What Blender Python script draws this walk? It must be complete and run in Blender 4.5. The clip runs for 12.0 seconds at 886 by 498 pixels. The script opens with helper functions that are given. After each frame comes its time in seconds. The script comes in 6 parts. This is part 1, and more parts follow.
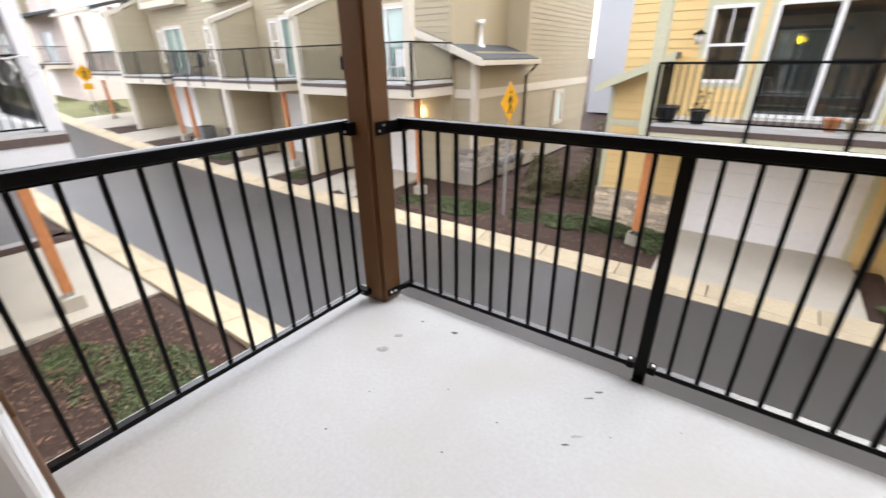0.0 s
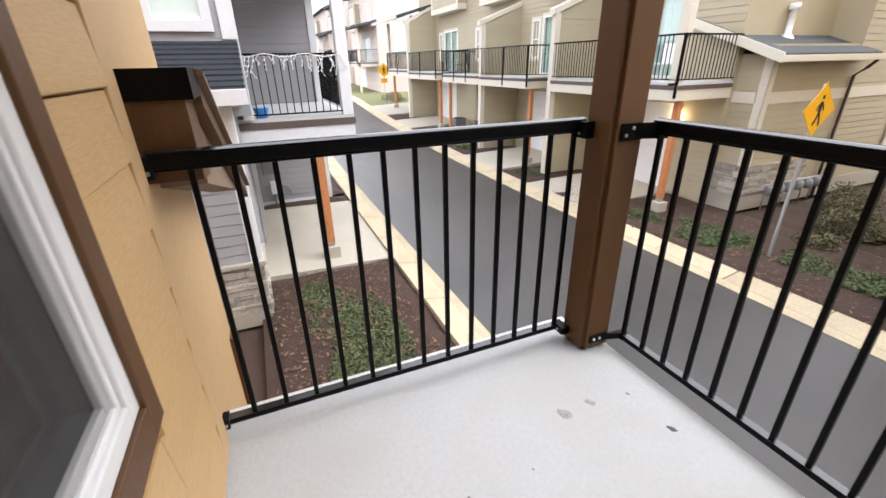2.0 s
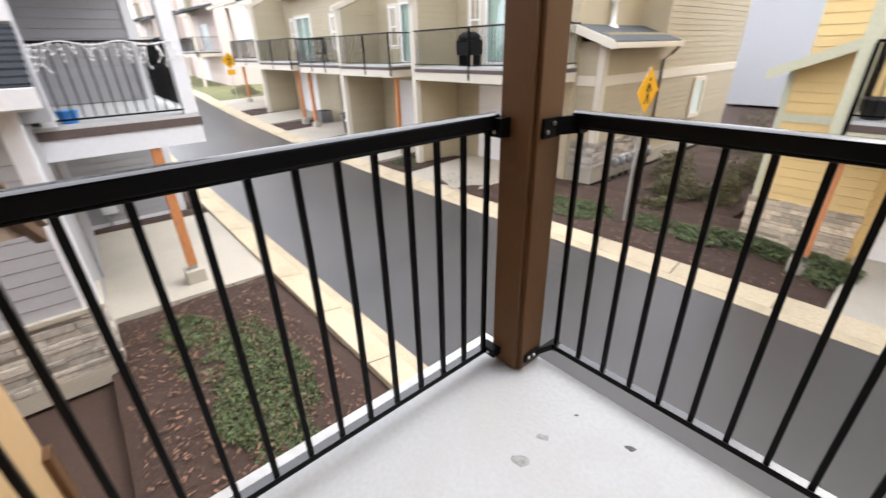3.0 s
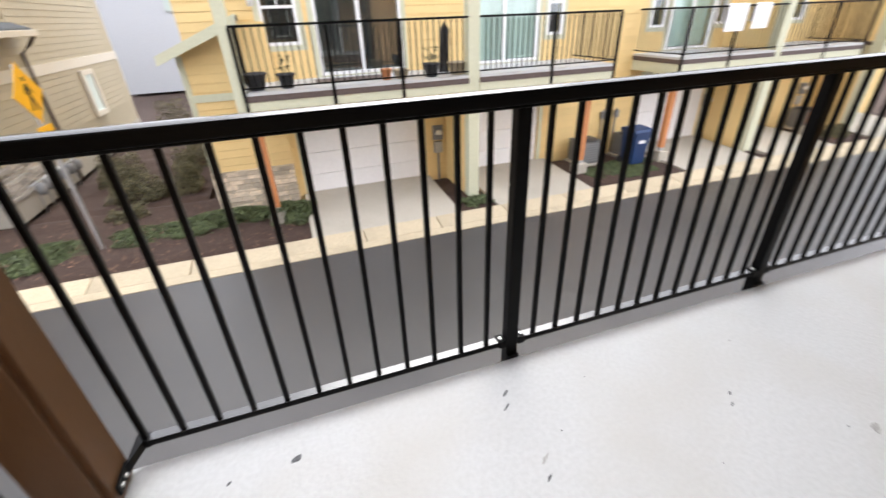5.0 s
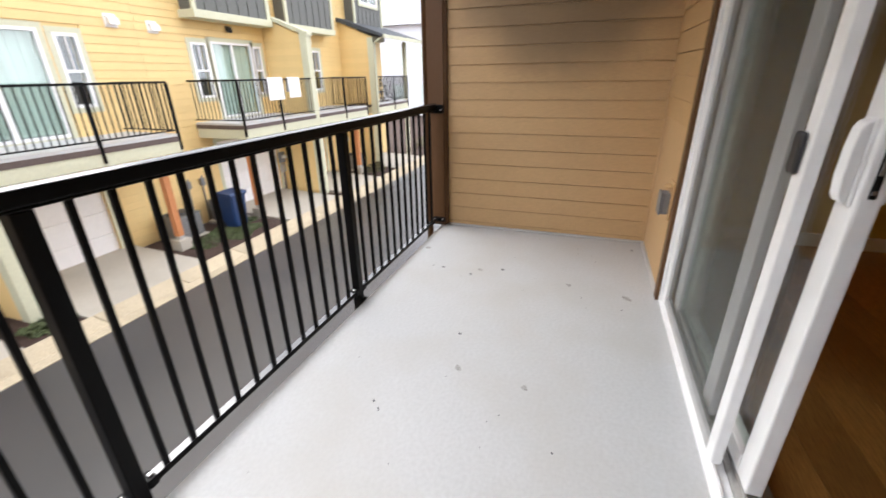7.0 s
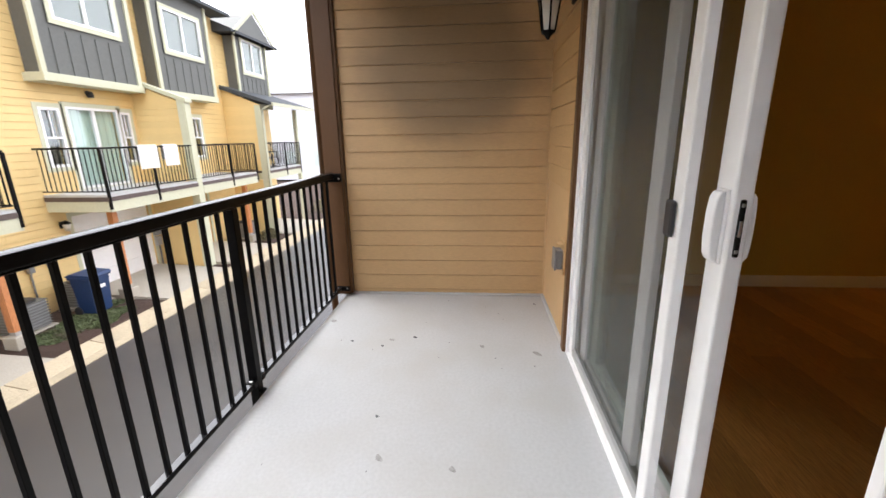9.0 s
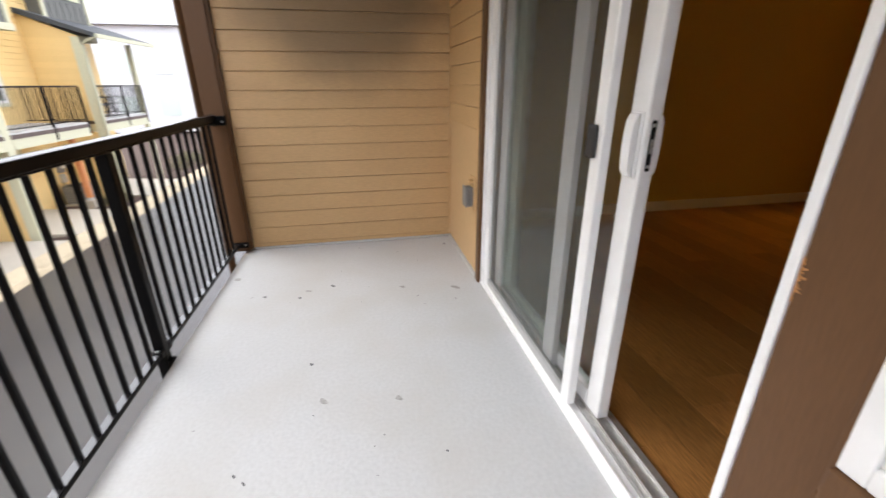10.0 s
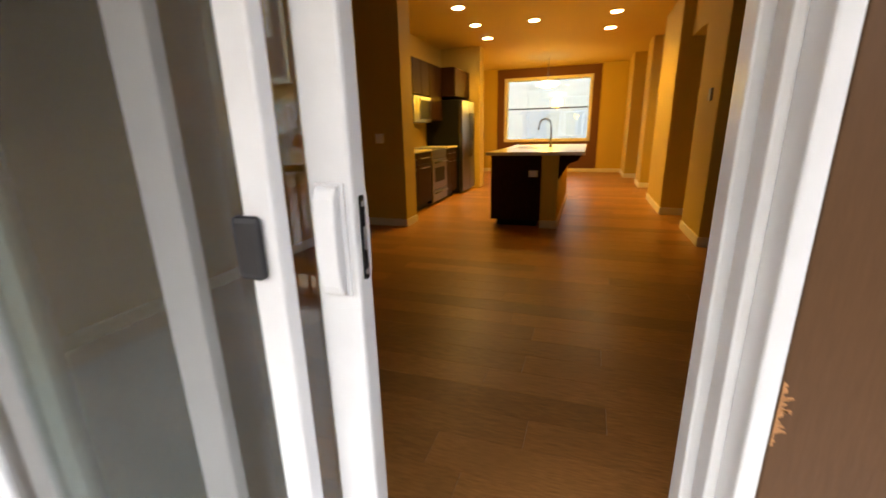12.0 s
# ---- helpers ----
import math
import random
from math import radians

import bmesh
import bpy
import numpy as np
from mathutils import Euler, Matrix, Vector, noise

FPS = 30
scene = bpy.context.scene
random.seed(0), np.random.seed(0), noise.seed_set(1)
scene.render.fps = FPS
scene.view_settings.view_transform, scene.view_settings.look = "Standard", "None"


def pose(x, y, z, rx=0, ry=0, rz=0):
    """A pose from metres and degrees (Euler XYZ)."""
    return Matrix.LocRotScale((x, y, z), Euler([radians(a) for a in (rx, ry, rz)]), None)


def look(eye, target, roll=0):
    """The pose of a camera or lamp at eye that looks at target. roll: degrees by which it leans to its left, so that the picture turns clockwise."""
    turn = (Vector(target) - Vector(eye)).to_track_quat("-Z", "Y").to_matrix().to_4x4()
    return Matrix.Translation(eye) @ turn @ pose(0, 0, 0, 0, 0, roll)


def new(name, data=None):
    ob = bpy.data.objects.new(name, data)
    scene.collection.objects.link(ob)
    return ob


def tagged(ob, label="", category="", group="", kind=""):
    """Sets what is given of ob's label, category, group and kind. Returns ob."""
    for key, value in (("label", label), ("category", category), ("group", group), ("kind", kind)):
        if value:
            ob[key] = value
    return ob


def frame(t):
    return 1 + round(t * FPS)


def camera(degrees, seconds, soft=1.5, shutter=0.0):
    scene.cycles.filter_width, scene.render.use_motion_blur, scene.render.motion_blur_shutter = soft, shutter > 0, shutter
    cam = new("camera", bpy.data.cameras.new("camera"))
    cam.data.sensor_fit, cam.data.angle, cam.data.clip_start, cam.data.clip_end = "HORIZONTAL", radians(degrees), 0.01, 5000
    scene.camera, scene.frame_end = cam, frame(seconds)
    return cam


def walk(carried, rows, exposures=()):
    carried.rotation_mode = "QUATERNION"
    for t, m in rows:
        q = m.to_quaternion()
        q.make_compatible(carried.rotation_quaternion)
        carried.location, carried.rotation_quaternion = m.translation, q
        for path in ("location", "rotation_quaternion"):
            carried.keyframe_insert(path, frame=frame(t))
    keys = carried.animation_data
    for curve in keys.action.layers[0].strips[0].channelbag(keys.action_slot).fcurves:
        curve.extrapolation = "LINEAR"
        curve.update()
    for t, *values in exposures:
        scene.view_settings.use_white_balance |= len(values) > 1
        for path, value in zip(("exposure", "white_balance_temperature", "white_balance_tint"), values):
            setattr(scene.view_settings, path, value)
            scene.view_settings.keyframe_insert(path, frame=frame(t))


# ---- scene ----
cam = camera(93.67, 12.0, shutter=0.35)
PATH = [
    (0, (1.482, -1.468, 1.289), (0.414, 0.006, 0.460), -0.87),
    (0.5, (1.447, -1.362, 1.277), (0.057, -0.208, 0.420), -0.32),
    (1, (1.425, -1.281, 1.258), (-0.122, -0.365, 0.382), -0.70),
    (1.5, (1.371, -1.238, 1.246), (-0.281, -0.504, 0.389), -1.39),
    (2, (1.189, -1.180, 1.231), (-0.497, -0.478, 0.415), -1.15),
    (2.5, (0.987, -1.136, 1.229), (-0.608, -0.262, 0.398), -0.82),
    (2.7, (0.912, -1.116, 1.227), (-0.614, -0.137, 0.382), -1.04),
    (4.5, (0.674, -0.948, 1.215), (0.731, 0.792, 0.230), -2.46),
    (5, (0.687, -0.949, 1.220), (1.235, 0.707, 0.240), -2.26),
    (5.5, (0.717, -0.962, 1.223), (1.683, 0.508, 0.271), -2.03),
    (6, (0.743, -0.980, 1.225), (2.038, 0.236, 0.305), -1.72),
    (6.5, (0.768, -0.987, 1.233), (2.320, -0.071, 0.366), -1.45),
    (7, (0.800, -1.012, 1.243), (2.540, -0.405, 0.467), -0.98),
    (7.5, (0.840, -1.026, 1.275), (2.731, -0.639, 0.752), -0.36),
    (7.7, (0.837, -1.035, 1.284), (2.769, -0.703, 0.888), -0.44),
    (9.3, (0.871, -0.909, 1.275), (2.777, -0.847, 0.672), -1.07),
    (9.5, (0.843, -0.851, 1.251), (2.729, -0.886, 0.586), -1.06),
    (10, (0.844, -0.782, 1.220), (2.667, -1.143, 0.480), -0.20),
    (10.5, (1.016, -0.761, 1.205), (2.702, -1.563, 0.487), 0.30),
    (11, (1.216, -0.773, 1.207), (2.626, -2.023, 0.535), -0.28),
    (11.5, (1.431, -0.833, 1.225), (2.442, -2.445, 0.611), -0.82),
    (12, (1.574, -1.009, 1.220), (2.206, -2.826, 0.672), -1.36),
]
walk(cam, [(t, look(eye, target, roll)) for t, eye, target, roll in PATH],
     exposures=[(0, 1.5), (2.5, 1.48), (4.5, 1.57), (6.5, 1.55), (7.5, 1.65), (9.5, 1.65), (10.5, 1.76), (11, 1.95), (11.5, 1.98), (12, 2.08)])

# ---- world, sun and exposure ----
world = bpy.data.worlds.new("overcast_sky")
scene.world = world
world.use_nodes = True
wn, wl = world.node_tree.nodes, world.node_tree.links
sky = wn.new("ShaderNodeTexSky")
sky.sky_type, sky.sun_disc = "NISHITA", False
sky.sun_elevation, sky.sun_rotation = radians(48), radians(20)
sky.dust_density, sky.air_density = 6.0, 1.0
hue = wn.new("ShaderNodeHueSaturation")
hue.inputs["Saturation"].default_value = 0.12
mixw = wn.new("ShaderNodeMix")
mixw.data_type = "RGBA"
mixw.inputs["Factor"].default_value = 0.8
mixw.inputs["B"].default_value = (9.9, 10.1, 11.1, 1)
wl.new(sky.outputs["Color"], hue.inputs["Color"])
wl.new(hue.outputs["Color"], mixw.inputs["A"])
wl.new(mixw.outputs["Result"], wn["Background"].inputs["Color"])
wn["Background"].inputs["Strength"].default_value = 0.12

sun = new("sun", bpy.data.lights.new("sun", "SUN"))
sun.data.energy, sun.data.angle, sun.data.color = 0.7, radians(40), (1.0, 0.97, 0.93)
sun.matrix_world = look((6, 14, 20), (0, 0, 0))

# ---- materials ----


def material(name, color, rough=0.6, metal=0.0, grain=0.0, scale=20.0, bump=0.0, stain=0.0, stain_scale=1.2, stain_color=None,
             island=0.0, stretch=(1, 1, 1), detail=6.0, spec=0.5):
    """A surface with fine grain, larger stains, a little relief and variation from piece to piece."""
    m = bpy.data.materials.new(name)
    m.use_nodes = True
    n, l = m.node_tree.nodes, m.node_tree.links
    b = n["Principled BSDF"]
    b.inputs["Roughness"].default_value, b.inputs["Metallic"].default_value = rough, metal
    b.inputs["Specular IOR Level"].default_value = spec
    co = n.new("ShaderNodeTexCoord")
    mp = n.new("ShaderNodeMapping")
    mp.inputs["Scale"].default_value = stretch
    l.new(co.outputs["Object"], mp.inputs["Vector"])
    if island:
        who = n.new("ShaderNodeObjectInfo")
        far = n.new("ShaderNodeMath")
        far.operation = "MULTIPLY"
        far.inputs[1].default_value = 60.0
        l.new(who.outputs["Random"], far.inputs[0])
        l.new(far.outputs[0], mp.inputs["Location"])
    fine = n.new("ShaderNodeTexNoise")
    fine.inputs["Scale"].default_value, fine.inputs["Detail"].default_value = scale, detail
    l.new(mp.outputs["Vector"], fine.inputs["Vector"])
    big = n.new("ShaderNodeTexNoise")
    big.inputs["Scale"].default_value, big.inputs["Detail"].default_value = stain_scale, 5
    l.new(co.outputs["Object"], big.inputs["Vector"])

    def mixed(a, fac, other):
        x = n.new("ShaderNodeMix")
        x.data_type = "RGBA"
        if isinstance(a, tuple):
            x.inputs["A"].default_value = (*a, 1)
        else:
            l.new(a, x.inputs["A"])
        x.inputs["B"].default_value = (*other, 1)
        l.new(fac, x.inputs["Factor"])
        return x.outputs["Result"]

    def ramp(src, lo, hi, top):
        r = n.new("ShaderNodeMapRange")
        r.inputs["From Min"].default_value, r.inputs["From Max"].default_value = lo, hi
        r.inputs["To Min"].default_value, r.inputs["To Max"].default_value = 0, top
        l.new(src, r.inputs["Value"])
        return r.outputs["Result"]

    col = mixed(color, ramp(fine.outputs["Fac"], 0.35, 0.7, 1.0), tuple(c * (1 - grain) for c in color))
    if stain:
        dark = stain_color or tuple(c * 0.6 for c in color)
        col = mixed(col, ramp(big.outputs["Fac"], 0.45, 0.72, stain), dark)
    if island:
        oi = n.new("ShaderNodeObjectInfo")
        geo = n.new("ShaderNodeNewGeometry")
        add = n.new("ShaderNodeMath")
        add.operation = "ADD"
        l.new(oi.outputs["Random"], add.inputs[0])
        l.new(geo.outputs["Random Per Island"], add.inputs[1])
        fr = n.new("ShaderNodeMath")
        fr.operation = "FRACT"
        l.new(add.outputs[0], fr.inputs[0])
        hs = n.new("ShaderNodeHueSaturation")
        r = n.new("ShaderNodeMapRange")
        r.inputs["To Min"].default_value, r.inputs["To Max"].default_value = 1 - island, 1 + island
        l.new(fr.outputs[0], r.inputs["Value"])
        l.new(r.outputs["Result"], hs.inputs["Value"])
        l.new(col, hs.inputs["Color"])
        col = hs.outputs["Color"]
    l.new(col, b.inputs["Base Color"])
    if bump:
        bp = n.new("ShaderNodeBump")
        bp.inputs["Strength"].default_value, bp.inputs["Distance"].default_value = bump, 0.01
        l.new(fine.outputs["Fac"], bp.inputs["Height"])
        l.new(bp.outputs["Normal"], b.inputs["Normal"])
    return m


def glass(name, tint=(0.9, 0.95, 0.93), rough=0.0, through_share=1.0):
    """A window pane: clear, with the gloss of real glass."""
    m = bpy.data.materials.new(name)
    m.use_nodes = True
    n, l = m.node_tree.nodes, m.node_tree.links
    out = n["Material Output"]
    n.remove(n["Principled BSDF"])
    t = n.new("ShaderNodeBsdfTransparent")
    t.inputs["Color"].default_value = (*tint, 1)
    g = n.new("ShaderNodeBsdfGlossy")
    g.inputs["Roughness"].default_value = rough
    lw = n.new("ShaderNodeLayerWeight")
    pw = n.new("ShaderNodeMath")
    pw.operation = "POWER"
    pw.inputs[1].default_value = 5.0
    l.new(lw.outputs["Facing"], pw.inputs[0])
    f = n.new("ShaderNodeMath")
    f.operation = "MULTIPLY_ADD"
    f.inputs[1].default_value, f.inputs[2].default_value = 0.86, 0.12
    l.new(pw.outputs[0], f.inputs[0])
    x = n.new("ShaderNodeMixShader")
    l.new(f.outputs[0], x.inputs[0])
    l.new(t.outputs[0], x.inputs[1])
    l.new(g.outputs[0], x.inputs[2])
    l.new(x.outputs[0], out.inputs["Surface"])
    return m


def screen_mesh(name, color, cover):
    """Fine woven mesh: part open, part thread."""
    m = bpy.data.materials.new(name)
    m.use_nodes = True
    n, l = m.node_tree.nodes, m.node_tree.links
    t = n.new("ShaderNodeBsdfTransparent")
    b = n["Principled BSDF"]
    b.inputs["Base Color"].default_value, b.inputs["Roughness"].default_value = (*color, 1), 0.7
    x = n.new("ShaderNodeMixShader")
    x.inputs[0].default_value = cover
    l.new(t.outputs[0], x.inputs[1])
    l.new(b.outputs[0], x.inputs[2])
    l.new(x.outputs[0], n["Material Output"].inputs["Surface"])
    return m


def glow(name, color, strength):
    m = bpy.data.materials.new(name)
    m.use_nodes = True
    b = m.node_tree.nodes["Principled BSDF"]
    b.inputs["Base Color"].default_value = (*color, 1)
    b.inputs["Emission Color"].default_value = (*color, 1)
    b.inputs["Emission Strength"].default_value = strength
    return m


M_DECK = material("deck_coating", (0.54, 0.548, 0.552), 0.5, grain=0.09, scale=60, bump=0.12, stain=0.75, stain_scale=1.8, stain_color=(0.475, 0.465, 0.44))
M_MARK = material("deck_mark", (0.12, 0.12, 0.13), 0.7, grain=0.5, scale=90)
M_MARK2 = material("faint_deck_mark", (0.40, 0.39, 0.38), 0.7, grain=0.4, scale=60)
M_DECK_EDGE = material("deck_edge_paint", (0.70, 0.70, 0.69), 0.5, grain=0.1, scale=30)
M_TAN = material("tan_siding_paint", (0.62, 0.405, 0.195), 0.55, grain=0.14, scale=26, bump=0.07, stretch=(1, 9, 9), stain=0.25, stain_scale=0.8, island=0.03)
def stained_and_shaded(name, base):
    """The siding paint with a soft dark patch over the boards of the end wall: stain and ceiling shade put into the
    colour.
    """
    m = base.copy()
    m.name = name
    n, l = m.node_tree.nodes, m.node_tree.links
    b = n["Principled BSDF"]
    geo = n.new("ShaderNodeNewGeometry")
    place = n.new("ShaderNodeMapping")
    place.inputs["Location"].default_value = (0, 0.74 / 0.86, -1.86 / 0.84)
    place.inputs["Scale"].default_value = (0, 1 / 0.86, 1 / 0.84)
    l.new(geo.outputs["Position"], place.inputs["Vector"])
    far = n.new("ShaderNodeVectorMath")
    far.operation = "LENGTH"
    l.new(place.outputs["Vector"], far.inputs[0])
    patch_noise = n.new("ShaderNodeTexNoise")
    patch_noise.inputs["Scale"].default_value, patch_noise.inputs["Detail"].default_value = 2.2, 4
    l.new(geo.outputs["Position"], patch_noise.inputs["Vector"])
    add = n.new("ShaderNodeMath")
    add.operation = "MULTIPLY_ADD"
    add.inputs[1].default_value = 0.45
    l.new(patch_noise.outputs["Fac"], add.inputs[0])
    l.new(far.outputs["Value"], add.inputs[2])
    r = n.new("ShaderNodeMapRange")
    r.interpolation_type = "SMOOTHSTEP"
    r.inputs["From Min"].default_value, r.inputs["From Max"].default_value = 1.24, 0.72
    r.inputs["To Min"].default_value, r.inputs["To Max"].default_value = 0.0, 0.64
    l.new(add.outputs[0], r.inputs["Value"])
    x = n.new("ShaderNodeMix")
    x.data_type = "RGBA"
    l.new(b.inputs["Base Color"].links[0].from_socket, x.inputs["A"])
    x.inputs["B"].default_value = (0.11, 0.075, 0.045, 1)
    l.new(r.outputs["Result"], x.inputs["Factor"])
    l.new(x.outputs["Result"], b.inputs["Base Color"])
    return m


M_TAN_STAIN_SHADE = stained_and_shaded("smoke_stained_siding_paint", M_TAN)
M_TAN_FLAT = material("tan_panel_paint", (0.63, 0.42, 0.215), 0.5, grain=0.06, scale=22, bump=0.1, stain=0.2, stain_scale=0.7)
M_BROWN = material("brown_trim_paint", (0.132, 0.065, 0.028), 0.42, spec=0.3, grain=0.13, scale=24, bump=0.1, stretch=(7, 7, 1), stain=0.2)
M_BARE = material("bare_wood", (0.62, 0.30, 0.12), 0.8, grain=0.4, scale=60)
M_BLACK = material("black_powder_coat", (0.004, 0.004, 0.0045), 0.35, grain=0.2, scale=50, spec=0.1)
M_BLACKWET = material("wet_black_rail_top", (0.02, 0.02, 0.021), 0.16, grain=0.2, scale=50, spec=1.0)
M_STEEL = material("zinc_screw", (0.55, 0.55, 0.55), 0.3, metal=1.0)
M_WHITE = material("white_vinyl", (0.88, 0.88, 0.88), 0.35, grain=0.05, scale=12, stain=0.12, stain_scale=3)
M_GREYV = material("grey_screen_frame", (0.42, 0.42, 0.42), 0.4, grain=0.06, scale=14)
M_ALU = material("aluminium_track", (0.55, 0.54, 0.52), 0.4, metal=0.7, grain=0.15, scale=40)
M_GLASS = glass("window_glass")
M_SCREEN = screen_mesh("insect_screen_mesh", (0.085, 0.095, 0.085), 0.25)
M_SCREEN2 = screen_mesh("grey_window_mesh", (0.055, 0.055, 0.056), 0.48)
M_TAUPE = material("taupe_trim_paint", (0.27, 0.19, 0.135), 0.55, grain=0.15, scale=20, bump=0.1)
# pink of the far houses, lightened to carry the mist's haze in its colour
M_PINK = material("haze_paled_pink_siding", (0.74, 0.63, 0.57), 0.7, grain=0.06, scale=20, island=0.03)
M_GRASS = material("wet_verge_grass", (0.20, 0.21, 0.09), 0.9, grain=0.5, scale=50, bump=0.6, stain=0.6, stain_scale=0.8, stain_color=(0.22, 0.17, 0.10))
M_ASPHALT = material("asphalt", (0.074, 0.071, 0.071), 0.30, grain=0.4, scale=160, bump=0.3, stain=0.85, stain_scale=0.45, stain_color=(0.042, 0.042, 0.045))
M_KERB = material("concrete_kerb", (0.54, 0.45, 0.31), 0.8, grain=0.25, scale=40, bump=0.3, stain=0.6, stain_scale=1.5, island=0.06)
M_CONC = material("driveway_concrete", (0.46, 0.42, 0.35), 0.75, grain=0.15, scale=40, bump=0.2, stain=0.5, stain_scale=0.6)
M_MULCH = material("bark_mulch", (0.072, 0.040, 0.028), 0.95, grain=0.7, scale=70, bump=1.0, stain=0.5, stain_scale=4)
M_LEAF = material("groundcover_leaf", (0.10, 0.128, 0.048), 0.6, grain=0.4, scale=6, island=0.45)
M_SHRUB = material("shrub_leaf", (0.15, 0.135, 0.065), 0.6, grain=0.4, scale=6, island=0.5)
M_YELLOW = material("yellow_siding_paint", (0.82, 0.60, 0.27), 0.6, grain=0.08, scale=20, bump=0.15, stretch=(1, 8, 8), stain=0.15, island=0.03)
M_YTRIM = material("pale_green_trim", (0.60, 0.60, 0.44), 0.6, grain=0.08, scale=20)
M_BEIGE = material("beige_siding_paint", (0.45, 0.39, 0.27), 0.6, grain=0.08, scale=20, bump=0.15, stretch=(1, 8, 8), stain=0.15, island=0.03)
M_BTRIM = material("cream_trim", (0.68, 0.63, 0.53), 0.6, grain=0.06, scale=20)
M_GREY = material("grey_siding_paint", (0.36, 0.36, 0.38), 0.6, grain=0.08, scale=20, bump=0.15, stretch=(1, 8, 8), island=0.03)
M_GTRIM = material("white_trim_paint", (0.72, 0.73, 0.76), 0.55, grain=0.05, scale=16)
M_DGREY = material("grey_board_panel", (0.13, 0.135, 0.125), 0.6, grain=0.1, scale=16)
M_SHINGLE = material("grey_shingle", (0.085, 0.095, 0.105), 0.85, grain=0.4, scale=60, bump=0.5, island=0.3)
M_SLATE = material("dark_slate_shingle", (0.045, 0.052, 0.062), 0.9, grain=0.4, scale=60, bump=0.4, island=0.3, spec=0.2)
# grey paled so that far roofs have mist haze in their colour
M_PALEROOF = material("haze_pale_shingle", (0.38, 0.39, 0.41), 0.8, grain=0.2, scale=20)
M_CEDAR = material("cedar_post", (0.62, 0.25, 0.095), 0.6, grain=0.35, scale=14, stretch=(6, 6, 0.7), bump=0.2)
M_STONE = material("ledge_stone", (0.46, 0.42, 0.37), 0.85, grain=0.3, scale=18, bump=0.6, island=0.35)
M_STONEW = material("warm_ledge_stone", (0.68, 0.57, 0.43), 0.85, grain=0.3, scale=18, bump=0.6, island=0.35)
M_GDOOR = material("garage_door_paint", (0.85, 0.84, 0.84), 0.5, grain=0.04, scale=12)
M_DFASCIA = material("dark_deck_fascia", (0.11, 0.08, 0.07), 0.6, grain=0.2, scale=16)
M_BLIND = material("window_blind", (0.66, 0.75, 0.71), 0.7, grain=0.05, scale=10, island=0.08)
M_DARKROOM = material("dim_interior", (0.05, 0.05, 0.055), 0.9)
M_PLASTIC_BLUE = material("blue_bin_plastic", (0.011, 0.038, 0.12), 0.45, grain=0.2, scale=20)
M_PLASTIC_GREY = material("grey_plastic", (0.23, 0.23, 0.235), 0.5, grain=0.2, scale=20)
M_PLASTIC_DK = material("dark_plastic", (0.03, 0.03, 0.033), 0.5, grain=0.2, scale=20)
M_YSIGN = material("yellow_sign_sheeting", (0.85, 0.43, 0.008), 0.4)
M_SIGNBLK = material("black_sign_ink", (0.015, 0.015, 0.015), 0.5)
M_GALV = material("galvanised_pole", (0.50, 0.50, 0.50), 0.45, metal=0.6, grain=0.2, scale=30)
M_LAMPGLASS = material("frosted_lamp_glass", (0.75, 0.73, 0.68), 0.35)
# indoors
M_WOODFLOOR = material("oak_plank", (0.42, 0.195, 0.055), 0.34, spec=0.3, grain=0.5, scale=16, stretch=(1.0, 14, 1), bump=0.08, stain=0.5, stain_scale=1.6, island=0.22)
M_PLASTER = material("wall_paint", (0.53, 0.385, 0.085), 0.75, grain=0.04, scale=40, bump=0.1)
M_CEIL = material("ceiling_paint", (0.60, 0.43, 0.12), 0.8, grain=0.04, scale=40, bump=0.1)
M_ACCENT = material("brown_accent_paint", (0.13, 0.048, 0.026), 0.7, grain=0.06, scale=40)
M_BASEB = material("baseboard_paint", (0.74, 0.70, 0.63), 0.5)
M_CAB = material("dark_cabinet_wood", (0.034, 0.014, 0.006), 0.5, spec=0.06, grain=0.4, scale=12, stretch=(8, 8, 0.8))
M_COUNTER = material("pale_quartz", (0.66, 0.62, 0.56), 0.18, grain=0.08, scale=60)
M_INOX = material("stainless_steel", (0.20, 0.195, 0.19), 0.32, metal=1.0, grain=0.1, scale=40, stretch=(1, 1, 20))
M_APPL = material("black_appliance", (0.010, 0.010, 0.010), 0.5, spec=0.15)
M_BULB = glow("warm_downlight", (1.0, 0.72, 0.38), 24.0)
M_PORCH = glow("porch_bulb", (1.0, 0.75, 0.4), 12.0)
M_SHADE = glow("pendant_shade", (1.0, 0.80, 0.5), 1.3)
M_NEIGHBOUR = material("greige_siding_paint", (0.48, 0.46, 0.42), 0.7, grain=0.08, scale=12, stain=0.2)

# ---- builders ----


def part(name, bm, mat, parent=None, label=""):
    """Links a bmesh as one mesh object under a thing or a part."""
    me = bpy.data.meshes.new(name)
    bm.to_mesh(me)
    bm.free()
    me.materials.append(mat)
    ob = new(name, me)
    if parent is not None:
        hang(ob, parent)
    if label:
        ob["label"] = label
    return ob


def hang(ob, parent):
    ob.parent = parent
    ob.matrix_parent_inverse = world_of(parent).inverted()
    return ob


def world_of(ob):
    return Matrix.Translation(ob.location) if ob.parent is None else world_of(ob.parent) @ ob.matrix_parent_inverse @ ob.matrix_basis


def thing(name, at, label, category, group="", kind=""):
    """An empty at a thing's base, to carry its parts."""
    ob = new(name)
    ob.location = at
    ob.empty_display_size = 0.1
    return tagged(ob, label, category, group, kind)


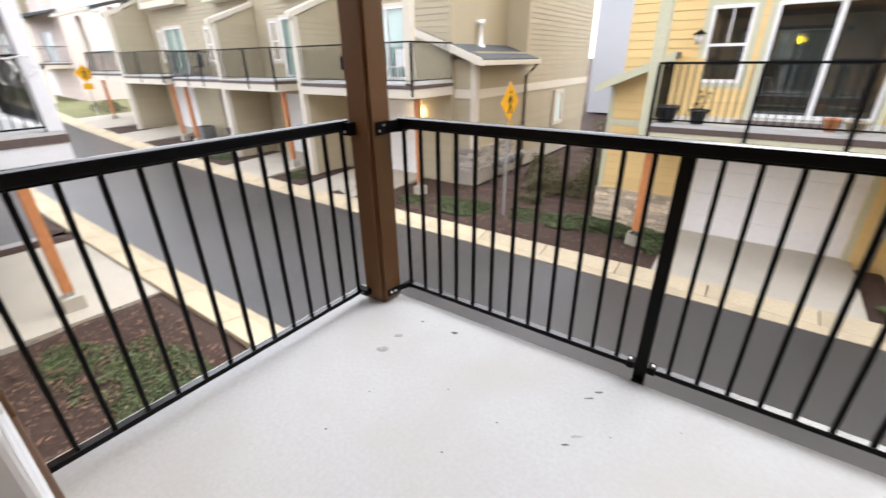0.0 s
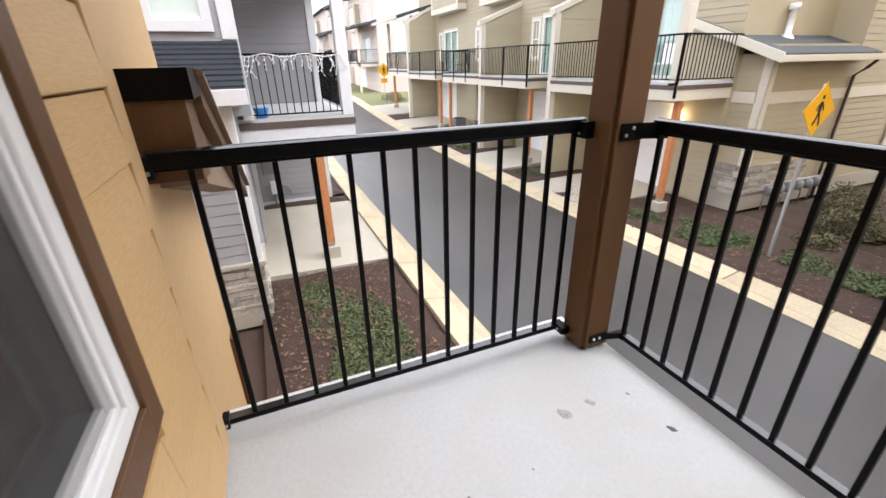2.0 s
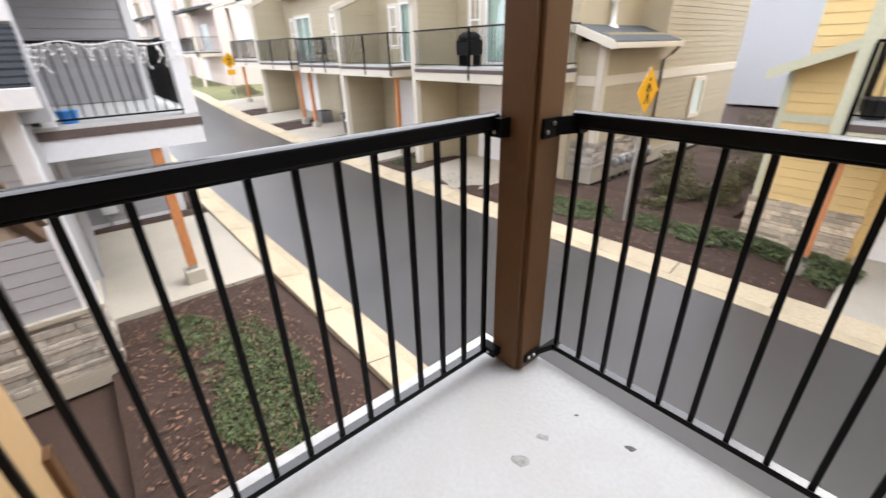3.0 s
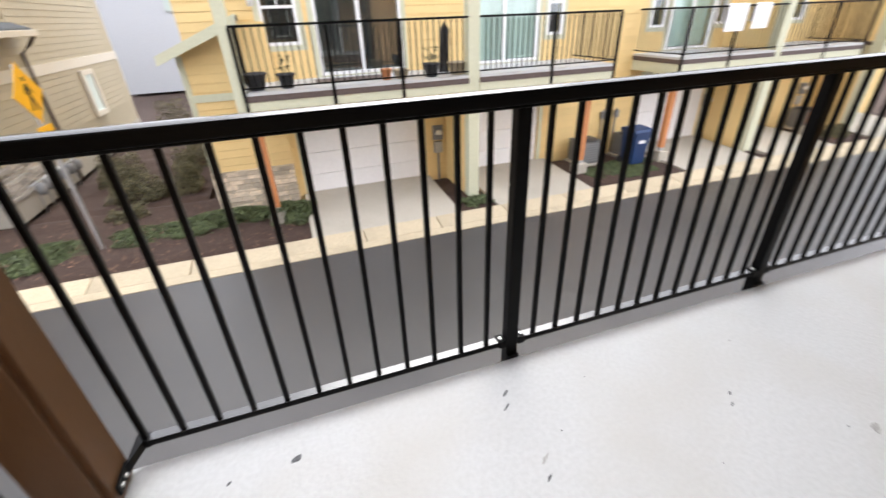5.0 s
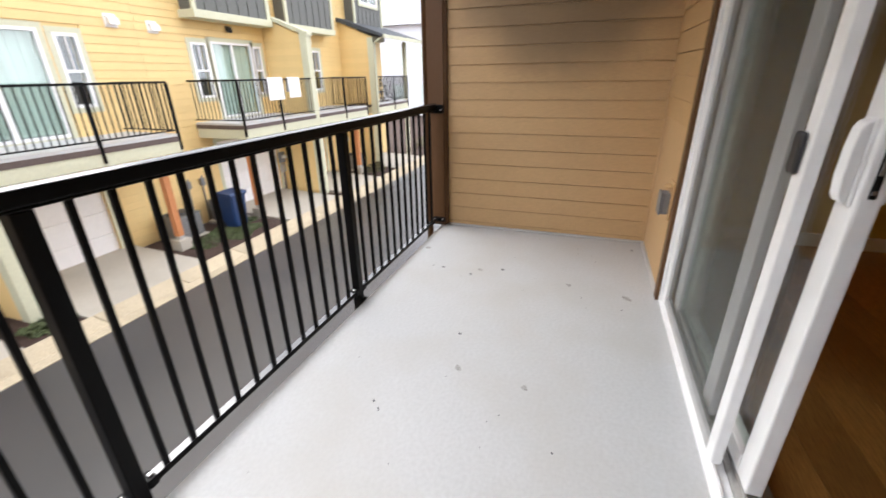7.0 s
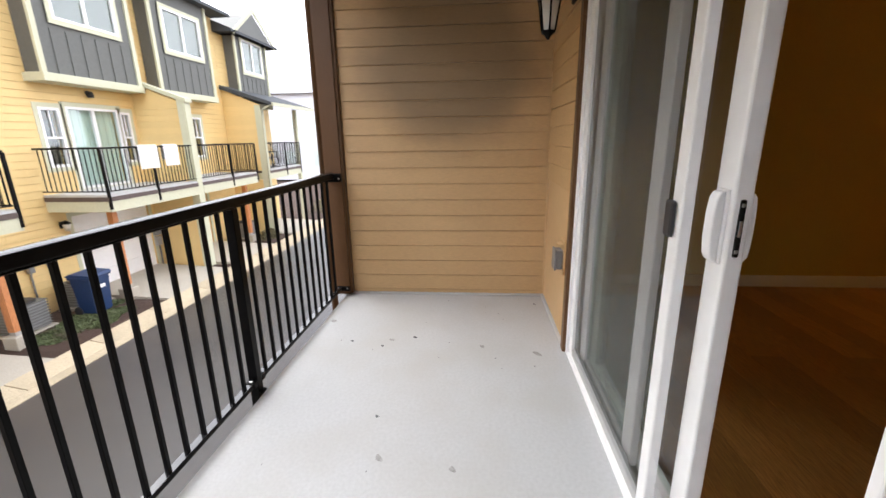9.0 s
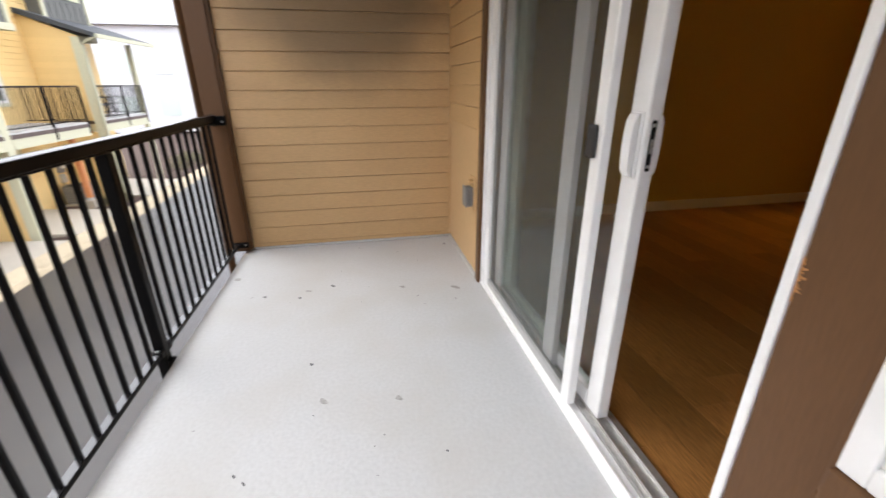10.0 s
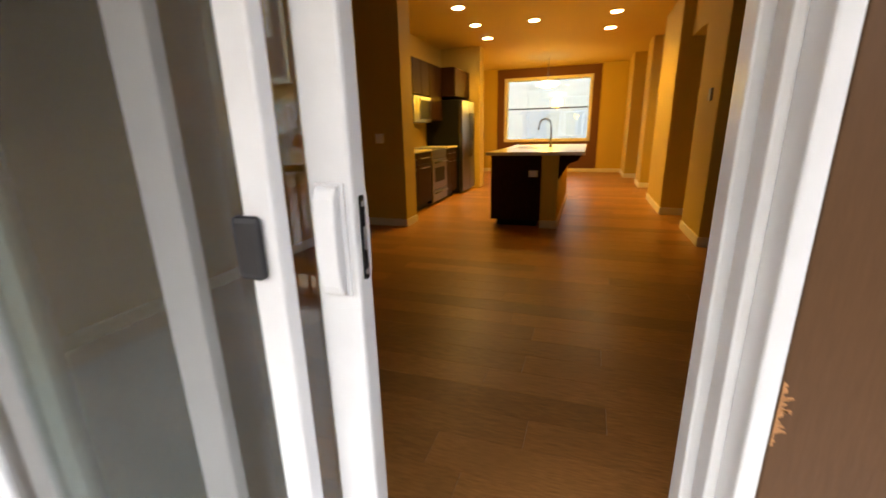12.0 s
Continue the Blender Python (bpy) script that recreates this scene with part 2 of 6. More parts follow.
def add_box(bm, lo, hi, m=None):
    vs = [bm.verts.new((x, y, z)) for x in (lo[0], hi[0]) for y in (lo[1], hi[1]) for z in (lo[2], hi[2])]
    for f in ((0, 1, 3, 2), (4, 6, 7, 5), (0, 4, 5, 1), (2, 3, 7, 6), (0, 2, 6, 4), (1, 5, 7, 3)):
        bm.faces.new([vs[i] for i in f])
    if m is not None:
        bmesh.ops.transform(bm, matrix=m, verts=vs)
    return vs


def box(name, lo, hi, mat, parent=None, bevel=0.0, label="", m=None):
    bm = bmesh.new()
    add_box(bm, lo, hi, m)
    if bevel:
        bmesh.ops.bevel(bm, geom=bm.edges[:], offset=bevel, segments=2, affect="EDGES", profile=0.5)
    return part(name, bm, mat, parent, label)


def boxes(name, rows, mat, parent=None, bevel=0.0, label=""):
    bm = bmesh.new()
    for lo, hi in rows:
        add_box(bm, lo, hi)
    if bevel:
        bmesh.ops.bevel(bm, geom=bm.edges[:], offset=bevel, segments=1, affect="EDGES")
    return part(name, bm, mat, parent, label)


def add_tube(bm, pts, r, seg=8, r2=None):
    """A round bar along points."""
    pts = [Vector(p) for p in pts]
    rings = []
    for i, p in enumerate(pts):
        d = (pts[min(i + 1, len(pts) - 1)] - pts[max(i - 1, 0)]).normalized()
        side = d.cross(Vector((0, 0, 1)) if abs(d.z) < 0.9 else Vector((1, 0, 0))).normalized()
        up = side.cross(d)
        rr = r if r2 is None else r + (r2 - r) * i / (len(pts) - 1)
        rings.append([bm.verts.new(p + rr * (math.cos(a) * side + math.sin(a) * up)) for a in (2 * math.pi * k / seg for k in range(seg))])
    for a, b in zip(rings, rings[1:]):
        for k in range(seg):
            bm.faces.new((a[k], a[(k + 1) % seg], b[(k + 1) % seg], b[k]))
    bm.faces.new(rings[0][::-1])
    bm.faces.new(rings[-1])


def tube(name, pts, r, mat, parent=None, seg=10, r2=None, label=""):
    bm = bmesh.new()
    add_tube(bm, pts, r, seg, r2)
    ob = part(name, bm, mat, parent, label)
    for f in ob.data.polygons:
        f.use_smooth = len(f.vertices) == 4
    return ob


def add_lathe(bm, at, profile, seg=16):
    """A turned body: profile of (radius, height)."""
    rings = [[bm.verts.new((at[0] + r * math.cos(2 * math.pi * k / seg), at[1] + r * math.sin(2 * math.pi * k / seg), at[2] + z)) for k in range(seg)] for r, z in profile]
    for a, b in zip(rings, rings[1:]):
        for k in range(seg):
            bm.faces.new((a[k], a[(k + 1) % seg], b[(k + 1) % seg], b[k]))
    bm.faces.new(rings[0][::-1])
    bm.faces.new(rings[-1])


def lathe(name, at, profile, mat, parent=None, seg=16, label=""):
    bm = bmesh.new()
    add_lathe(bm, at, profile, seg)
    ob = part(name, bm, mat, parent, label)
    for f in ob.data.polygons:
        f.use_smooth = len(f.vertices) == 4
    return ob


def prism(name, outline, axis, a0, a1, mat, parent=None, label=""):
    """An outline of pairs drawn out along one axis (x: pairs are y, z; y: x, z; z: x, y)."""
    bm = bmesh.new()

    def put(a, u, v):
        return bm.verts.new({"x": (a, u, v), "y": (u, a, v), "z": (u, v, a)}[axis])

    lo = [put(a0, u, v) for u, v in outline]
    hi = [put(a1, u, v) for u, v in outline]
    bm.faces.new(lo[::-1])
    bm.faces.new(hi)
    for i in range(len(lo)):
        j = (i + 1) % len(lo)
        bm.faces.new((lo[i], lo[j], hi[j], hi[i]))
    bmesh.ops.recalc_face_normals(bm, faces=bm.faces[:])
    return part(name, bm, mat, parent, label)


def cut_rects(a0, a1, z0, z1, holes):
    """The rectangles left of a wall's face when its openings are cut away."""
    xs = sorted({a0, a1, *[min(max(v, a0), a1) for h in holes for v in h[:2]]})
    out = []
    for u, v in zip(xs, xs[1:]):
        mid, z = (u + v) / 2, z0
        for h in sorted((h for h in holes if h[0] < mid < h[1]), key=lambda h: h[2]):
            if h[2] > z:
                out.append((u, v, z, min(h[2], z1)))
            z = max(z, h[3])
        if z < z1:
            out.append((u, v, z, z1))
    return out


def wall(name, along, f0, f1, a0, a1, z0, z1, mat, holes=(), parent=None, label=""):
    """A wall with thickness f0 to f1 and openings through it, as one welded body."""
    xs = sorted({a0, a1, *[min(max(v, a0), a1) for h in holes for v in h[:2]]})
    zs = sorted({z0, z1, *[min(max(v, z0), z1) for h in holes for v in h[2:]]})
    solid = {(i, k) for i in range(len(xs) - 1) for k in range(len(zs) - 1)
             if not any(h[0] < (xs[i] + xs[i + 1]) / 2 < h[1] and h[2] < (zs[k] + zs[k + 1]) / 2 < h[3] for h in holes)}
    bm = bmesh.new()
    made = {}

    def at(i, k, f):
        if (i, k, f) not in made:
            made[i, k, f] = bm.verts.new((xs[i], f, zs[k]) if along == "x" else (f, xs[i], zs[k]))
        return made[i, k, f]

    for i, k in solid:
        bm.faces.new((at(i, k, f0), at(i + 1, k, f0), at(i + 1, k + 1, f0), at(i, k + 1, f0)))
        bm.faces.new((at(i, k, f1), at(i, k + 1, f1), at(i + 1, k + 1, f1), at(i + 1, k, f1)))
        for (di, dk), (p, q) in (((-1, 0), ((i, k), (i, k + 1))), ((1, 0), ((i + 1, k), (i + 1, k + 1))), ((0, -1), ((i, k), (i + 1, k))), ((0, 1), ((i, k + 1), (i + 1, k + 1)))):
            if (i + di, k + dk) not in solid:
                bm.faces.new((at(*p, f0), at(*q, f0), at(*q, f1), at(*p, f1)))
    bmesh.ops.recalc_face_normals(bm, faces=bm.faces[:])
    return part(name, bm, mat, parent, label)


BOARD = {}


def board_mesh(length, height, thick):
    key = (round(length, 3), round(height, 3), round(thick, 4))
    if key not in BOARD:
        me = bpy.data.meshes.new("siding_board")
        t = thick
        top = height - max(0.004, height * 0.035)
        ring = ((0, 0), (-t * 0.9, 0), (-t, 0.003), (-t * 0.62, top), (0, top))
        vs = [(x, y, z) for x in (0.001, length - 0.001) for y, z in ring]
        k = len(ring)
        fs = [tuple(range(k))[::-1], tuple(range(k, 2 * k))] + [(i, (i + 1) % k, k + (i + 1) % k, k + i) for i in range(k)]
        me.from_pydata(vs, [], fs)
        BOARD[key] = me
    return BOARD[key]


def siding(parent, along, face, out, a0, a1, z0, z1, course, mat, holes=(), thick=0.016, joints=0.0):
    """Lapped boards on a wall's face, each a piece of its own; out: the way that they face, +1 or -1 along the other axis."""
    n = int(round((z1 - z0) / course))
    course = (z1 - z0) / n
    for i in range(n):
        z = z0 + i * course
        spans = [(a0, a1)]
        for h in holes:
            if h[2] < z + course * 0.6 and h[3] > z + course * 0.4:
                spans = [s for u, v in spans for s in ((u, min(v, h[0])), (max(u, h[1]), v)) if s[1] - s[0] > 0.02]
        for u, v in spans:
            me = board_mesh(v - u, course, thick)
            if not me.materials:
                me.materials.append(mat)
            if me.materials[0] != mat:
                me = me.copy()
                me.materials[0] = mat
            ob = new("siding_board", me)
            if along == "x":
                m = pose(u, face, z) if out < 0 else pose(v, face, z, 0, 0, 180)
            else:
                m = pose(face, u, z, 0, 0, 90) if out > 0 else pose(face, v, z, 0, 0, -90)
            ob.matrix_basis = m
            if parent is not None:
                hang(ob, parent)

# ---- own balcony: structure ----
GZ = -2.5           # street level
WY = -1.51          # house wall's outer face
EX = 4.160          # end wall's face
DOOR = (1.358, 3.212, 0.0, 2.08)
WIN = (0.43, 1.195, 0.66, 2.05)

floor = thing("floor", (2, -0.7, -0.2), "pale grey coated balcony deck with scuffs", "balcony floor", kind="structure")
prism("deck_slab", [(-0.232, WY - 0.02), (EX + 0.1, WY - 0.02), (EX + 0.1, 0.15), (-0.232, 0.15)], "z", -0.03, 0.0, M_DECK, floor)
prism("deck_frame", [(-0.20, WY - 0.02), (EX + 0.1, WY - 0.02), (EX + 0.1, 0.13), (-0.20, 0.13)], "z", -0.30, -0.031, M_BROWN, floor)
box("deck_upstand", (EX - 0.02, WY, 0.0), (EX, 0.094, 0.016), M_DECK, floor, 0.006)
box("deck_edge_flashing", (-0.282, WY - 0.02, -0.05), (-0.2325, 0.10, 0.004), M_DECK_EDGE, floor, 0.004, "white metal drip edge")
box("deck_upstand", (3.29, WY, 0.0), (EX - 0.02, WY + 0.03, 0.016), M_DECK, floor, 0.006)

wall_house = thing("wall_house", (2, WY, -2.5), "tan painted house wall with brown trim", "wall", kind="structure")
HOLES = [DOOR, WIN]
wall("core", "x", WY - 0.18, WY - 0.001, -0.88, EX + 3, GZ, 3.0, M_TAN_FLAT, HOLES, wall_house)
siding(wall_house, "x", WY, 1, 3.275, EX - 0.02, 0.96, 2.6, 0.126, M_TAN, [], 0.02)
box("panel", (3.275, WY, 0.0), (EX - 0.001, WY + 0.008, 0.96), M_TAN_FLAT, wall_house, 0.002)
siding(wall_house, "x", WY, 1, -0.03, 0.365, 0.02, 2.54, 0.168, M_TAN, [], 0.030)
siding(wall_house, "x", WY, 1, 0.365, 1.20, 0.02, 0.524, 0.168, M_TAN, [], 0.030)
box("corner_board", (-0.125, WY, 0.0), (-0.031, WY + 0.026, 2.6), M_TAN_FLAT, wall_house, 0.003)
box("wall_corner_board", (-0.88, WY, GZ), (-0.80, WY + 0.022, 0.0), M_BROWN, wall_house, 0.003)
# brown boards round the window and the door
box("window_trim", (0.366, WY, 0.585), (0.4295, WY + 0.044, 2.10), M_BROWN, wall_house, 0.003)
box("window_trim", (0.43, WY, 0.585), (1.1955, WY + 0.044, 0.659), M_BROWN, wall_house, 0.003)
box("window_trim", (1.196, WY, 0.585), (1.212, WY + 0.018, 2.10), M_BROWN, wall_house, 0.003)
box("mullion_panel", (1.2125, WY, 0.0), (1.356, WY + 0.008, 2.2), M_BROWN, wall_house, 0.003)
box("head_trim", (0.366, WY, 2.101), (3.22, WY + 0.028, 2.2), M_BROWN, wall_house, 0.003)
box("door_trim", (3.215, WY, 0.0), (3.275, WY + 0.030, 2.2), M_BROWN, wall_house, 0.003)
wall("upper_panel", "x", WY, WY + 0.008, 0.366, 3.275, 2.2, 2.6, M_TAN_FLAT, [], wall_house)

wall_end = thing("wall_end", (EX, -0.7, 0), "tan lapped siding on the balcony's end wall", "wall", kind="structure")
box("core", (EX + 0.015, WY - 0.2, GZ), (EX + 0.2, 0.094, 3.0), M_TAN_FLAT, wall_end)
siding(wall_end, "y", EX + 0.015, -1, WY, 0.094, 0.045, 2.565, 0.126, M_TAN_STAIN_SHADE, [], 0.021)
box("base_board", (EX - 0.004, WY, 0.0), (EX + 0.0145, 0.094, 0.043), M_TAN, wall_end, 0.002)
box("corner_bead", (EX - 0.012, WY, 0.02), (EX + 0.015, WY + 0.018, 2.6), M_TAN_FLAT, wall_end, 0.003)

ceiling = box("ceiling", (-0.35, WY - 0.2, 2.62), (EX + 0.2, 0.42, 2.74), M_BROWN)
tagged(ceiling, "brown painted balcony ceiling", "ceiling", kind="structure")
beam = box("beam", (-0.25, 0.0, 2.44), (EX, 0.19, 2.62), M_BROWN, None, 0.004)
tagged(beam, "brown boxed beam over the balcony edge", "beam", kind="structure")


def boxed_post(x0, y0, size, label):
    """A square post cased in boards, with shadow lines near its edges."""
    t = thing("post", (x0 + size / 2, y0 + size / 2, 0), label, "post", "boxed balcony posts")
    e = 0.018
    box("casing", (x0 + e, y0, 0.012), (x0 + size - e, y0 + size, 2.44), M_BROWN, t, 0.003)
    box("casing", (x0, y0 + e, 0.012), (x0 + size, y0 + size - e, 2.44), M_BROWN, t, 0.003)
    box("base_plate", (x0 + 0.02, y0 + 0.02, 0), (x0 + size - 0.02, y0 + size - 0.02, 0.012), M_BLACK, t)
    return t


boxed_post(-0.163, 0.0, 0.160, "brown boxed corner post carrying the rail ends")
boxed_post(4.102, 0.095, 0.16, "brown boxed post against the siding end wall")


def rail_run(name, a, b, posts, stations, label):
    """A black metal railing from a to b: top and bottom rails, square balusters, posts and end brackets."""
    t = thing(name, (*a, 0), label, "railing", "balcony railings")
    a, b = Vector((*a, 0)), Vector((*b, 0))
    d = (b - a).normalized()
    length = (b - a).length
    m = Matrix.Translation(a) @ Matrix.Rotation(math.atan2(d.y, d.x), 4, "Z")
    box("top_rail", (0, -0.025, 0.982), (length, 0.025, 1.024), M_BLACK, t, 0.005, m=m)
    bm = bmesh.new()
    arc = [(0.0245 * u / 4, 1.0242 + 0.0065 * (1 - (u / 4) ** 2)) for u in range(-4, 5)]
    ends = [[bm.verts.new((x, yy, zz)) for yy, zz in arc] for x in (0, length)]
    for k in range(8):
        bm.faces.new((ends[0][k], ends[1][k], ends[1][k + 1], ends[0][k + 1]))
    for e in ends:
        bm.faces.new(e)
    bmesh.ops.transform(bm, matrix=m, verts=bm.verts[:])
    part("rail_cap", bm, M_BLACKWET, t, "wet shining rounded rail top")
    box("rail_lip", (0, -0.0225, 0.974), (length, 0.0225, 0.982), M_BLACK, t, 0.003, m=m)
    box("bottom_rail", (0, -0.018, 0.052), (length, 0.018, 0.075), M_BLACK, t, 0.003, m=m)
    box("rail_cap", (0, -0.016, 0.0752), (length, 0.016, 0.0765), M_BLACKWET, t, 0.0, "wet shining rail top", m=m)
    for p in posts:
        box("rail_post", (p - 0.024, -0.024, -0.16), (p + 0.024, 0.024, 0.974), M_BLACK, t, 0.004, m=m)
        box("post_foot", (p - 0.024, -0.040, -0.004), (p + 0.024, -0.0245, 0.012), M_BLACK, t, 0.002, m=m)
        for s in (-1, 1):
            box("clip", (p + s * 0.042 - 0.016, -0.024, 0.048), (p + s * 0.042 + 0.016, 0.024, 0.082), M_BLACK, t, 0.003, m=m)
            box("screw", (p + s * 0.046 - 0.006, -0.012, 0.0825), (p + s * 0.046 + 0.006, 0.004, 0.089), M_STEEL, t, 0.002, m=m)
    me = None
    for x in stations:
        if me is None:
            ob = box("baluster", (-0.0085, -0.0085, 0.074), (0.0085, 0.0085, 0.975), M_BLACK, None, 0.002)
            me = ob.data
        else:
            ob = new("baluster", me)
        ob.matrix_basis = m @ Matrix.Translation((x, 0, 0))
        hang(ob, t)
    return t, m, length


def bracket(parent, lo, hi, screws):
    box("bracket", lo, hi, M_BLACK, parent, 0.003)
    for lo2, hi2 in screws:
        box("screw", lo2, hi2, M_STEEL, parent, 0.002)


RY, RX = 0.194, -0.160
P1, P2, P3 = 1.335, 2.705, 4.086      # street railing: its two posts and its far end
spots = [0.040 + 0.1082 * k for k in range(12)] + [P1 + (P2 - P1) * k / 13 for k in range(1, 13)] + [P2 + (P3 - P2) * k / 13 for k in range(1, 13)]
long_rail, m_long, n_long = rail_run("railing", (0.015, RY), (P3, RY), [P1 - 0.015, P2 - 0.015], [x - 0.015 for x in spots], "black metal railing along the street edge of the balcony")
short_rail, m_short, n_short = rail_run("railing", (RX, -0.012), (RX, WY + 0.03), [], [0.035 + 0.1114 * k for k in range(13)], "short black metal railing between corner post and house wall")
for z0, z1, hw in ((0.955, 1.018, 0.024), (0.044, 0.080, 0.017)):
    bm = bmesh.new()
    add_box(bm, (0.0, 0.032, z0), (0.008, 0.120, z1))
    part("bracket", bm, M_BLACK, long_rail)
    prism("bracket_arm", [(0.008, 0.096), (0.008, 0.120), (0.012, RY + hw), (0.05, RY + hw), (0.05, RY - hw), (0.034, RY - hw)], "z", z0 + 0.004, z1 - 0.001, M_BLACK, long_rail)
    box("screw", (0.008, 0.044, z0 + 0.014), (0.014, 0.056, z0 + 0.026), M_STEEL, long_rail, 0.002)
    box("screw", (0.008, 0.076, z1 - 0.024), (0.014, 0.088, z1 - 0.012), M_STEEL, long_rail, 0.002)
    bracket(short_rail, (RX - 0.02, -0.045, z0), (RX + 0.06, -0.001, z1), [((RX + 0.022, -0.05, z0 + 0.012), (RX + 0.034, -0.044, z0 + 0.024))])
    bracket(short_rail, (RX - 0.03, WY + 0.016, z0), (RX + 0.03, WY + 0.04, z1), [((RX + 0.03, WY + 0.022, z0 + 0.014), (RX + 0.036, WY + 0.034, z0 + 0.026))])
    bracket(long_rail, (4.07, 0.11, z0), (4.101, RY + 0.024, z1), [((4.061, 0.122, z0 + 0.02), (4.071, 0.132, z0 + 0.032))])

# ---- sliding door and window ----


def frame_bars(name, x0, x1, z0, z1, y0, y1, w, mat, parent, bevel=0.004):
    """Four bars of a rectangular frame, butted."""
    box(name, (x0, y0, z0), (x0 + w, y1, z1), mat, parent, bevel)
    box(name, (x1 - w, y0, z0), (x1, y1, z1), mat, parent, bevel)
    box(name, (x0 + w, y0, z0), (x1 - w, y1, z0 + w), mat, parent, bevel)
    box(name, (x0 + w, y0, z1 - w), (x1 - w, y1, z1), mat, parent, bevel)


def pane(x0, x1, z0, z1, y, parent, mat=None, name="pane"):
    ob = box(name, (x0, y - 0.003, z0), (x1, y + 0.003, z1), mat or M_GLASS, parent)
    ob.visible_shadow = False
    return ob


door = thing("door_1", (2.3, WY, 0), "white vinyl sliding glass door, slid half open, with insect screen", "sliding door", kind="structure")
X0, X1 = DOOR[0], DOOR[1]
YF = WY + 0.012
box("jamb", (X1 - 0.035, WY - 0.16, 0.0), (X1, YF, 2.08), M_WHITE, door, 0.004)
box("jamb_stop", (X1 - 0.075, WY - 0.12, 0.03), (X1 - 0.036, WY + 0.0, 2.05), M_WHITE, door, 0.004)
box("jamb", (X0, WY - 0.16, 0.0), (X0 + 0.022, YF, 2.08), M_WHITE, door, 0.004)
box("jamb_stop", (X0 + 0.022, WY - 0.09, 0.03), (X0 + 0.036, WY - 0.04, 2.05), M_WHITE, door, 0.004)
box("jamb_stop", (X0 + 0.022, WY - 0.16, 0.03), (X0 + 0.047, WY - 0.105, 2.05), M_WHITE, door, 0.004)
box("head", (X0 + 0.023, WY - 0.16, 2.045), (X1 - 0.036, YF, 2.08), M_WHITE, door, 0.004)
box("sill", (X0 + 0.023, WY - 0.05, 0.0), (X1 - 0.036, YF, 0.022), M_WHITE, door, 0.004)
box("sill", (X0 + 0.023, WY - 0.16, 0.0), (X1 - 0.036, WY - 0.051, 0.030), M_ALU, door, 0.004)
for dy in (-0.008, -0.075, -0.125):
    box("track", (X0 + 0.023, WY + dy - 0.004, 0.0225), (X1 - 0.036, WY + dy + 0.004, 0.044), M_WHITE if dy > -0.05 else M_ALU, door, 0.001)
# fixed leaf, outside track
f0, f1 = 2.25, X1 - 0.15
fl = box("fixed_leaf", (f0, WY - 0.066, 0.046), (f0 + 0.095, WY - 0.036, 2.04), M_WHITE, door, 0.005, "white fixed stile behind mesh")
box("stile", (f1 - 0.10, WY - 0.066, 0.046), (f1, WY - 0.036, 2.04), M_WHITE, fl, 0.004)
box("bottom_bar", (f0 + 0.096, WY - 0.066, 0.046), (f1 - 0.101, WY - 0.036, 0.10), M_GREYV, fl, 0.004)
pane(f0 + 0.096, f1 - 0.101, 0.10, 2.04, WY - 0.051, fl)
# screen leaf
s0, s1 = 2.014, 2.074
sc = box("screen_leaf", (s0, WY - 0.03, 0.046), (s1, WY + 0.004, 2.04), M_WHITE, door, 0.006, "white narrow screen stile")
box("screen_pull", (s0 + 0.022, WY + 0.004, 1.0), (s1 + 0.014, WY + 0.018, 1.102), M_PLASTIC_DK, sc, 0.01, "black moulded pull")
box("screen_stile", (X1 - 0.12, WY - 0.03, 0.046), (X1 - 0.078, WY + 0.004, 2.04), M_WHITE, sc, 0.005)
box("screen_bar", (s1, WY - 0.028, 0.046), (X1 - 0.121, WY + 0.002, 0.085), M_GREYV, sc, 0.004)
scr = box("insect_screen", (s1, WY - 0.014, 0.085), (X1 - 0.121, WY - 0.012, 2.04), M_SCREEN, sc, label="dark insect screen mesh")
# moving leaf, inside track
p0, p1, LF, LB = 1.922, 2.006, WY - 0.07, WY - 0.118
pl = box("sliding_leaf", (p0, LB, 0.046), (p1, LF, 2.04), M_WHITE, door, 0.007, "white moving stile with lock")
box("stile", (2.88, LB, 0.046), (2.97, LF, 2.04), M_WHITE, pl, 0.005)
box("bottom_bar", (p1, LB, 0.046), (2.879, LF, 0.115), M_WHITE, pl, 0.004)
pane(p1, 2.879, 0.115, 2.04, WY - 0.094, pl)


def pull_handle(face, side, depth, x0, x1, z0, z1, label):
    """A moulded pull that swells out of the stile, thickest at its middle."""
    shape = [(0.0, z0), (0.55, z0 + 0.004), (0.85, z0 + 0.02), (1.0, z0 + 0.06), (1.0, z1 - 0.06), (0.85, z1 - 0.02), (0.55, z1 - 0.004), (0.0, z1)]
    ob = prism("pull_handle", [(face + side * depth * d, z) for d, z in shape], "x", x0, x1, M_WHITE, pl, label)
    bv = ob.modifiers.new("round", "BEVEL")
    bv.width, bv.segments = 0.004, 2


box("handle_plate", (p0 + 0.012, LF, 0.955), (p0 + 0.066, LF + 0.008, 1.145), M_WHITE, pl, 0.003)
pull_handle(LF + 0.0085, 1, 0.024, p0 + 0.016, p0 + 0.056, 0.958, 1.142, "white moulded pull handle")
box("handle_plate", (p0 + 0.006, LB - 0.006, 0.965), (p0 + 0.05, LB, 1.135), M_WHITE, pl, 0.002)
pull_handle(LB - 0.0065, -1, 0.010, p0 + 0.008, p0 + 0.03, 0.968, 1.132, "white moulded inside pull")
lk = box("lock_plate", (p0 - 0.003, LB + 0.018, 0.978), (p0 - 0.0003, LB + 0.031, 1.122), M_APPL, pl, 0.003, "dark lock recess with steel hook")
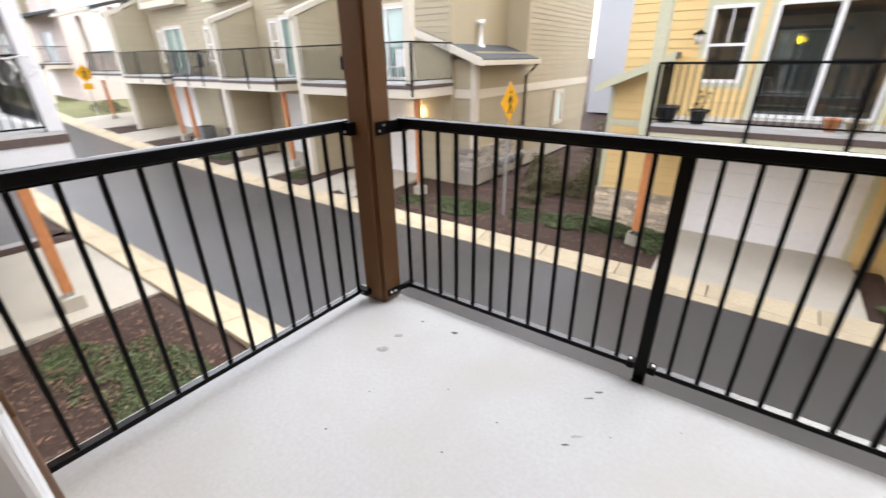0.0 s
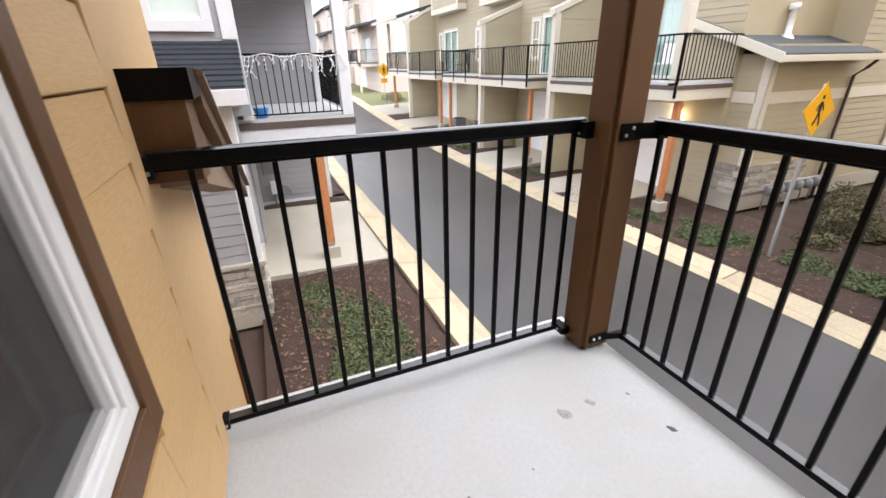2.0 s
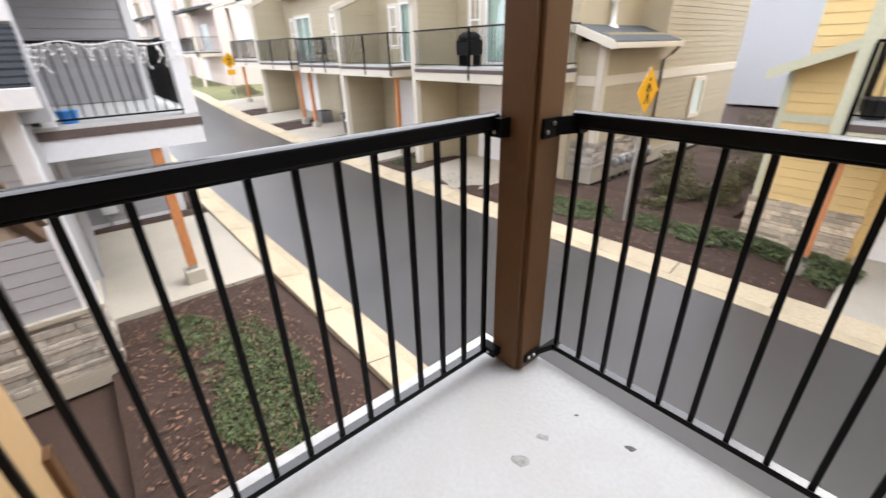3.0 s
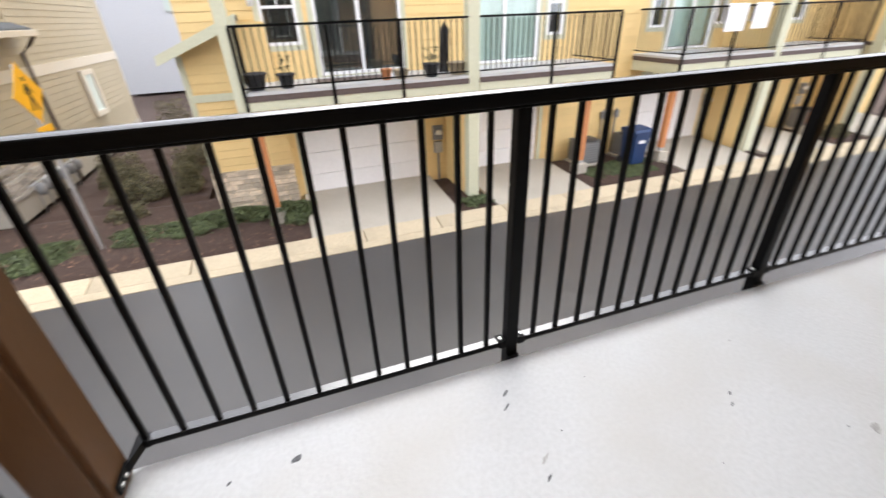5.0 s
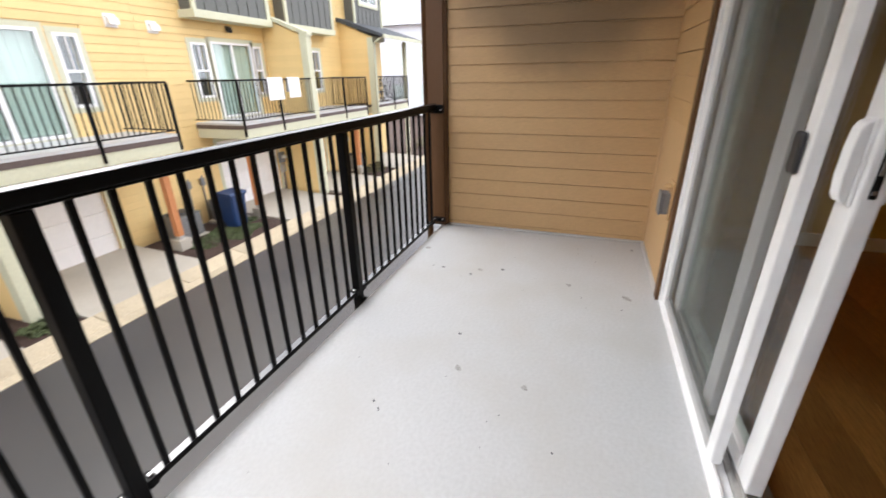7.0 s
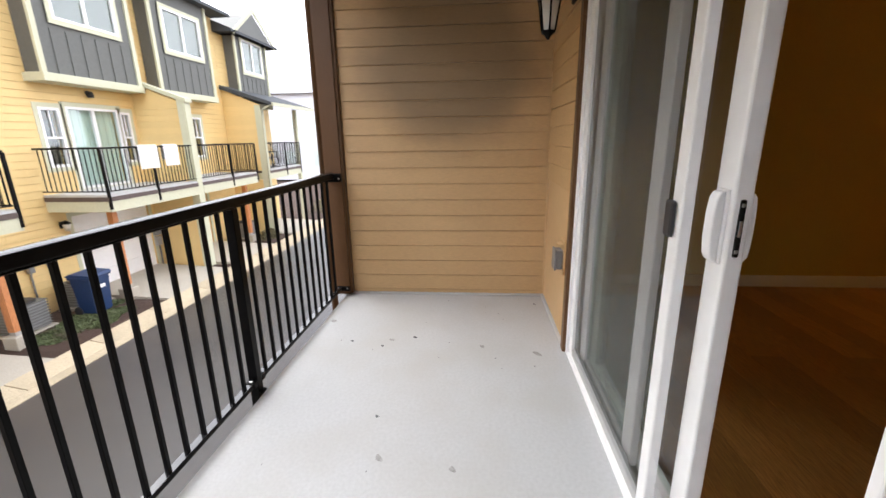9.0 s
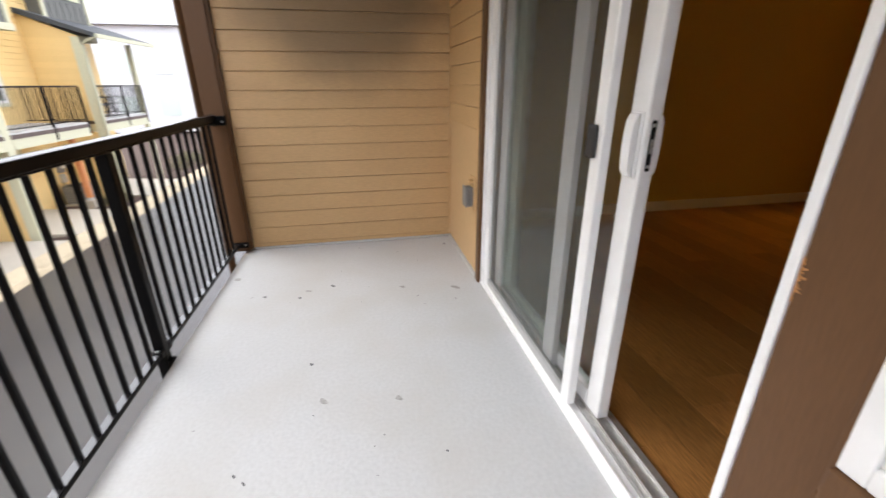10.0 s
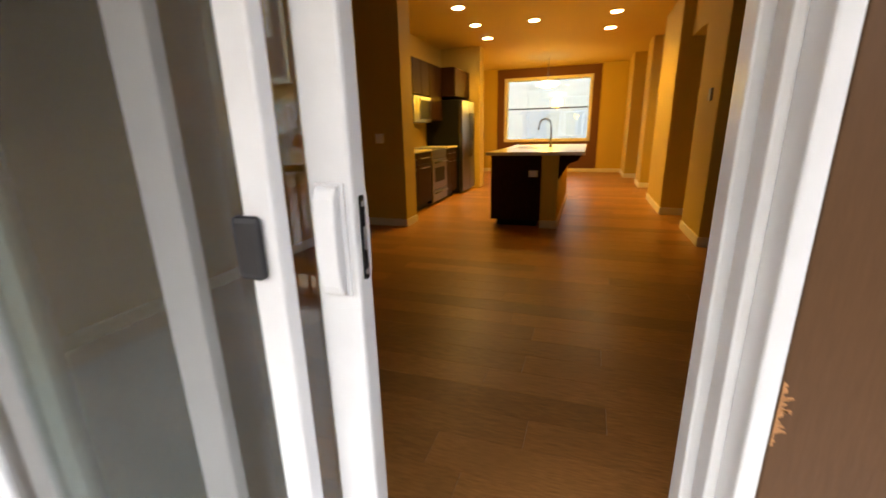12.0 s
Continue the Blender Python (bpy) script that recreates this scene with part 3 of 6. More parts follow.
box("lock_hook", (p0 - 0.006, LB + 0.021, 1.03), (p0 - 0.0035, LB + 0.028, 1.07), M_STEEL, lk, 0.001)
for z in (0.988, 1.104):
    box("screw", (p0 - 0.006, LB + 0.021, z), (p0 - 0.0035, LB + 0.029, z + 0.009), M_STEEL, lk, 0.001)

window = thing("window_1", (0.8, WY, 0.6), "white vinyl sliding window with insect screen", "window", kind="structure")
wx0, wx1, wz0, wz1 = WIN
frame_bars("window_frame", wx0, wx1, wz0, wz1, WY - 0.07, WY + 0.034, 0.042, M_WHITE, window)
frame_bars("sash_step", wx0 + 0.043, wx1 - 0.043, wz0 + 0.043, wz1 - 0.043, WY - 0.075, WY + 0.026, 0.014, M_WHITE, window, 0.003)
frame_bars("screen_frame", wx0 + 0.060, wx1 - 0.060, wz0 + 0.060, wz1 - 0.060, WY - 0.05, WY + 0.020, 0.020, M_GREYV, window, 0.003)
pane(wx0 + 0.080, wx1 - 0.080, wz0 + 0.080, wz1 - 0.080, WY - 0.03, window)
box("insect_screen", (wx0 + 0.080, WY + 0.006, wz0 + 0.080), (wx1 - 0.080, WY + 0.008, wz1 - 0.080), M_SCREEN2, window, label="grey insect screen mesh")
box("meeting_stile", (0.79, WY - 0.09, wz0 + 0.06), (0.83, WY - 0.066, wz1 - 0.06), M_WHITE, window, 0.003)

scratch = thing("scratch_mark", (1.352, WY + 0.009, 0.86), "orange bare wood scratch in the brown trim board", "scratch")
rnd = random.Random(4)
for i in range(16):
    zz = 0.865 + i * 0.0052
    ww = (0.003 + 0.010 * rnd.random()) * (1.2 if 3 < i < 12 else 0.6)
    tilt = rnd.uniform(-0.5, 0.5)
    prism("splinter", [(1.3555, zz), (1.3555 - ww, zz + 0.002 + ww * tilt), (1.3555 - ww * 0.9, zz + 0.004 + ww * tilt), (1.3555, zz + 0.0062)], "y", WY + 0.0082, WY + 0.0092, M_BARE, scratch)

outlet = thing("outdoor_outlet", (3.45, WY, 0.44), "grey weatherproof outlet cover on a tan mounting block", "outlet")
box("mounting_block", (3.37, WY + 0.008, 0.44), (3.50, WY + 0.022, 0.66), M_TAN_FLAT, outlet, 0.006)
box("box", (3.385, WY + 0.0225, 0.47), (3.475, WY + 0.06, 0.595), M_PLASTIC_GREY, outlet, 0.008)
box("cover", (3.38, WY + 0.0605, 0.465), (3.48, WY + 0.074, 0.60), M_PLASTIC_GREY, outlet, 0.006)
lathe("cable_plate", (3.43, WY + 0.028, 0.625), [(0.034, 0), (0.03, 0.012), (0.014, 0.018)], M_TAN_FLAT, outlet, 12)

lantern = thing("wall_lantern", (3.47, WY, 1.9), "dark bronze wall lantern with frosted glass", "wall lamp")
LX, LY = 3.47, WY + 0.16
box("back_plate", (LX - 0.05, WY + 0.013, 1.98), (LX + 0.05, WY + 0.035, 2.14), M_BLACK, lantern, 0.012)
tube("arm", [(LX, WY + 0.035, 2.07), (LX, WY + 0.09, 2.10), (LX, LY, 2.09), (LX, LY, 2.05)], 0.010, M_BLACK, lantern)
lathe("roof", (LX, LY, 2.0), [(0.075, 0), (0.07, 0.012), (0.03, 0.05), (0.008, 0.065)], M_BLACK, lantern, 6)
lathe("lamp_glass", (LX, LY, 1.845), [(0.036, 0), (0.060, 0.15)], M_LAMPGLASS, lantern, 6)
for k in range(6):
    a = k * math.pi / 3
    tube("cage_bar", [(LX + 0.038 * math.cos(a), LY + 0.038 * math.sin(a), 1.842), (LX + 0.063 * math.cos(a), LY + 0.063 * math.sin(a), 2.0)], 0.005, M_BLACK, lantern, 6)
lathe("base", (LX, LY, 1.80), [(0.006, 0), (0.02, 0.02), (0.040, 0.035), (0.042, 0.045)], M_BLACK, lantern, 6)

gutter = thing("downspout", (EX - 0.1, 0.26, 2.3), "brown rain downspout under the balcony eave", "downspout")
tube("pipe", [(EX + 0.06, 0.30, GZ), (EX + 0.06, 0.30, 2.34), (EX - 0.02, 0.30, 2.39), (EX - 0.32, 0.36, 2.42), (EX - 0.40, 0.38, 2.46), (EX - 0.40, 0.38, 2.63)], 0.030, M_BROWN, gutter, 8)

# dark little roof with a rake, beyond the short railing
eave = thing("side_roof", (-0.6, -1.4, 0.6), "brown boxed roof end with black flashing cap beside the balcony", "roof")
prism("roof_box", [(-0.20, 1.172), (-0.20, 0.95), (-0.36, 0.93), (-0.40, 1.172)], "y", WY, -1.36, M_BROWN, eave)
prism("end_panel", [(-0.361, 1.15), (-0.361, 0.90), (-1.60, 0.56), (-1.60, 0.585)], "y", WY, -1.375, M_TAUPE, eave)
prism("flashing_cap", [(-0.18, 1.252), (-0.18, 1.172), (-0.36, 1.172), (-0.36, 1.252)], "y", WY, -1.335, M_BLACK, eave)
prism("rake_board", [(-0.365, 1.225), (-1.68, 0.55), (-1.68, 0.49), (-0.365, 1.145)], "y", -1.374, -1.335, M_BROWN, eave)
prism("drip_board", [(-0.365, 1.247), (-1.72, 0.565), (-1.72, 0.551), (-0.365, 1.228)], "y", WY, -1.315, M_TAUPE, eave)

eave.location.z -= 0.018

# scuffs and drips on the deck
SPECK = random.Random(9)
MARKS = ((0.266, -0.304, 0.032), (0.481, 0.002, 0.017), (3.58, 0.08, 0.03), (3.285, -0.145, 0.014), (2.542, -0.488, 0.013), (3.358, -0.551, 0.018),
         (3.314, -0.404, 0.020), (3.231, -0.36, 0.012), (3.255, -0.995, 0.024), (3.18, -1.328, 0.030), (1.972, -0.288, 0.014), (1.937, -0.326, 0.013),
         (1.218, -0.277, 0.022), (1.20, -0.333, 0.017), (1.22, 0.0, 0.018), (1.197, -0.057, 0.017), (3.965, -1.407, 0.014), (0.282, -0.009, 0.009),
         (0.259, -0.175, 0.022), (2.277, -0.56, 0.020), (2.236, -0.868, 0.019))
marks = thing("deck_stains", (2, -0.5, 0), "dark scuffs and drip stains on the pale deck", "stain", kind="stuff")
MORE = tuple((SPECK.uniform(0.2, 4.2), SPECK.uniform(-1.3, 0.05), SPECK.choice((0.003, 0.004, 0.005, 0.006))) for _ in range(30))
for i, (x, y, r) in enumerate(MARKS + MORE):
    pts = []
    for k in range(12):
        a = 2 * math.pi * k / 12
        rr = r * (0.75 + 0.5 * noise.noise((x * 9 + math.cos(a), y * 9 + math.sin(a), i)))
        lean = 0.35 if 9 < i < 16 else 0.8
        u, v = rr * math.cos(a) * 1.25, rr * math.sin(a) * lean
        pts.append((x + u * 0.8 - v * 0.6, y + u * 0.6 + v * 0.8))
    prism("stain", pts, "z", 0.0002, 0.0009, M_MARK if r < 0.019 else M_MARK2, marks)

# ---- street ----
STREET_Z = GZ


def climb(x):
    """How far the street has risen above its level at the balcony."""
    d = max(0.0, -x - 8.0)
    return 0.0017 * d * d if d < 26 else 1.149 + 0.03 * (d - 26)


def strip(name, x0, x1, y0, y1, z0, z1, mat):
    """A long sheet that follows the slope of the street."""
    bm = bmesh.new()
    xs = sorted({x0, x1, *[x for x in range(-120, -7, 2) if x0 < x < x1]})
    rings = [[bm.verts.new((x, y, z + climb(max(x, -110)))) for y, z in ((y0, z0), (y1, z0), (y1, z1), (y0, z1))] for x in xs]
    for a, b in zip(rings, rings[1:]):
        for i in range(4):
            bm.faces.new((a[i], a[(i + 1) % 4], b[(i + 1) % 4], b[i]))
    bm.faces.new(rings[0])
    bm.faces.new(rings[-1])
    bmesh.ops.recalc_face_normals(bm, faces=bm.faces[:])
    return part(name, bm, mat)


ground = strip("ground", -400, 400, -400, 400, GZ - 0.5, GZ - 0.16, M_MULCH)
tagged(ground, "bare brown earth around the houses", "ground", kind="structure")
NK, FK = 1.28, 6.15      # faces of the near and far kerbs
road = strip("road", -120, 90, NK, FK, GZ - 0.2, GZ, M_ASPHALT)
tagged(road, "damp dark grey asphalt street", "road", kind="structure")


def kerb(name, y0, y1, label):
    t = thing(name, (0, y0, GZ), label, "kerb", kind="structure")
    edge = y1 if y1 > NK + 2 else y0
    inner = y0 if y1 > NK + 2 else y1
    me = {}
    x = -60.8
    i = 0
    while x < 45:
        w = 1.52
        if "k" not in me:
            ob = box("kerb_stone", (0.008, y0, -0.16), (w - 0.008, y1, 0.02), M_KERB, None, 0.012)
            bm = bmesh.new()
            bm.from_mesh(ob.data)
            for v in bm.verts:
                if v.co.z > 0 and abs(v.co.y - edge) < (y1 - y0) * 0.55:
                    v.co.z += 0.07
            bm.to_mesh(ob.data)
            bm.free()
            me["k"] = ob.data
        else:
            ob = new("kerb_stone", me["k"])
        ob.location = (x, 0, GZ + climb(x))
        ob.rotation_euler.y = (climb(x) - climb(x + w)) / w
        hang(ob, t)
        x += w
        i += 1
    return t


kerb("kerb_far", FK, FK + 0.42, "pale yellowish concrete kerb along the far side of the street")
kerb("kerb_near", NK - 0.42, NK, "pale concrete kerb along the near side of the street")


for name, y0, y1 in (("gutter_far", FK - 0.24, FK - 0.001), ("gutter_near", NK + 0.001, NK + 0.16)):
    tagged(strip(name, -60, 45, y0, y1, GZ - 0.1, GZ + 0.012, M_KERB), "pale concrete gutter strip at the foot of the kerb", "gutter", kind="structure")


def bed(name, x0, x1, y0, y1, label, rise=0.06, mat=None):
    """A planting bed of mulch with a slightly uneven surface."""
    bm = bmesh.new()
    nx, ny = max(2, int((x1 - x0) / 0.25)), max(2, int((y1 - y0) / 0.25))
    grid = [[bm.verts.new((x0 + (x1 - x0) * i / nx, y0 + (y1 - y0) * j / ny, GZ + climb(x0 + (x1 - x0) * i / nx) + rise * (0 < i < nx and 0 < j < ny) + 0.05 * noise.noise((i * 0.4 + x0, j * 0.4 + y0, 0)) - 0.01)) for j in range(ny + 1)] for i in range(nx + 1)]
    for i in range(nx):
        for j in range(ny):
            bm.faces.new((grid[i][j], grid[i + 1][j], grid[i + 1][j + 1], grid[i][j + 1]))
    ob = part(name, bm, mat or M_MULCH)
    return tagged(ob, label, "planting bed", kind="structure")


def slab(x0, x1, y0, y1, rise, label):
    """A concrete drive that climbs from the kerb, y0 end at the street when it is nearer to it."""
    lo, hi = (y0, y1) if y0 > 3 else (y1, y0)
    bm = bmesh.new()
    vs = []
    for y, z in ((lo, GZ + 0.03), (hi, GZ + 0.03 + rise)):
        for x in (x0, x1):
            vs.append(bm.verts.new((x, y, z + climb(x))))
            vs.append(bm.verts.new((x, y, z + climb(x) - 0.25)))
    bmesh.ops.convex_hull(bm, input=bm.verts[:])
    bmesh.ops.recalc_face_normals(bm, faces=bm.faces[:])
    ob = part("driveway", bm, M_CONC)
    return tagged(ob, label, "driveway", kind="structure")


YF0 = 7.3      # front of the far balconies
YW = 8.9       # main wall of the far houses


def foliage(name, at, size, n, leaf, mat, label, category="shrub", kind="stuff", seed=1, flat=False):
    """Many small leaves round a mound, uneven, with gaps."""
    rnd = random.Random(seed)
    bm = bmesh.new()
    for _ in range(n):
        while True:
            p = Vector((rnd.uniform(-1, 1), rnd.uniform(-1, 1), rnd.uniform(0, 1)))
            r = p.length
            lump = 0.75 + 0.45 * noise.noise((p.x * 2 + seed, p.y * 2, p.z * 2))
            if r < lump and (flat or r > lump * 0.45):
                break
        c = Vector((at[0] + p.x * size[0], at[1] + p.y * size[1], at[2] + p.z * size[2]))
        q = Euler((rnd.uniform(-1.1, 1.1), rnd.uniform(-1.1, 1.1), rnd.uniform(0, 6.28))).to_matrix()
        s = leaf * rnd.uniform(0.6, 1.3)
        vs = [bm.verts.new(c + q @ Vector(v)) for v in ((-s, 0, 0), (0, -s * 0.45, s * 0.12), (s, 0, 0), (0, s * 0.45, s * 0.12))]
        bm.faces.new(vs)
    ob = part(name, bm, mat)
    return tagged(ob, label, category, kind=kind)


def far_window(parent, x0, x1, z0, z1, y, trim, blind=True, grid=False, slider=False):
    """A window in a far facade that faces the street: frame, panes, blind behind."""
    w = thing_part("window", parent)
    frame_bars("frame", x0, x1, z0, z1, y - 0.03, y + 0.06, 0.06, M_WHITE, w, 0.0)
    frame_bars("casing", x0 - 0.10, x1 + 0.10, z0 - 0.10, z1 + 0.10, y - 0.022, y - 0.002, 0.0995, trim, w, 0.0)
    mid = (x0 + x1) / 2
    if slider:
        box("meeting_stile", (mid - 0.04, y - 0.02, z0 + 0.06), (mid + 0.04, y + 0.05, z1 - 0.06), M_WHITE, w)
    else:
        zm = (z0 + z1) / 2
        box("meeting_rail", (x0 + 0.06, y - 0.02, zm - 0.025), (x1 - 0.06, y + 0.05, zm + 0.025), M_WHITE, w)
        if grid:
            box("glazing_bar", (mid - 0.012, y - 0.01, zm + 0.025), (mid + 0.012, y + 0.02, z1 - 0.06), M_WHITE, w)
    ob = box("pane", (x0 + 0.06, y + 0.02, z0 + 0.06), (x1 - 0.06, y + 0.026, z1 - 0.06), M_GLASS, w)
    ob.visible_shadow = False
    rows = []
    if blind:
        x, i = x0 + 0.07, 0
        while x < x1 - 0.1:
            rows.append(((x, y + 0.10 + 0.012 * (i % 2), z0 + 0.07), (x + 0.088, y + 0.112 + 0.012 * (i % 2), z1 - 0.06)))
            x += 0.09
            i += 1
        boxes("blind", rows, M_BLIND, w)
    # dark sheet whose colour stands in for the unlit room behind
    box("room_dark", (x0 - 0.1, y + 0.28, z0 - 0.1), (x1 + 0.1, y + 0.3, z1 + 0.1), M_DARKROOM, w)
    return w


def thing_part(name, parent):
    ob = new(name)
    ob.location = (0, 0, 0)
    ob.empty_display_size = 0.1
    return hang(ob, parent)


def far_balcony(parent, x0, x1, y0, y1, z, trim, left=False, right=True, posts=(), floor_mat=None):
    """A balcony on a far house: deck, fascia boards and a thin black railing."""
    b = thing_part("balcony", parent)
    box("deck", (x0, y0, z - 0.02), (x1, y1, z + 0.03), floor_mat or M_DECK, b)
    box("dark_fascia", (x0 - 0.012, y0 - 0.02, z - 0.12), (x1 + 0.012, y1, z - 0.021), M_DFASCIA, b)
    box("fascia", (x0, y0 - 0.008, z - 0.36), (x1, y1, z - 0.121), trim, b)
    top = z + 1.07
    rail = box("top_rail", (x0, y0 - 0.005, top - 0.04), (x1, y0 + 0.035, top), M_BLACK, b)
    box("bottom_rail", (x0, y0, z + 0.09), (x1, y0 + 0.025, z + 0.115), M_BLACK, b)
    rows = []
    n = int((x1 - x0) / 0.115)
    for i in range(1, n):
        x = x0 + (x1 - x0) * i / n
        rows.append(((x - 0.008, y0 + 0.005, z + 0.115), (x + 0.008, y0 + 0.021, top - 0.04)))
    for side, on in ((x0, left), (x1 - 0.035, right)):
        if on:
            box("top_rail", (side, y0 + 0.036, top - 0.04), (side + 0.035, y1, top), M_BLACK, b)
            box("bottom_rail", (side + 0.005, y0 + 0.026, z + 0.09), (side + 0.03, y1, z + 0.115), M_BLACK, b)
            m = int((y1 - y0) / 0.115)
            for i in range(1, m):
                y = y0 + (y1 - y0) * i / m
                rows.append(((side + 0.01, y - 0.008, z + 0.115), (side + 0.026, y + 0.008, top - 0.04)))
            box("rail_post", (side - 0.01, y0 - 0.03, z - 0.30), (side + 0.04, y0 + 0.02, top - 0.041), M_BLACK, b)
    boxes("baluster", rows, M_BLACK, b)["kind"] = "stuff"
    for x in posts:
        box("rail_post", (x - 0.028, y0 - 0.03, z - 0.30), (x + 0.028, y0 + 0.02, top - 0.041), M_BLACK, b)
    return b


def garage_door(parent, x0, x1, y, z0, z1):
    g = thing_part("garage_door", parent)
    n = 4
    for i in range(n):
        a, b = z0 + (z1 - z0) * i / n, z0 + (z1 - z0) * (i + 1) / n
        box("door_panel", (x0, y, a + 0.004), (x1, y + 0.05, b - 0.004), M_GDOOR, g, 0.006)
    return g


def cedar_post(parent, x, y, z1, base=True):
    GZ = STREET_Z + climb(x)
    box("cedar_post", (x - 0.07, y - 0.07, GZ + 0.38), (x + 0.07, y + 0.07, z1), M_CEDAR, parent)
    if base:
        box("post_footing", (x - 0.15, y - 0.15, GZ - 0.1), (x + 0.15, y + 0.15, GZ + 0.30), M_CONC, parent, 0.015)
        box("post_shoe", (x - 0.06, y - 0.06, GZ + 0.30), (x + 0.06, y + 0.06, GZ + 0.38), M_GALV, parent)


def stones(parent, along, face, out, a0, a1, z0, z1, mat, seed):
    """Ledge stone courses, each stone a piece."""
    rnd = random.Random(seed)
    z = z0
    while z < z1 - 0.02:
        hgt = min(rnd.choice((0.06, 0.075, 0.095, 0.11)), z1 - z)
        u = a0
        while u < a1 - 0.02:
            w = min(rnd.uniform(0.16, 0.48), a1 - u)
            d = rnd.uniform(0.03, 0.065)
            lo, hi = sorted((face, face + out * d))
            if along == "x":
                box("stone", (u + 0.004, lo, z + 0.004), (u + w - 0.004, hi, z + hgt - 0.004), mat, parent, 0.006)
            else:
                box("stone", (lo, u + 0.004, z + 0.004), (hi, u + w - 0.004, z + hgt - 0.004), mat, parent, 0.006)
            u += w
        z += hgt


# ---- yellow townhouses across the street ----
DZ = 0.13
GT = -0.42     # top of the garage doors


def townhouse(x0, x1, trim, label, group):
    t = thing("townhouse", ((x0 + x1) / 2, YW, GZ), label, "house", group)
    return t


def yellow_unit(x0, x1, garage, slider, windows, bay, blind, label, roof_z=5.6):
    t = townhouse(x0, x1, M_YTRIM, label, "yellow townhouses")
    holes = [(garage[0], garage[1], GZ, GT), (slider[0], slider[1], DZ + 0.06, 2.15)] + [(*w, ) for w in windows]
    core = wall("wall", "x", YW, YW + 0.2, x0, x1, GZ, roof_z, M_YELLOW, holes, t)
    sk = [(h[0] - 0.1, h[1] + 0.1, h[2] - 0.1, h[3] + 0.1) for h in holes]
    if bay:
        sk.append((bay[0], bay[1], 2.72, 6))
    siding(t, "x", YW, -1, x0, x1, GZ + 0.1, roof_z, 0.165, M_YELLOW, sk, 0.022)
    box("side_wall", (x1 - 0.2, YW + 0.2, GZ), (x1, YW + 9, roof_z), M_YELLOW, t)
    box("side_wall", (x0, YW + 0.2, GZ), (x0 + 0.2, YW + 9, roof_z), M_YELLOW, t)
    garage_door(t, garage[0], garage[1], YW + 0.05, GZ + 0.05, GT)
    frame_bars("garage_trim", garage[0] - 0.1, garage[1] + 0.1, GZ - 0.02, GT + 0.1, YW - 0.025, YW - 0.001, 0.0995, M_YTRIM, t, 0.0)
    far_window(t, slider[0], slider[1], DZ + 0.06, 2.15, YW, M_YTRIM, blind, False, True)
    for w in windows:
        far_window(t, w[0], w[1], w[2], w[3], YW, M_YTRIM, False, True)
    if bay:
        bz = thing_part("bay", t)
        box("bay_panel", (bay[0], YW - 0.45, 2.80), (bay[1], YW, roof_z), M_DGREY, bz)
        box("bay_sill", (bay[0] - 0.08, YW - 0.53, 2.62), (bay[1] + 0.08, YW, 2.80), M_YTRIM, bz, 0.01)
        n = 7
        for i in range(n + 1):
            x = bay[0] + (bay[1] - bay[0]) * i / n
            box("batten", (x - 0.025, YW - 0.47, 2.80), (x + 0.025, YW - 0.45, 3.75), M_DGREY, bz)
        for x in (bay[0], bay[1]):
            box("corner_board", (x - 0.06, YW - 0.49, 2.80), (x + 0.06, YW - 0.43, roof_z), M_YTRIM, bz)
        far_window(t, bay[0] + 0.45, bay[1] - 0.45, 3.95, 5.15, YW - 0.48, M_YTRIM, True, False, True)
    prism("roof", [(YW - 0.75, roof_z - 0.1), (YW - 0.75, roof_z), (YW + 4.5, roof_z + 2.2), (YW + 9.3, roof_z), (YW + 9.3, roof_z - 0.1)], "x", x0 - 0.02, x1 + 0.02, M_SHINGLE, t)
    return t


def column(parent, x, y, z0, z1, mat, w=0.2, name="column"):
    return box(name, (x - w / 2, y, z0), (x + w / 2, y + w, z1), mat, parent, 0.008)


A = yellow_unit(-1.05, 4.3, (0.7, 3.5), (1.40, 3.20), [(0.40, 1.10, 0.80, 2.15)], None, False, "yellow townhouse with dark sliding door and potted plants", 5.6)
B = yellow_unit(4.3, 8.5, (4.62, 6.75), (4.75, 6.55), [(6.78, 7.22, 0.72, 2.1)], None, True, "yellow townhouse with teal blinds behind its balcony door", 5.6)
C = yellow_unit(8.5, 12.7, (10.0, 12.4), (10.5, 12.0), [(9.85, 10.35, 0.75, 2.1), (12.05, 12.4, 0.75, 2.1)], (9.8, 12.45), True, "yellow townhouse with grey boarded bay window", 5.75)
D = yellow_unit(12.7, 17.0, (13.1, 15.2), (13.0, 14.8), [(15.0, 15.5, 0.75, 2.1)], (13.3, 15.9), True, "yellow townhouse with grey bay under a low eave", 5.75)
E5 = yellow_unit(17.0, 20.6, (17.4, 19.8), (17.3, 18.7), [], (17.6, 20.0), True, "yellow end townhouse with a gabled bay", 5.3)
far_balcony(A, -0.08, 4.1, YF0, YW, DZ, M_YTRIM, True, False, (1.45, 2.75))
far_balcony(B, 4.35, 7.62, YF0, YW, DZ, M_YTRIM, False, True, (6.0,))
far_balcony(C, 9.5, 12.55, YF0, YW, DZ, M_YTRIM, True, False, (11.0,))
far_balcony(D, 12.8, 16.0, YF0, YW, DZ, M_YTRIM, False, True, (14.4,))
far_balcony(E5, 17.2, 20.2, YF0 + 0.1, YW, DZ, M_YTRIM, False, True, (18.7,))
column(A, -0.14, YF0, DZ - 0.36, 5.3, M_YTRIM)
column(B, 4.22, YF0, GZ, 5.3, M_YTRIM, 0.24)
column(C, 12.68, YF0, GZ, 2.45, M_YTRIM, 0.24)
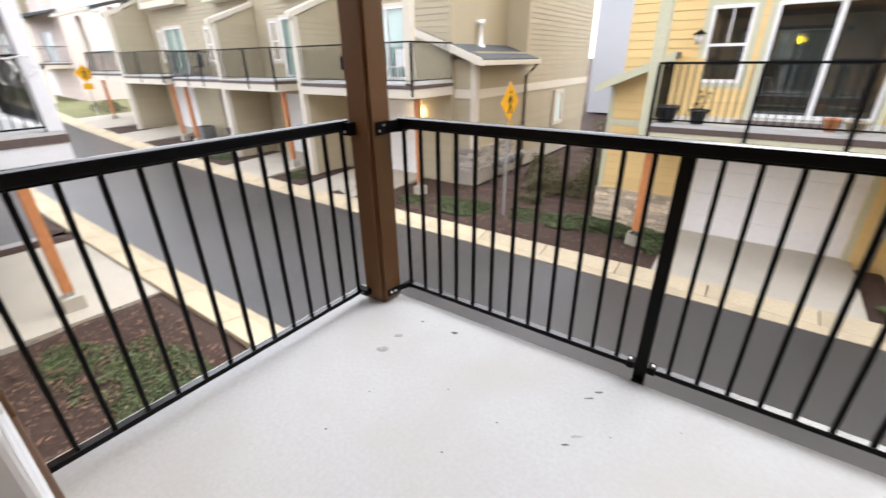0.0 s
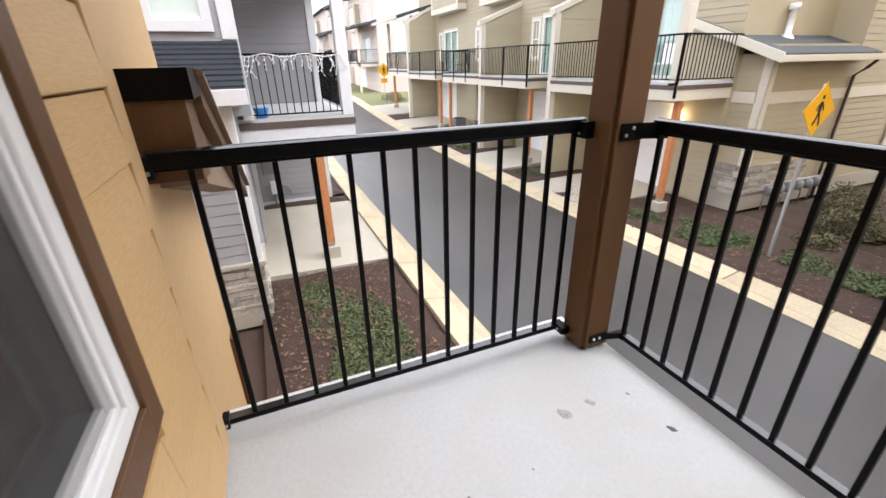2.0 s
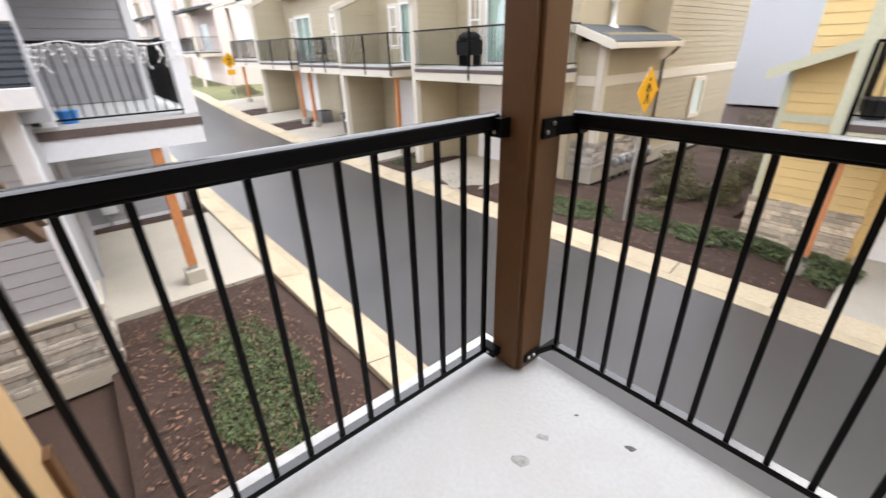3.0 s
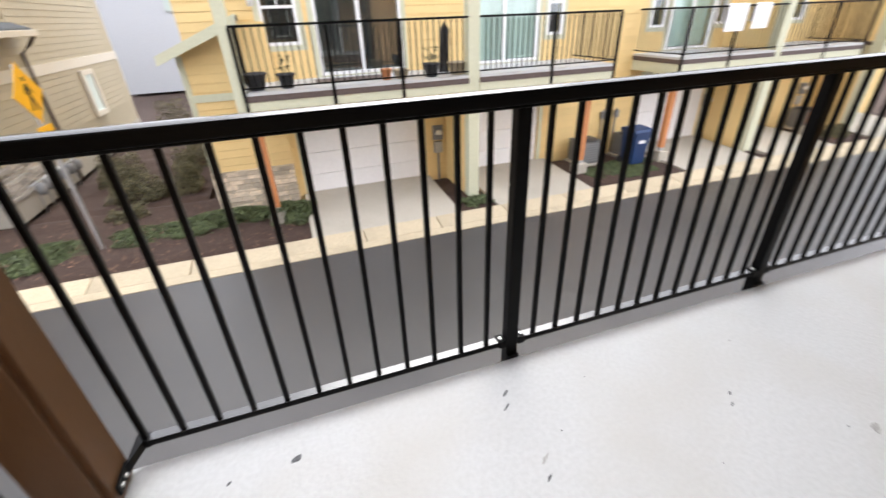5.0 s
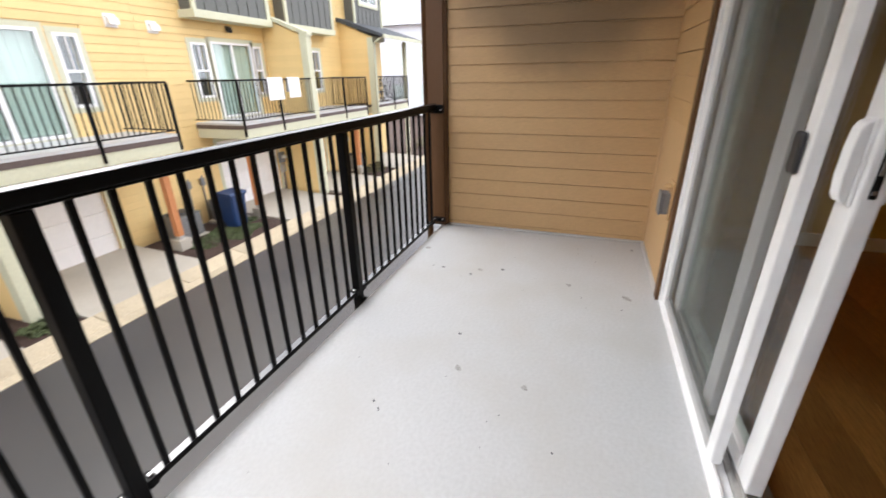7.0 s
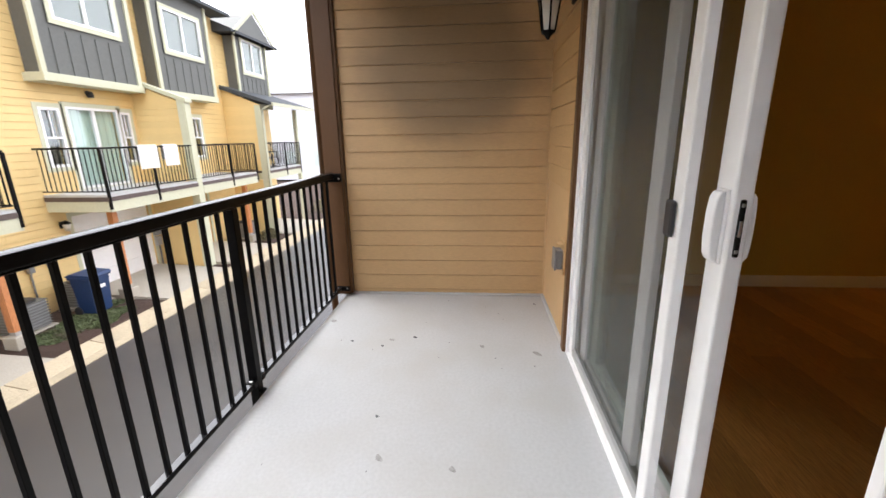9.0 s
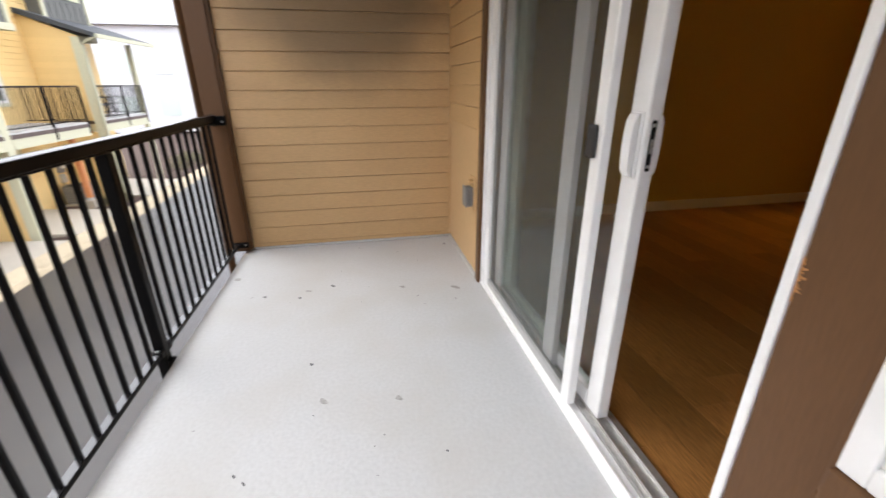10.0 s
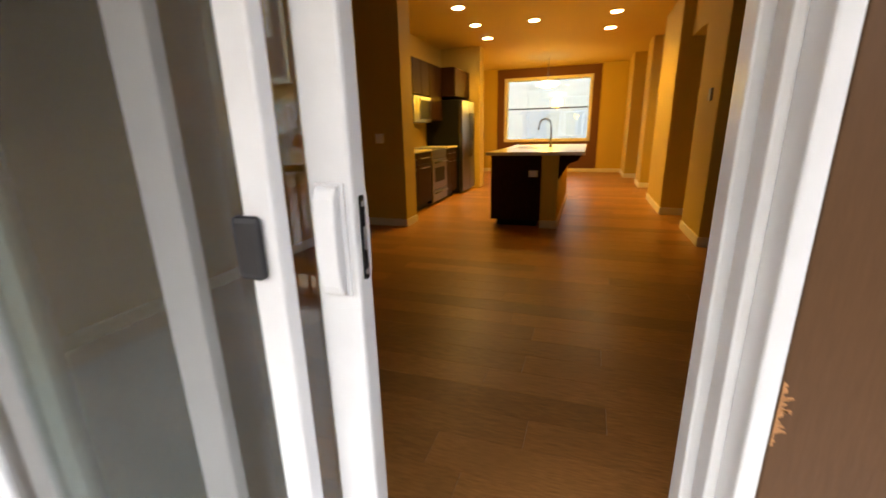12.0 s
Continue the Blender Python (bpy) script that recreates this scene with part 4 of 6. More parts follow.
column(E5, 17.1, YF0 + 0.1, GZ, 2.6, M_YTRIM, 0.24)
column(E5, 20.2, YF0 + 0.1, GZ, 2.6, M_YTRIM, 0.16)
for ob, x in ((B, 4.22), (C, 12.68), (E5, 17.1)):
    box("party_wall", (x - 0.1, YF0 + 0.25, GZ), (x + 0.1, YW - 0.02, DZ - 0.37), M_YELLOW, ob)
prism("wing_wall", [(YF0 + 0.25, DZ), (YF0 + 0.25, 2.4), (YW - 0.02, 2.95), (YW - 0.02, DZ)], "x", 12.6, 12.76, M_YELLOW, C)
siding(C, "y", 12.6, -1, YF0 + 0.25, YW - 0.03, DZ + 0.05, 2.36, 0.165, M_YELLOW, [], 0.02)
prism("wing_cap", [(YF0 - 0.05, 2.36), (YF0 - 0.05, 2.46), (YW - 0.02, 3.05), (YW - 0.02, 2.95)], "x", 12.54, 12.82, M_YTRIM, C)
prism("porch_roof", [(YF0 - 0.4, 2.58), (YF0 - 0.4, 2.70), (YW, 3.35), (YW, 3.2)], "x", 16.9, 20.9, M_SHINGLE, E5)
prism("side_panel", [(YF0 + 0.1, DZ), (YF0 + 0.1, 2.6), (YW - 0.02, 3.2), (YW - 0.02, DZ)], "x", 17.0, 17.1, M_YELLOW, E5)
siding(E5, "y", 17.0, -1, YF0 + 0.12, YW - 0.03, DZ + 0.05, 2.56, 0.165, M_YELLOW, [], 0.02)
tube("porch_downspout", [(17.0, YF0 - 0.35, 2.60), (17.0, YF0 - 0.1, 2.50), (16.96, YF0 + 0.06, 2.35), (16.96, YF0 + 0.06, GZ)], 0.035, M_YTRIM, E5, 8)
box("porch_gutter", (16.9, YF0 - 0.48, 2.56), (20.9, YF0 - 0.401, 2.68), M_YTRIM, E5)
prism("gable", [(17.3, 5.2), (18.8, 6.2), (20.3, 5.2)], "y", YW - 0.7, YW + 1.5, M_DGREY, E5)
prism("gable_board", [(17.2, 5.15), (18.8, 6.25), (20.4, 5.15), (20.4, 5.30), (18.8, 6.42), (17.2, 5.30)], "y", YW - 0.75, YW - 0.7, M_YTRIM, E5)
cedar_post(A, -0.03, 7.75, DZ - 0.36)
cedar_post(B, 7.35, 7.75, DZ - 0.36)
cedar_post(C, 9.95, 7.75, DZ - 0.36)
cedar_post(D, 15.75, 7.75, DZ - 0.36)
# stone-footed bump at the yellow corner, with its own little shed roof
prism("annex_wall", [(-1.2, GZ), (-1.2, 0.72), (0.02, 1.24), (0.45, 1.24), (0.45, GZ)], "y", 8.75, YW + 7, M_YELLOW, A)
siding(A, "x", 8.75, -1, -1.2, 0.45, GZ + 0.9, 0.72, 0.165, M_YELLOW, [], 0.022)
siding(A, "y", -1.2, -1, 8.75, YW + 7, GZ + 0.9, 0.72, 0.165, M_YELLOW, [], 0.022)
stones(A, "x", 8.75, -1, -1.25, 0.45, GZ, GZ + 0.95, M_STONEW, 3)
stones(A, "y", -1.2, -1, 8.75, 10.2, GZ, GZ + 0.95, M_STONEW, 4)
box("corner_board", (-1.22, 8.72, GZ + 0.95), (-1.12, 8.7279, 0.72), M_YTRIM, A)
box("band", (-1.12, 8.72, -0.12), (0.45, 8.7279, 0.02), M_YTRIM, A)
prism("annex_roof", [(-1.44, 0.66), (-1.44, 0.74), (0.0, 1.36), (0.0, 1.28)], "y", 8.36, YW + 7.2, M_SHINGLE, A)
prism("barge_board", [(-1.46, 0.60), (-1.46, 0.76), (0.0, 1.38), (0.0, 1.20)], "y", 8.31, 8.359, M_YTRIM, A)
for x0, x1 in ((0.55, 3.65), (4.55, 7.0), (9.9, 12.45), (12.95, 15.4), (17.2, 20.0)):
    slab(x0, x1, FK + 0.42, YW + 0.05, 0.12, "pale concrete drive in front of a garage")
bed("planting_bed", -9.0, 0.55, FK + 0.42, 9.9, "brown mulch bed between the rows of houses")
bed("planting_bed", 3.65, 4.55, FK + 0.42, YW, "narrow mulch strip between two drives")
bed("planting_bed", 7.0, 9.9, FK + 0.42, YW, "mulch bed with cooling units and bins")
bed("planting_bed", 12.45, 12.95, FK + 0.42, YW, "narrow mulch strip between two drives")
bed("planting_bed", 15.4, 17.2, FK + 0.42, YW, "mulch bed before the far townhouses")
bed("planting_bed", 20.0, 45, FK + 0.42, YW, "mulch bed at the end of the row")
bed("planting_bed", -5.3, -1.7, 9.9, 24, "mulch passage between beige and yellow houses")

# ---- beige townhouses ----
BY, BW = 7.8, 9.7
BDS = (0.68, 0.70, 0.72, 0.78, 0.88)      # deck heights climb with the street


def beige_unit(x0, x1, label, garage, slider, BD, roof_z=6.6, M_BEIGE=M_BEIGE, group="beige townhouses", row=1):
    t = townhouse(x0, x1, M_BTRIM, label, group)
    holes = [(garage[0], garage[1], GZ, BD - 0.6), (slider[0], slider[1], BD + 0.06, BD + 2.13)]
    wall("wall", "x", BW, BW + 0.2, x0, x1, GZ, roof_z, M_BEIGE, holes, t)
    siding(t, "x", BW, -1, x0, x1, GZ + 0.1, roof_z, 0.165, M_BEIGE, [(h[0] - 0.1, h[1] + 0.1, h[2] - 0.1, h[3] + 0.1) for h in holes], 0.022)
    box("side_wall", (x0, BW + 0.2, GZ), (x0 + 0.2, BW + 10, roof_z), M_BEIGE, t)
    box("side_wall", (x1 - 0.2, BW + 0.2, GZ), (x1, BW + 10, roof_z), M_BEIGE, t)
    garage_door(t, garage[0], garage[1], BW + 0.05, GZ + 0.05, BD - 0.6)
    far_window(t, slider[0], slider[1], BD + 0.06, BD + 2.13, BW, M_BTRIM, True, False, True)
    far_window(t, slider[0] - 0.7, slider[0] - 0.2, BD + 0.65, BD + 2.05, BW - 0.02, M_BTRIM, False, True)
    prism("roof", [(BW - 0.6, roof_z - 0.1), (BW - 0.6, roof_z), (BW + 5, roof_z + 2.4), (BW + 10.3, roof_z), (BW + 10.3, roof_z - 0.1)], "x", x0 - 0.02, x1 + 0.02, M_SHINGLE, t)
    return t


def bay(parent, x0, x1, z0, z1, y=9.2):
    """A boxed-out upper window bay with a pale sill band."""
    b = thing_part("bay", parent)
    box("bay_wall", (x0, y, z0), (x1, BW - 0.001, z1), M_BEIGE, b)
    siding(b, "x", y, -1, x0, x1, z0 + 0.25, z1, 0.165, M_BEIGE, [(x0 + 0.5, x1 - 0.5, z0 + 0.6, z1)], 0.022)
    box("sill_band", (x0 - 0.05, y - 0.05, z0 - 0.02), (x1 + 0.05, BW - 0.002, z0 + 0.24), M_BTRIM, b)
    box("corner_board", (x1 - 0.12, y - 0.03, z0 + 0.24), (x1 + 0.02, y - 0.001, z1), M_BTRIM, b)
    box("corner_board", (x0 - 0.02, y - 0.03, z0 + 0.24), (x0 + 0.12, y - 0.001, z1), M_BTRIM, b)
    frame_bars("frame", x0 + 0.6, x1 - 0.6, z0 + 0.7, z1 - 0.3, y - 0.05, y - 0.005, 0.08, M_WHITE, b, 0.0)
    box("pane", (x0 + 0.68, y - 0.03, z0 + 0.78), (x1 - 0.68, y - 0.02, z1 - 0.38), M_BLIND, b)


def wing(parent, x, ze, top):
    prism("wing_wall", [(BY + 0.2, GZ), (BY + 0.2, ze), (BW - 0.02, top), (BW - 0.02, GZ)], "x", x - 0.08, x + 0.08, M_BEIGE, parent)
    siding(parent, "y", x + 0.08, 1, BY + 0.2, BW - 0.1, GZ + 0.1, ze, 0.165, M_BEIGE, [], 0.018)
    prism("wing_cap", [(BY - 0.1, ze - 0.05), (BY - 0.1, ze + 0.11), (BW - 0.02, top + 0.16), (BW - 0.02, top)], "x", x - 0.14, x + 0.14, M_BTRIM, parent)
    column(parent, x, BY, GZ, ze, M_BTRIM, 0.2)


B1 = beige_unit(-11.0, -6.2, "beige townhouse at the corner, with grill on its balcony", (-9.9, -7.5), (-9.6, -7.8), BDS[0])
B2 = beige_unit(-16.0, -11.0, "beige townhouse with cream trim and recessed garage", (-14.8, -12.4), (-14.2, -12.6), BDS[1])
B3 = beige_unit(-20.9, -16.0, "beige townhouse with wooden posts and a bin", (-19.8, -17.4), (-19.2, -17.4), BDS[2])
B4 = beige_unit(-25.9, -20.9, "beige townhouse further along the misty street", (-24.8, -22.4), (-24.0, -22.2), BDS[3])
B5 = beige_unit(-28.2, -25.9, "far beige townhouse with a corner porch in the mist", (-28.0, -26.2), (-28.0, -26.8), BDS[4])
bay(B4, -24.7, -21.1, 3.8, 6.4)
bay(B3, -18.6, -16.2, 3.65, 6.4)
bay(B2, -13.9, -11.6, 3.6, 6.4)
far_balcony(B1, -10.9, -6.15, BY, BW, BDS[0], M_BTRIM, False, True, (-8.4,))
far_balcony(B2, -15.9, -12.3, BY, BW, BDS[1], M_BTRIM, False, True, (-14.0,))
far_balcony(B3, -20.0, -16.0, BY, BW, BDS[2], M_BTRIM, True, False, (-18.6, -17.3))
far_balcony(B4, -25.3, -20.9, BY, BW, BDS[3], M_BTRIM, False, True, (-23.3,))
far_balcony(B5, -29.9, -25.6, BY, BW, BDS[4], M_BTRIM, True, False, (-27.6,))
prism("porch_roof", [(BY - 0.5, 3.75), (BY - 0.5, 3.88), (BW, 4.55), (BW, 4.4)], "x", -31.2, -25.6, M_SHINGLE, B5)
prism("porch_barge", [(BY - 0.52, 3.70), (BY - 0.52, 3.90), (BW, 4.57), (BW, 4.37)], "x", -31.26, -31.201, M_BTRIM, B5)
box("porch_gutter", (-31.2, BY - 0.6, 3.70), (-25.6, BY - 0.501, 3.84), M_BTRIM, B5)
column(B5, -29.8, BY + 0.1, BDS[4], 3.75, M_BTRIM, 0.18)
column(B5, -29.8, BW - 0.1, BDS[4], 4.3, M_BTRIM, 0.18)
cedar_post(B5, -29.4, BY + 0.3, BDS[4] - 0.36)
for ob, x, ze, top in ((B2, -11.0, 2.6, 3.3), (B3, -15.9, 2.67, 3.35), (B5, -25.5, 3.45, 4.3)):
    wing(ob, x, ze, top)
column(B1, -6.3, BY, BDS[0] - 0.3, 3.4, M_BTRIM, 0.22)
cedar_post(B1, -6.3, BY + 0.35, BDS[0] - 0.36)
cedar_post(B2, -12.5, BY + 0.35, BDS[1] - 0.36)
cedar_post(B3, -19.8, BY + 0.35, BDS[2] - 0.36)
cedar_post(B4, -21.1, BY + 0.35, BDS[3] - 0.36)
# stone-footed corner annex with shed roof
box("annex_wall", (-7.3, 9.9, GZ), (-5.45, 20, 1.5), M_BEIGE, B1)
prism("annex_gable", [(-7.3, 1.5), (-7.3, 1.9), (-5.45, 1.22), (-5.45, 1.18)], "y", 9.9, 13.2, M_BEIGE, B1)
siding(B1, "x", 9.9, -1, -7.2, -5.45, GZ + 1.2, 1.3, 0.165, M_BEIGE, [], 0.022)
siding(B1, "y", -5.45, 1, 9.9, 20, GZ + 1.2, 1.4, 0.165, M_BEIGE, [], 0.022)
siding(B1, "y", -5.45, 1, 13.2, 20, 1.4, 6.2, 0.165, M_BEIGE, [], 0.022)
box("upper_wall", (-7.3, 13.2, 1.5), (-5.45, 20, 6.2), M_BEIGE, B1)
box("foundation", (-7.3, 9.88, GZ), (-5.43, 20, GZ + 0.45), M_CONC, B1)
stones(B1, "x", 9.9, -1, -7.3, -5.4, GZ + 0.45, GZ + 1.2, M_STONE, 5)
stones(B1, "y", -5.45, 1, 9.85, 12.5, GZ + 0.45, GZ + 1.2, M_STONE, 6)
box("corner_board", (-5.62, 9.865, GZ + 1.2), (-5.42, 9.885, 1.3), M_BTRIM, B1)
box("corner_board", (-5.434, 9.865, GZ + 1.2), (-5.414, 10.05, 1.3), M_BTRIM, B1)
box("band", (-7.3, 9.86, 0.2), (-5.63, 9.885, 0.46), M_BTRIM, B1)
box("band", (-5.435, 10.05, 0.2), (-5.41, 20, 0.46), M_BTRIM, B1)
prism("annex_roof", [(-5.05, 1.20), (-5.05, 1.30), (-7.4, 2.15), (-7.4, 2.02)], "y", 9.55, 13.4, M_SHINGLE, B1)
prism("barge_board", [(-5.05, 1.10), (-5.05, 1.31), (-7.4, 2.16), (-7.4, 1.95)], "y", 9.50, 9.549, M_BTRIM, B1)
box("eave_gutter", (-5.06, 9.5, 1.12), (-4.95, 13.4, 1.26), M_BTRIM, B1, 0.01)
tube("downspout", [(-5.0, 13.2, 1.12), (-5.15, 13.2, 0.95), (-5.38, 13.2, 0.75), (-5.38, 13.2, GZ)], 0.04, M_DFASCIA, B1, 8)
lathe("roof_vent", (-6.1, 11.2, 1.55), [(0.19, 0.0), (0.15, 0.12), (0.075, 0.2), (0.07, 0.7), (0.12, 0.72), (0.12, 0.85)], M_WHITE, B1, 12)
lathe("porch_light", (-7.42, 9.55, -0.35), [(0.05, 0), (0.10, 0.04), (0.10, 0.16), (0.03, 0.2)], M_PORCH, B1, 10)
for x0, x1 in ((-10.2, -7.3), (-15.0, -12.2), (-20.0, -17.2), (-25, -22.2), (-31, -27)):
    slab(x0, x1, FK + 0.42, BW + 0.05, 0.12, "pale concrete drive under a beige balcony")
for x0, x1 in ((-12.2, -10.2), (-17.2, -15.0), (-22.2, -20.0), (-27, -25)):
    bed("planting_bed", x0, x1, FK + 0.42, BW, "mulch strip between two drives")
bed("lawn", -90, -31, FK + 0.42, 20, "far verge of pale wet grass", mat=M_GRASS)
bed("planting_bed", -31, -28, BW, 20, "mulch at the end of the beige row")
bed("lawn", -90, -40, -1.7, NK - 0.42, "far near-side verge of pale wet grass", mat=M_GRASS)
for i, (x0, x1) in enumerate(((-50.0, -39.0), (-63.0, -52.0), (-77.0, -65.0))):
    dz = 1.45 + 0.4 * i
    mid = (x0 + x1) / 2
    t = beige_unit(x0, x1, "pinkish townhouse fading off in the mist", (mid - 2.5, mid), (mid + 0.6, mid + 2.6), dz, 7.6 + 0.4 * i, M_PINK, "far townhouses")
    far_balcony(t, mid - 0.5, x1 - 0.4, BY, BW, dz, M_BTRIM, True, True, (mid + 2,))
    bay(t, mid - 3.5, mid - 0.6, dz + 2.9, dz + 5.2)
    for k in range(3):
        far_window(t, x0 + 1.0 + k * 3.6, x0 + 2.2 + k * 3.6, dz + 3.4, dz + 4.9, BW - 0.03, M_BTRIM)
        box("side_window", (x1, BW + 1.4 + k * 3.0, dz + 0.6), (x1 + 0.06, BW + 2.6 + k * 3.0, dz + 2.2), M_BLIND, t)
        box("side_window", (x1, BW + 1.4 + k * 3.0, dz + 3.4), (x1 + 0.06, BW + 2.6 + k * 3.0, dz + 4.9), M_BLIND, t)
    column(t, x1 - 0.5, BY + 0.05, GZ, dz + 2.7, M_BTRIM, 0.2)
    column(t, mid - 0.4, BY + 0.05, GZ, dz + 2.7, M_BTRIM, 0.2)
    prism("porch_roof", [(BY - 0.4, dz + 2.7), (BY - 0.4, dz + 2.85), (BW, dz + 3.4), (BW, dz + 3.25)], "x", mid - 0.8, x1, M_SHINGLE, t)

# ---- warning signs ----


def warning_sign(x, y, zc, diag, label, plaque=False):
    t = thing("crossing_sign", (x, y, GZ), label, "traffic sign", "pedestrian crossing signs")
    r = diag / 2
    box("pole", (x - 0.06, y - 0.025, GZ - 0.1), (x - 0.01, y + 0.025, zc + r * 0.9), M_GALV, t, 0.004)
    k = 0.07
    pts = []
    for a, (dy, dz) in enumerate(((1, 0), (0, 1), (-1, 0), (0, -1))):
        px, pz = (-dz, dy)
        pts.append((y + dy * (r - k) - px * k * 0.6, zc + dz * (r - k) - pz * k * 0.6))
        pts.append((y + dy * r * 0.985, zc + dz * r * 0.985))
        pts.append((y + dy * (r - k) + px * k * 0.6, zc + dz * (r - k) + pz * k * 0.6))
    prism("panel", pts, "x", x - 0.008, x, M_YSIGN, t)
    s = r

    def limb(name, pairs, w):
        bm = bmesh.new()
        for (a, b), (c, d) in zip(pairs, pairs[1:]):
            v = Vector((c - a, d - b))
            nrm = Vector((-v.y, v.x)).normalized() * w
            q = [(a - nrm.x, b - nrm.y), (c - nrm.x, d - nrm.y), (c + nrm.x, d + nrm.y), (a + nrm.x, b + nrm.y)]
            lo = [bm.verts.new((x + 0.0005, y + u * s, zc + w2 * s)) for u, w2 in q]
            hi = [bm.verts.new((x + 0.003, y + u * s, zc + w2 * s)) for u, w2 in q]
            bm.faces.new(hi)
            for i in range(4):
                bm.faces.new((lo[i], lo[(i + 1) % 4], hi[(i + 1) % 4], hi[i]))
        part(name, bm, M_SIGNBLK, t)

    limb("symbol_bar", [(0.02, 0.30), (0.0, -0.05)], 0.09)
    limb("symbol_bar", [(0.0, -0.05), (0.12, -0.28), (0.20, -0.55)], 0.05)
    limb("symbol_bar", [(0.0, -0.05), (-0.06, -0.30), (-0.18, -0.52)], 0.05)
    limb("symbol_bar", [(0.04, 0.28), (0.20, 0.08), (0.22, -0.02)], 0.035)
    limb("symbol_bar", [(0.0, 0.28), (-0.16, 0.10), (-0.20, 0.0)], 0.035)
    limb("symbol_bar", [(0.03, 0.39), (0.03, 0.52)], 0.07)
    if plaque:
        box("plaque", (x - 0.008, y - 0.24, zc - r - 0.34), (x, y + 0.24, zc - r - 0.02), M_YSIGN, t, 0.01)
    return t


warning_sign(-3.25, 7.85, 0.36, 0.96, "yellow diamond walker crossing sign on a steel pole", True)
warning_sign(-31.0, 7.8, 0.85, 1.05, "yellow diamond crossing sign far down the street", True)

# ---- grey neighbour house on the near side ----
GX = -7.0
g = thing("townhouse", (-9, -3, GZ), "grey lap-sided neighbour house with white trim and stone foot", "house")
GDZ = 0.36
box("lower_wall", (-8.2, -9, GZ), (-5.25, -1.72, 0.55), M_GREY, g)
siding(g, "x", -1.72, 1, -8.2, -5.25, GZ + 1.0, 0.55, 0.165, M_GREY, [], 0.022)
siding(g, "y", -5.25, 1, -4.5, -1.72, GZ + 1.0, 0.9, 0.165, M_GREY, [], 0.022)
stones(g, "y", -5.25, 1, -3.2, -1.68, GZ + 0.15, GZ + 0.95, M_STONE, 7)
stones(g, "x", -1.72, 1, -5.9, -5.2, GZ + 0.15, GZ + 0.95, M_STONE, 8)
box("stone_cap", (-5.95, -3.2, GZ + 0.95), (-5.17, -1.64, GZ + 1.02), M_CONC, g, 0.01)
box("foundation", (-8.2, -9, GZ - 0.1), (-5.2, -1.69, GZ + 0.15), M_CONC, g)
box("corner_board", (-5.245, -1.85, GZ + 1.02), (-5.22, -1.70, 0.75), M_GTRIM, g)
box("corner_board", (-5.42, -1.70, GZ + 1.02), (-5.245, -1.675, 0.75), M_GTRIM, g)
prism("skirt_roof", [(-4.85, 0.93), (-4.85, 1.0), (-6.1, 1.58), (-6.1, 1.46)], "y", -7, -1.46, M_SLATE, g)
for i in range(9):
    u = i / 9
    box("shingle_course", (-4.87 - 1.23 * u - 0.16, -7, 1.005 + 0.575 * u), (-4.87 - 1.23 * u, -1.45, 1.030 + 0.575 * u), M_SLATE, g)
box("skirt_fascia", (-4.85, -7, 0.80), (-4.80, -1.44, 0.99), M_GTRIM, g, 0.006)
box("skirt_soffit", (-6.1, -7, 0.78), (-4.85, -1.50, 0.84), M_GTRIM, g)
box("upper_wall", (-14, -9, 0.55), (-7.0, -1.9, 5.6), M_GREY, g)
box("upper_wall", (-6.999, -9, 0.55), (-6.1, -1.45, 5.6), M_GREY, g)
box("recess_corner", (-7.03, -1.60, 0.4), (-6.9, -1.44, 5.4), M_GTRIM, g)
siding(g, "y", -6.1, 1, -6, -1.45, 1.44, 5.6, 0.165, M_GREY, [(-2.55, -1.72, 1.68, 3.35)], 0.014)
siding(g, "x", -1.9, 1, -14, -6.1, 0.4, 5.6, 0.165, M_GREY, [], 0.022)
box("corner_board", (-6.085, -1.63, 1.6), (-6.06, -1.44, 5.6), M_GTRIM, g)
w = thing_part("window", g)
box("casing", (-6.085, -2.55, 1.69), (-6.04, -1.72, 1.83), M_GTRIM, w, 0.005)
box("casing", (-6.085, -2.55, 1.831), (-6.04, -2.42, 3.35), M_GTRIM, w, 0.005)
box("casing", (-6.085, -1.85, 1.831), (-6.04, -1.72, 3.35), M_GTRIM, w, 0.005)
box("frame", (-6.09, -2.419, 1.831), (-6.06, -1.851, 1.88), M_WHITE, w)
box("blind", (-6.099, -2.419, 1.881), (-6.085, -1.851, 3.35), M_BLIND, w)
# its balcony
gb = thing_part("balcony", g)
box("deck", (-10.5, -1.9, GDZ - 0.02), (GX, 0.30, GDZ + 0.03), M_DECK, gb)
box("dark_fascia", (-10.5, -1.9, GDZ - 0.14), (GX + 0.015, 0.32, GDZ - 0.021), M_DFASCIA, gb)
box("fascia", (-10.5, -1.9, GDZ - 0.42), (GX, 0.30, GDZ - 0.141), M_GTRIM, gb)
box("top_rail", (GX - 0.04, -1.75, GDZ + 1.04), (GX, 0.12, GDZ + 1.08), M_BLACK, gb)
box("bottom_rail", (GX - 0.03, -1.75, GDZ + 0.09), (GX - 0.005, 0.12, GDZ + 0.115), M_BLACK, gb)
rows = [((GX - 0.026, -1.75 + 0.125 * i, GDZ + 0.115), (GX - 0.010, -1.734 + 0.125 * i, GDZ + 1.04)) for i in range(15)]
rows += [((GX - 0.12 - 0.118 * i, 0.21, GDZ + 0.115), (GX - 0.104 - 0.118 * i, 0.226, GDZ + 1.04)) for i in range(28)]
boxes("baluster", rows, M_BLACK, gb)["kind"] = "stuff"
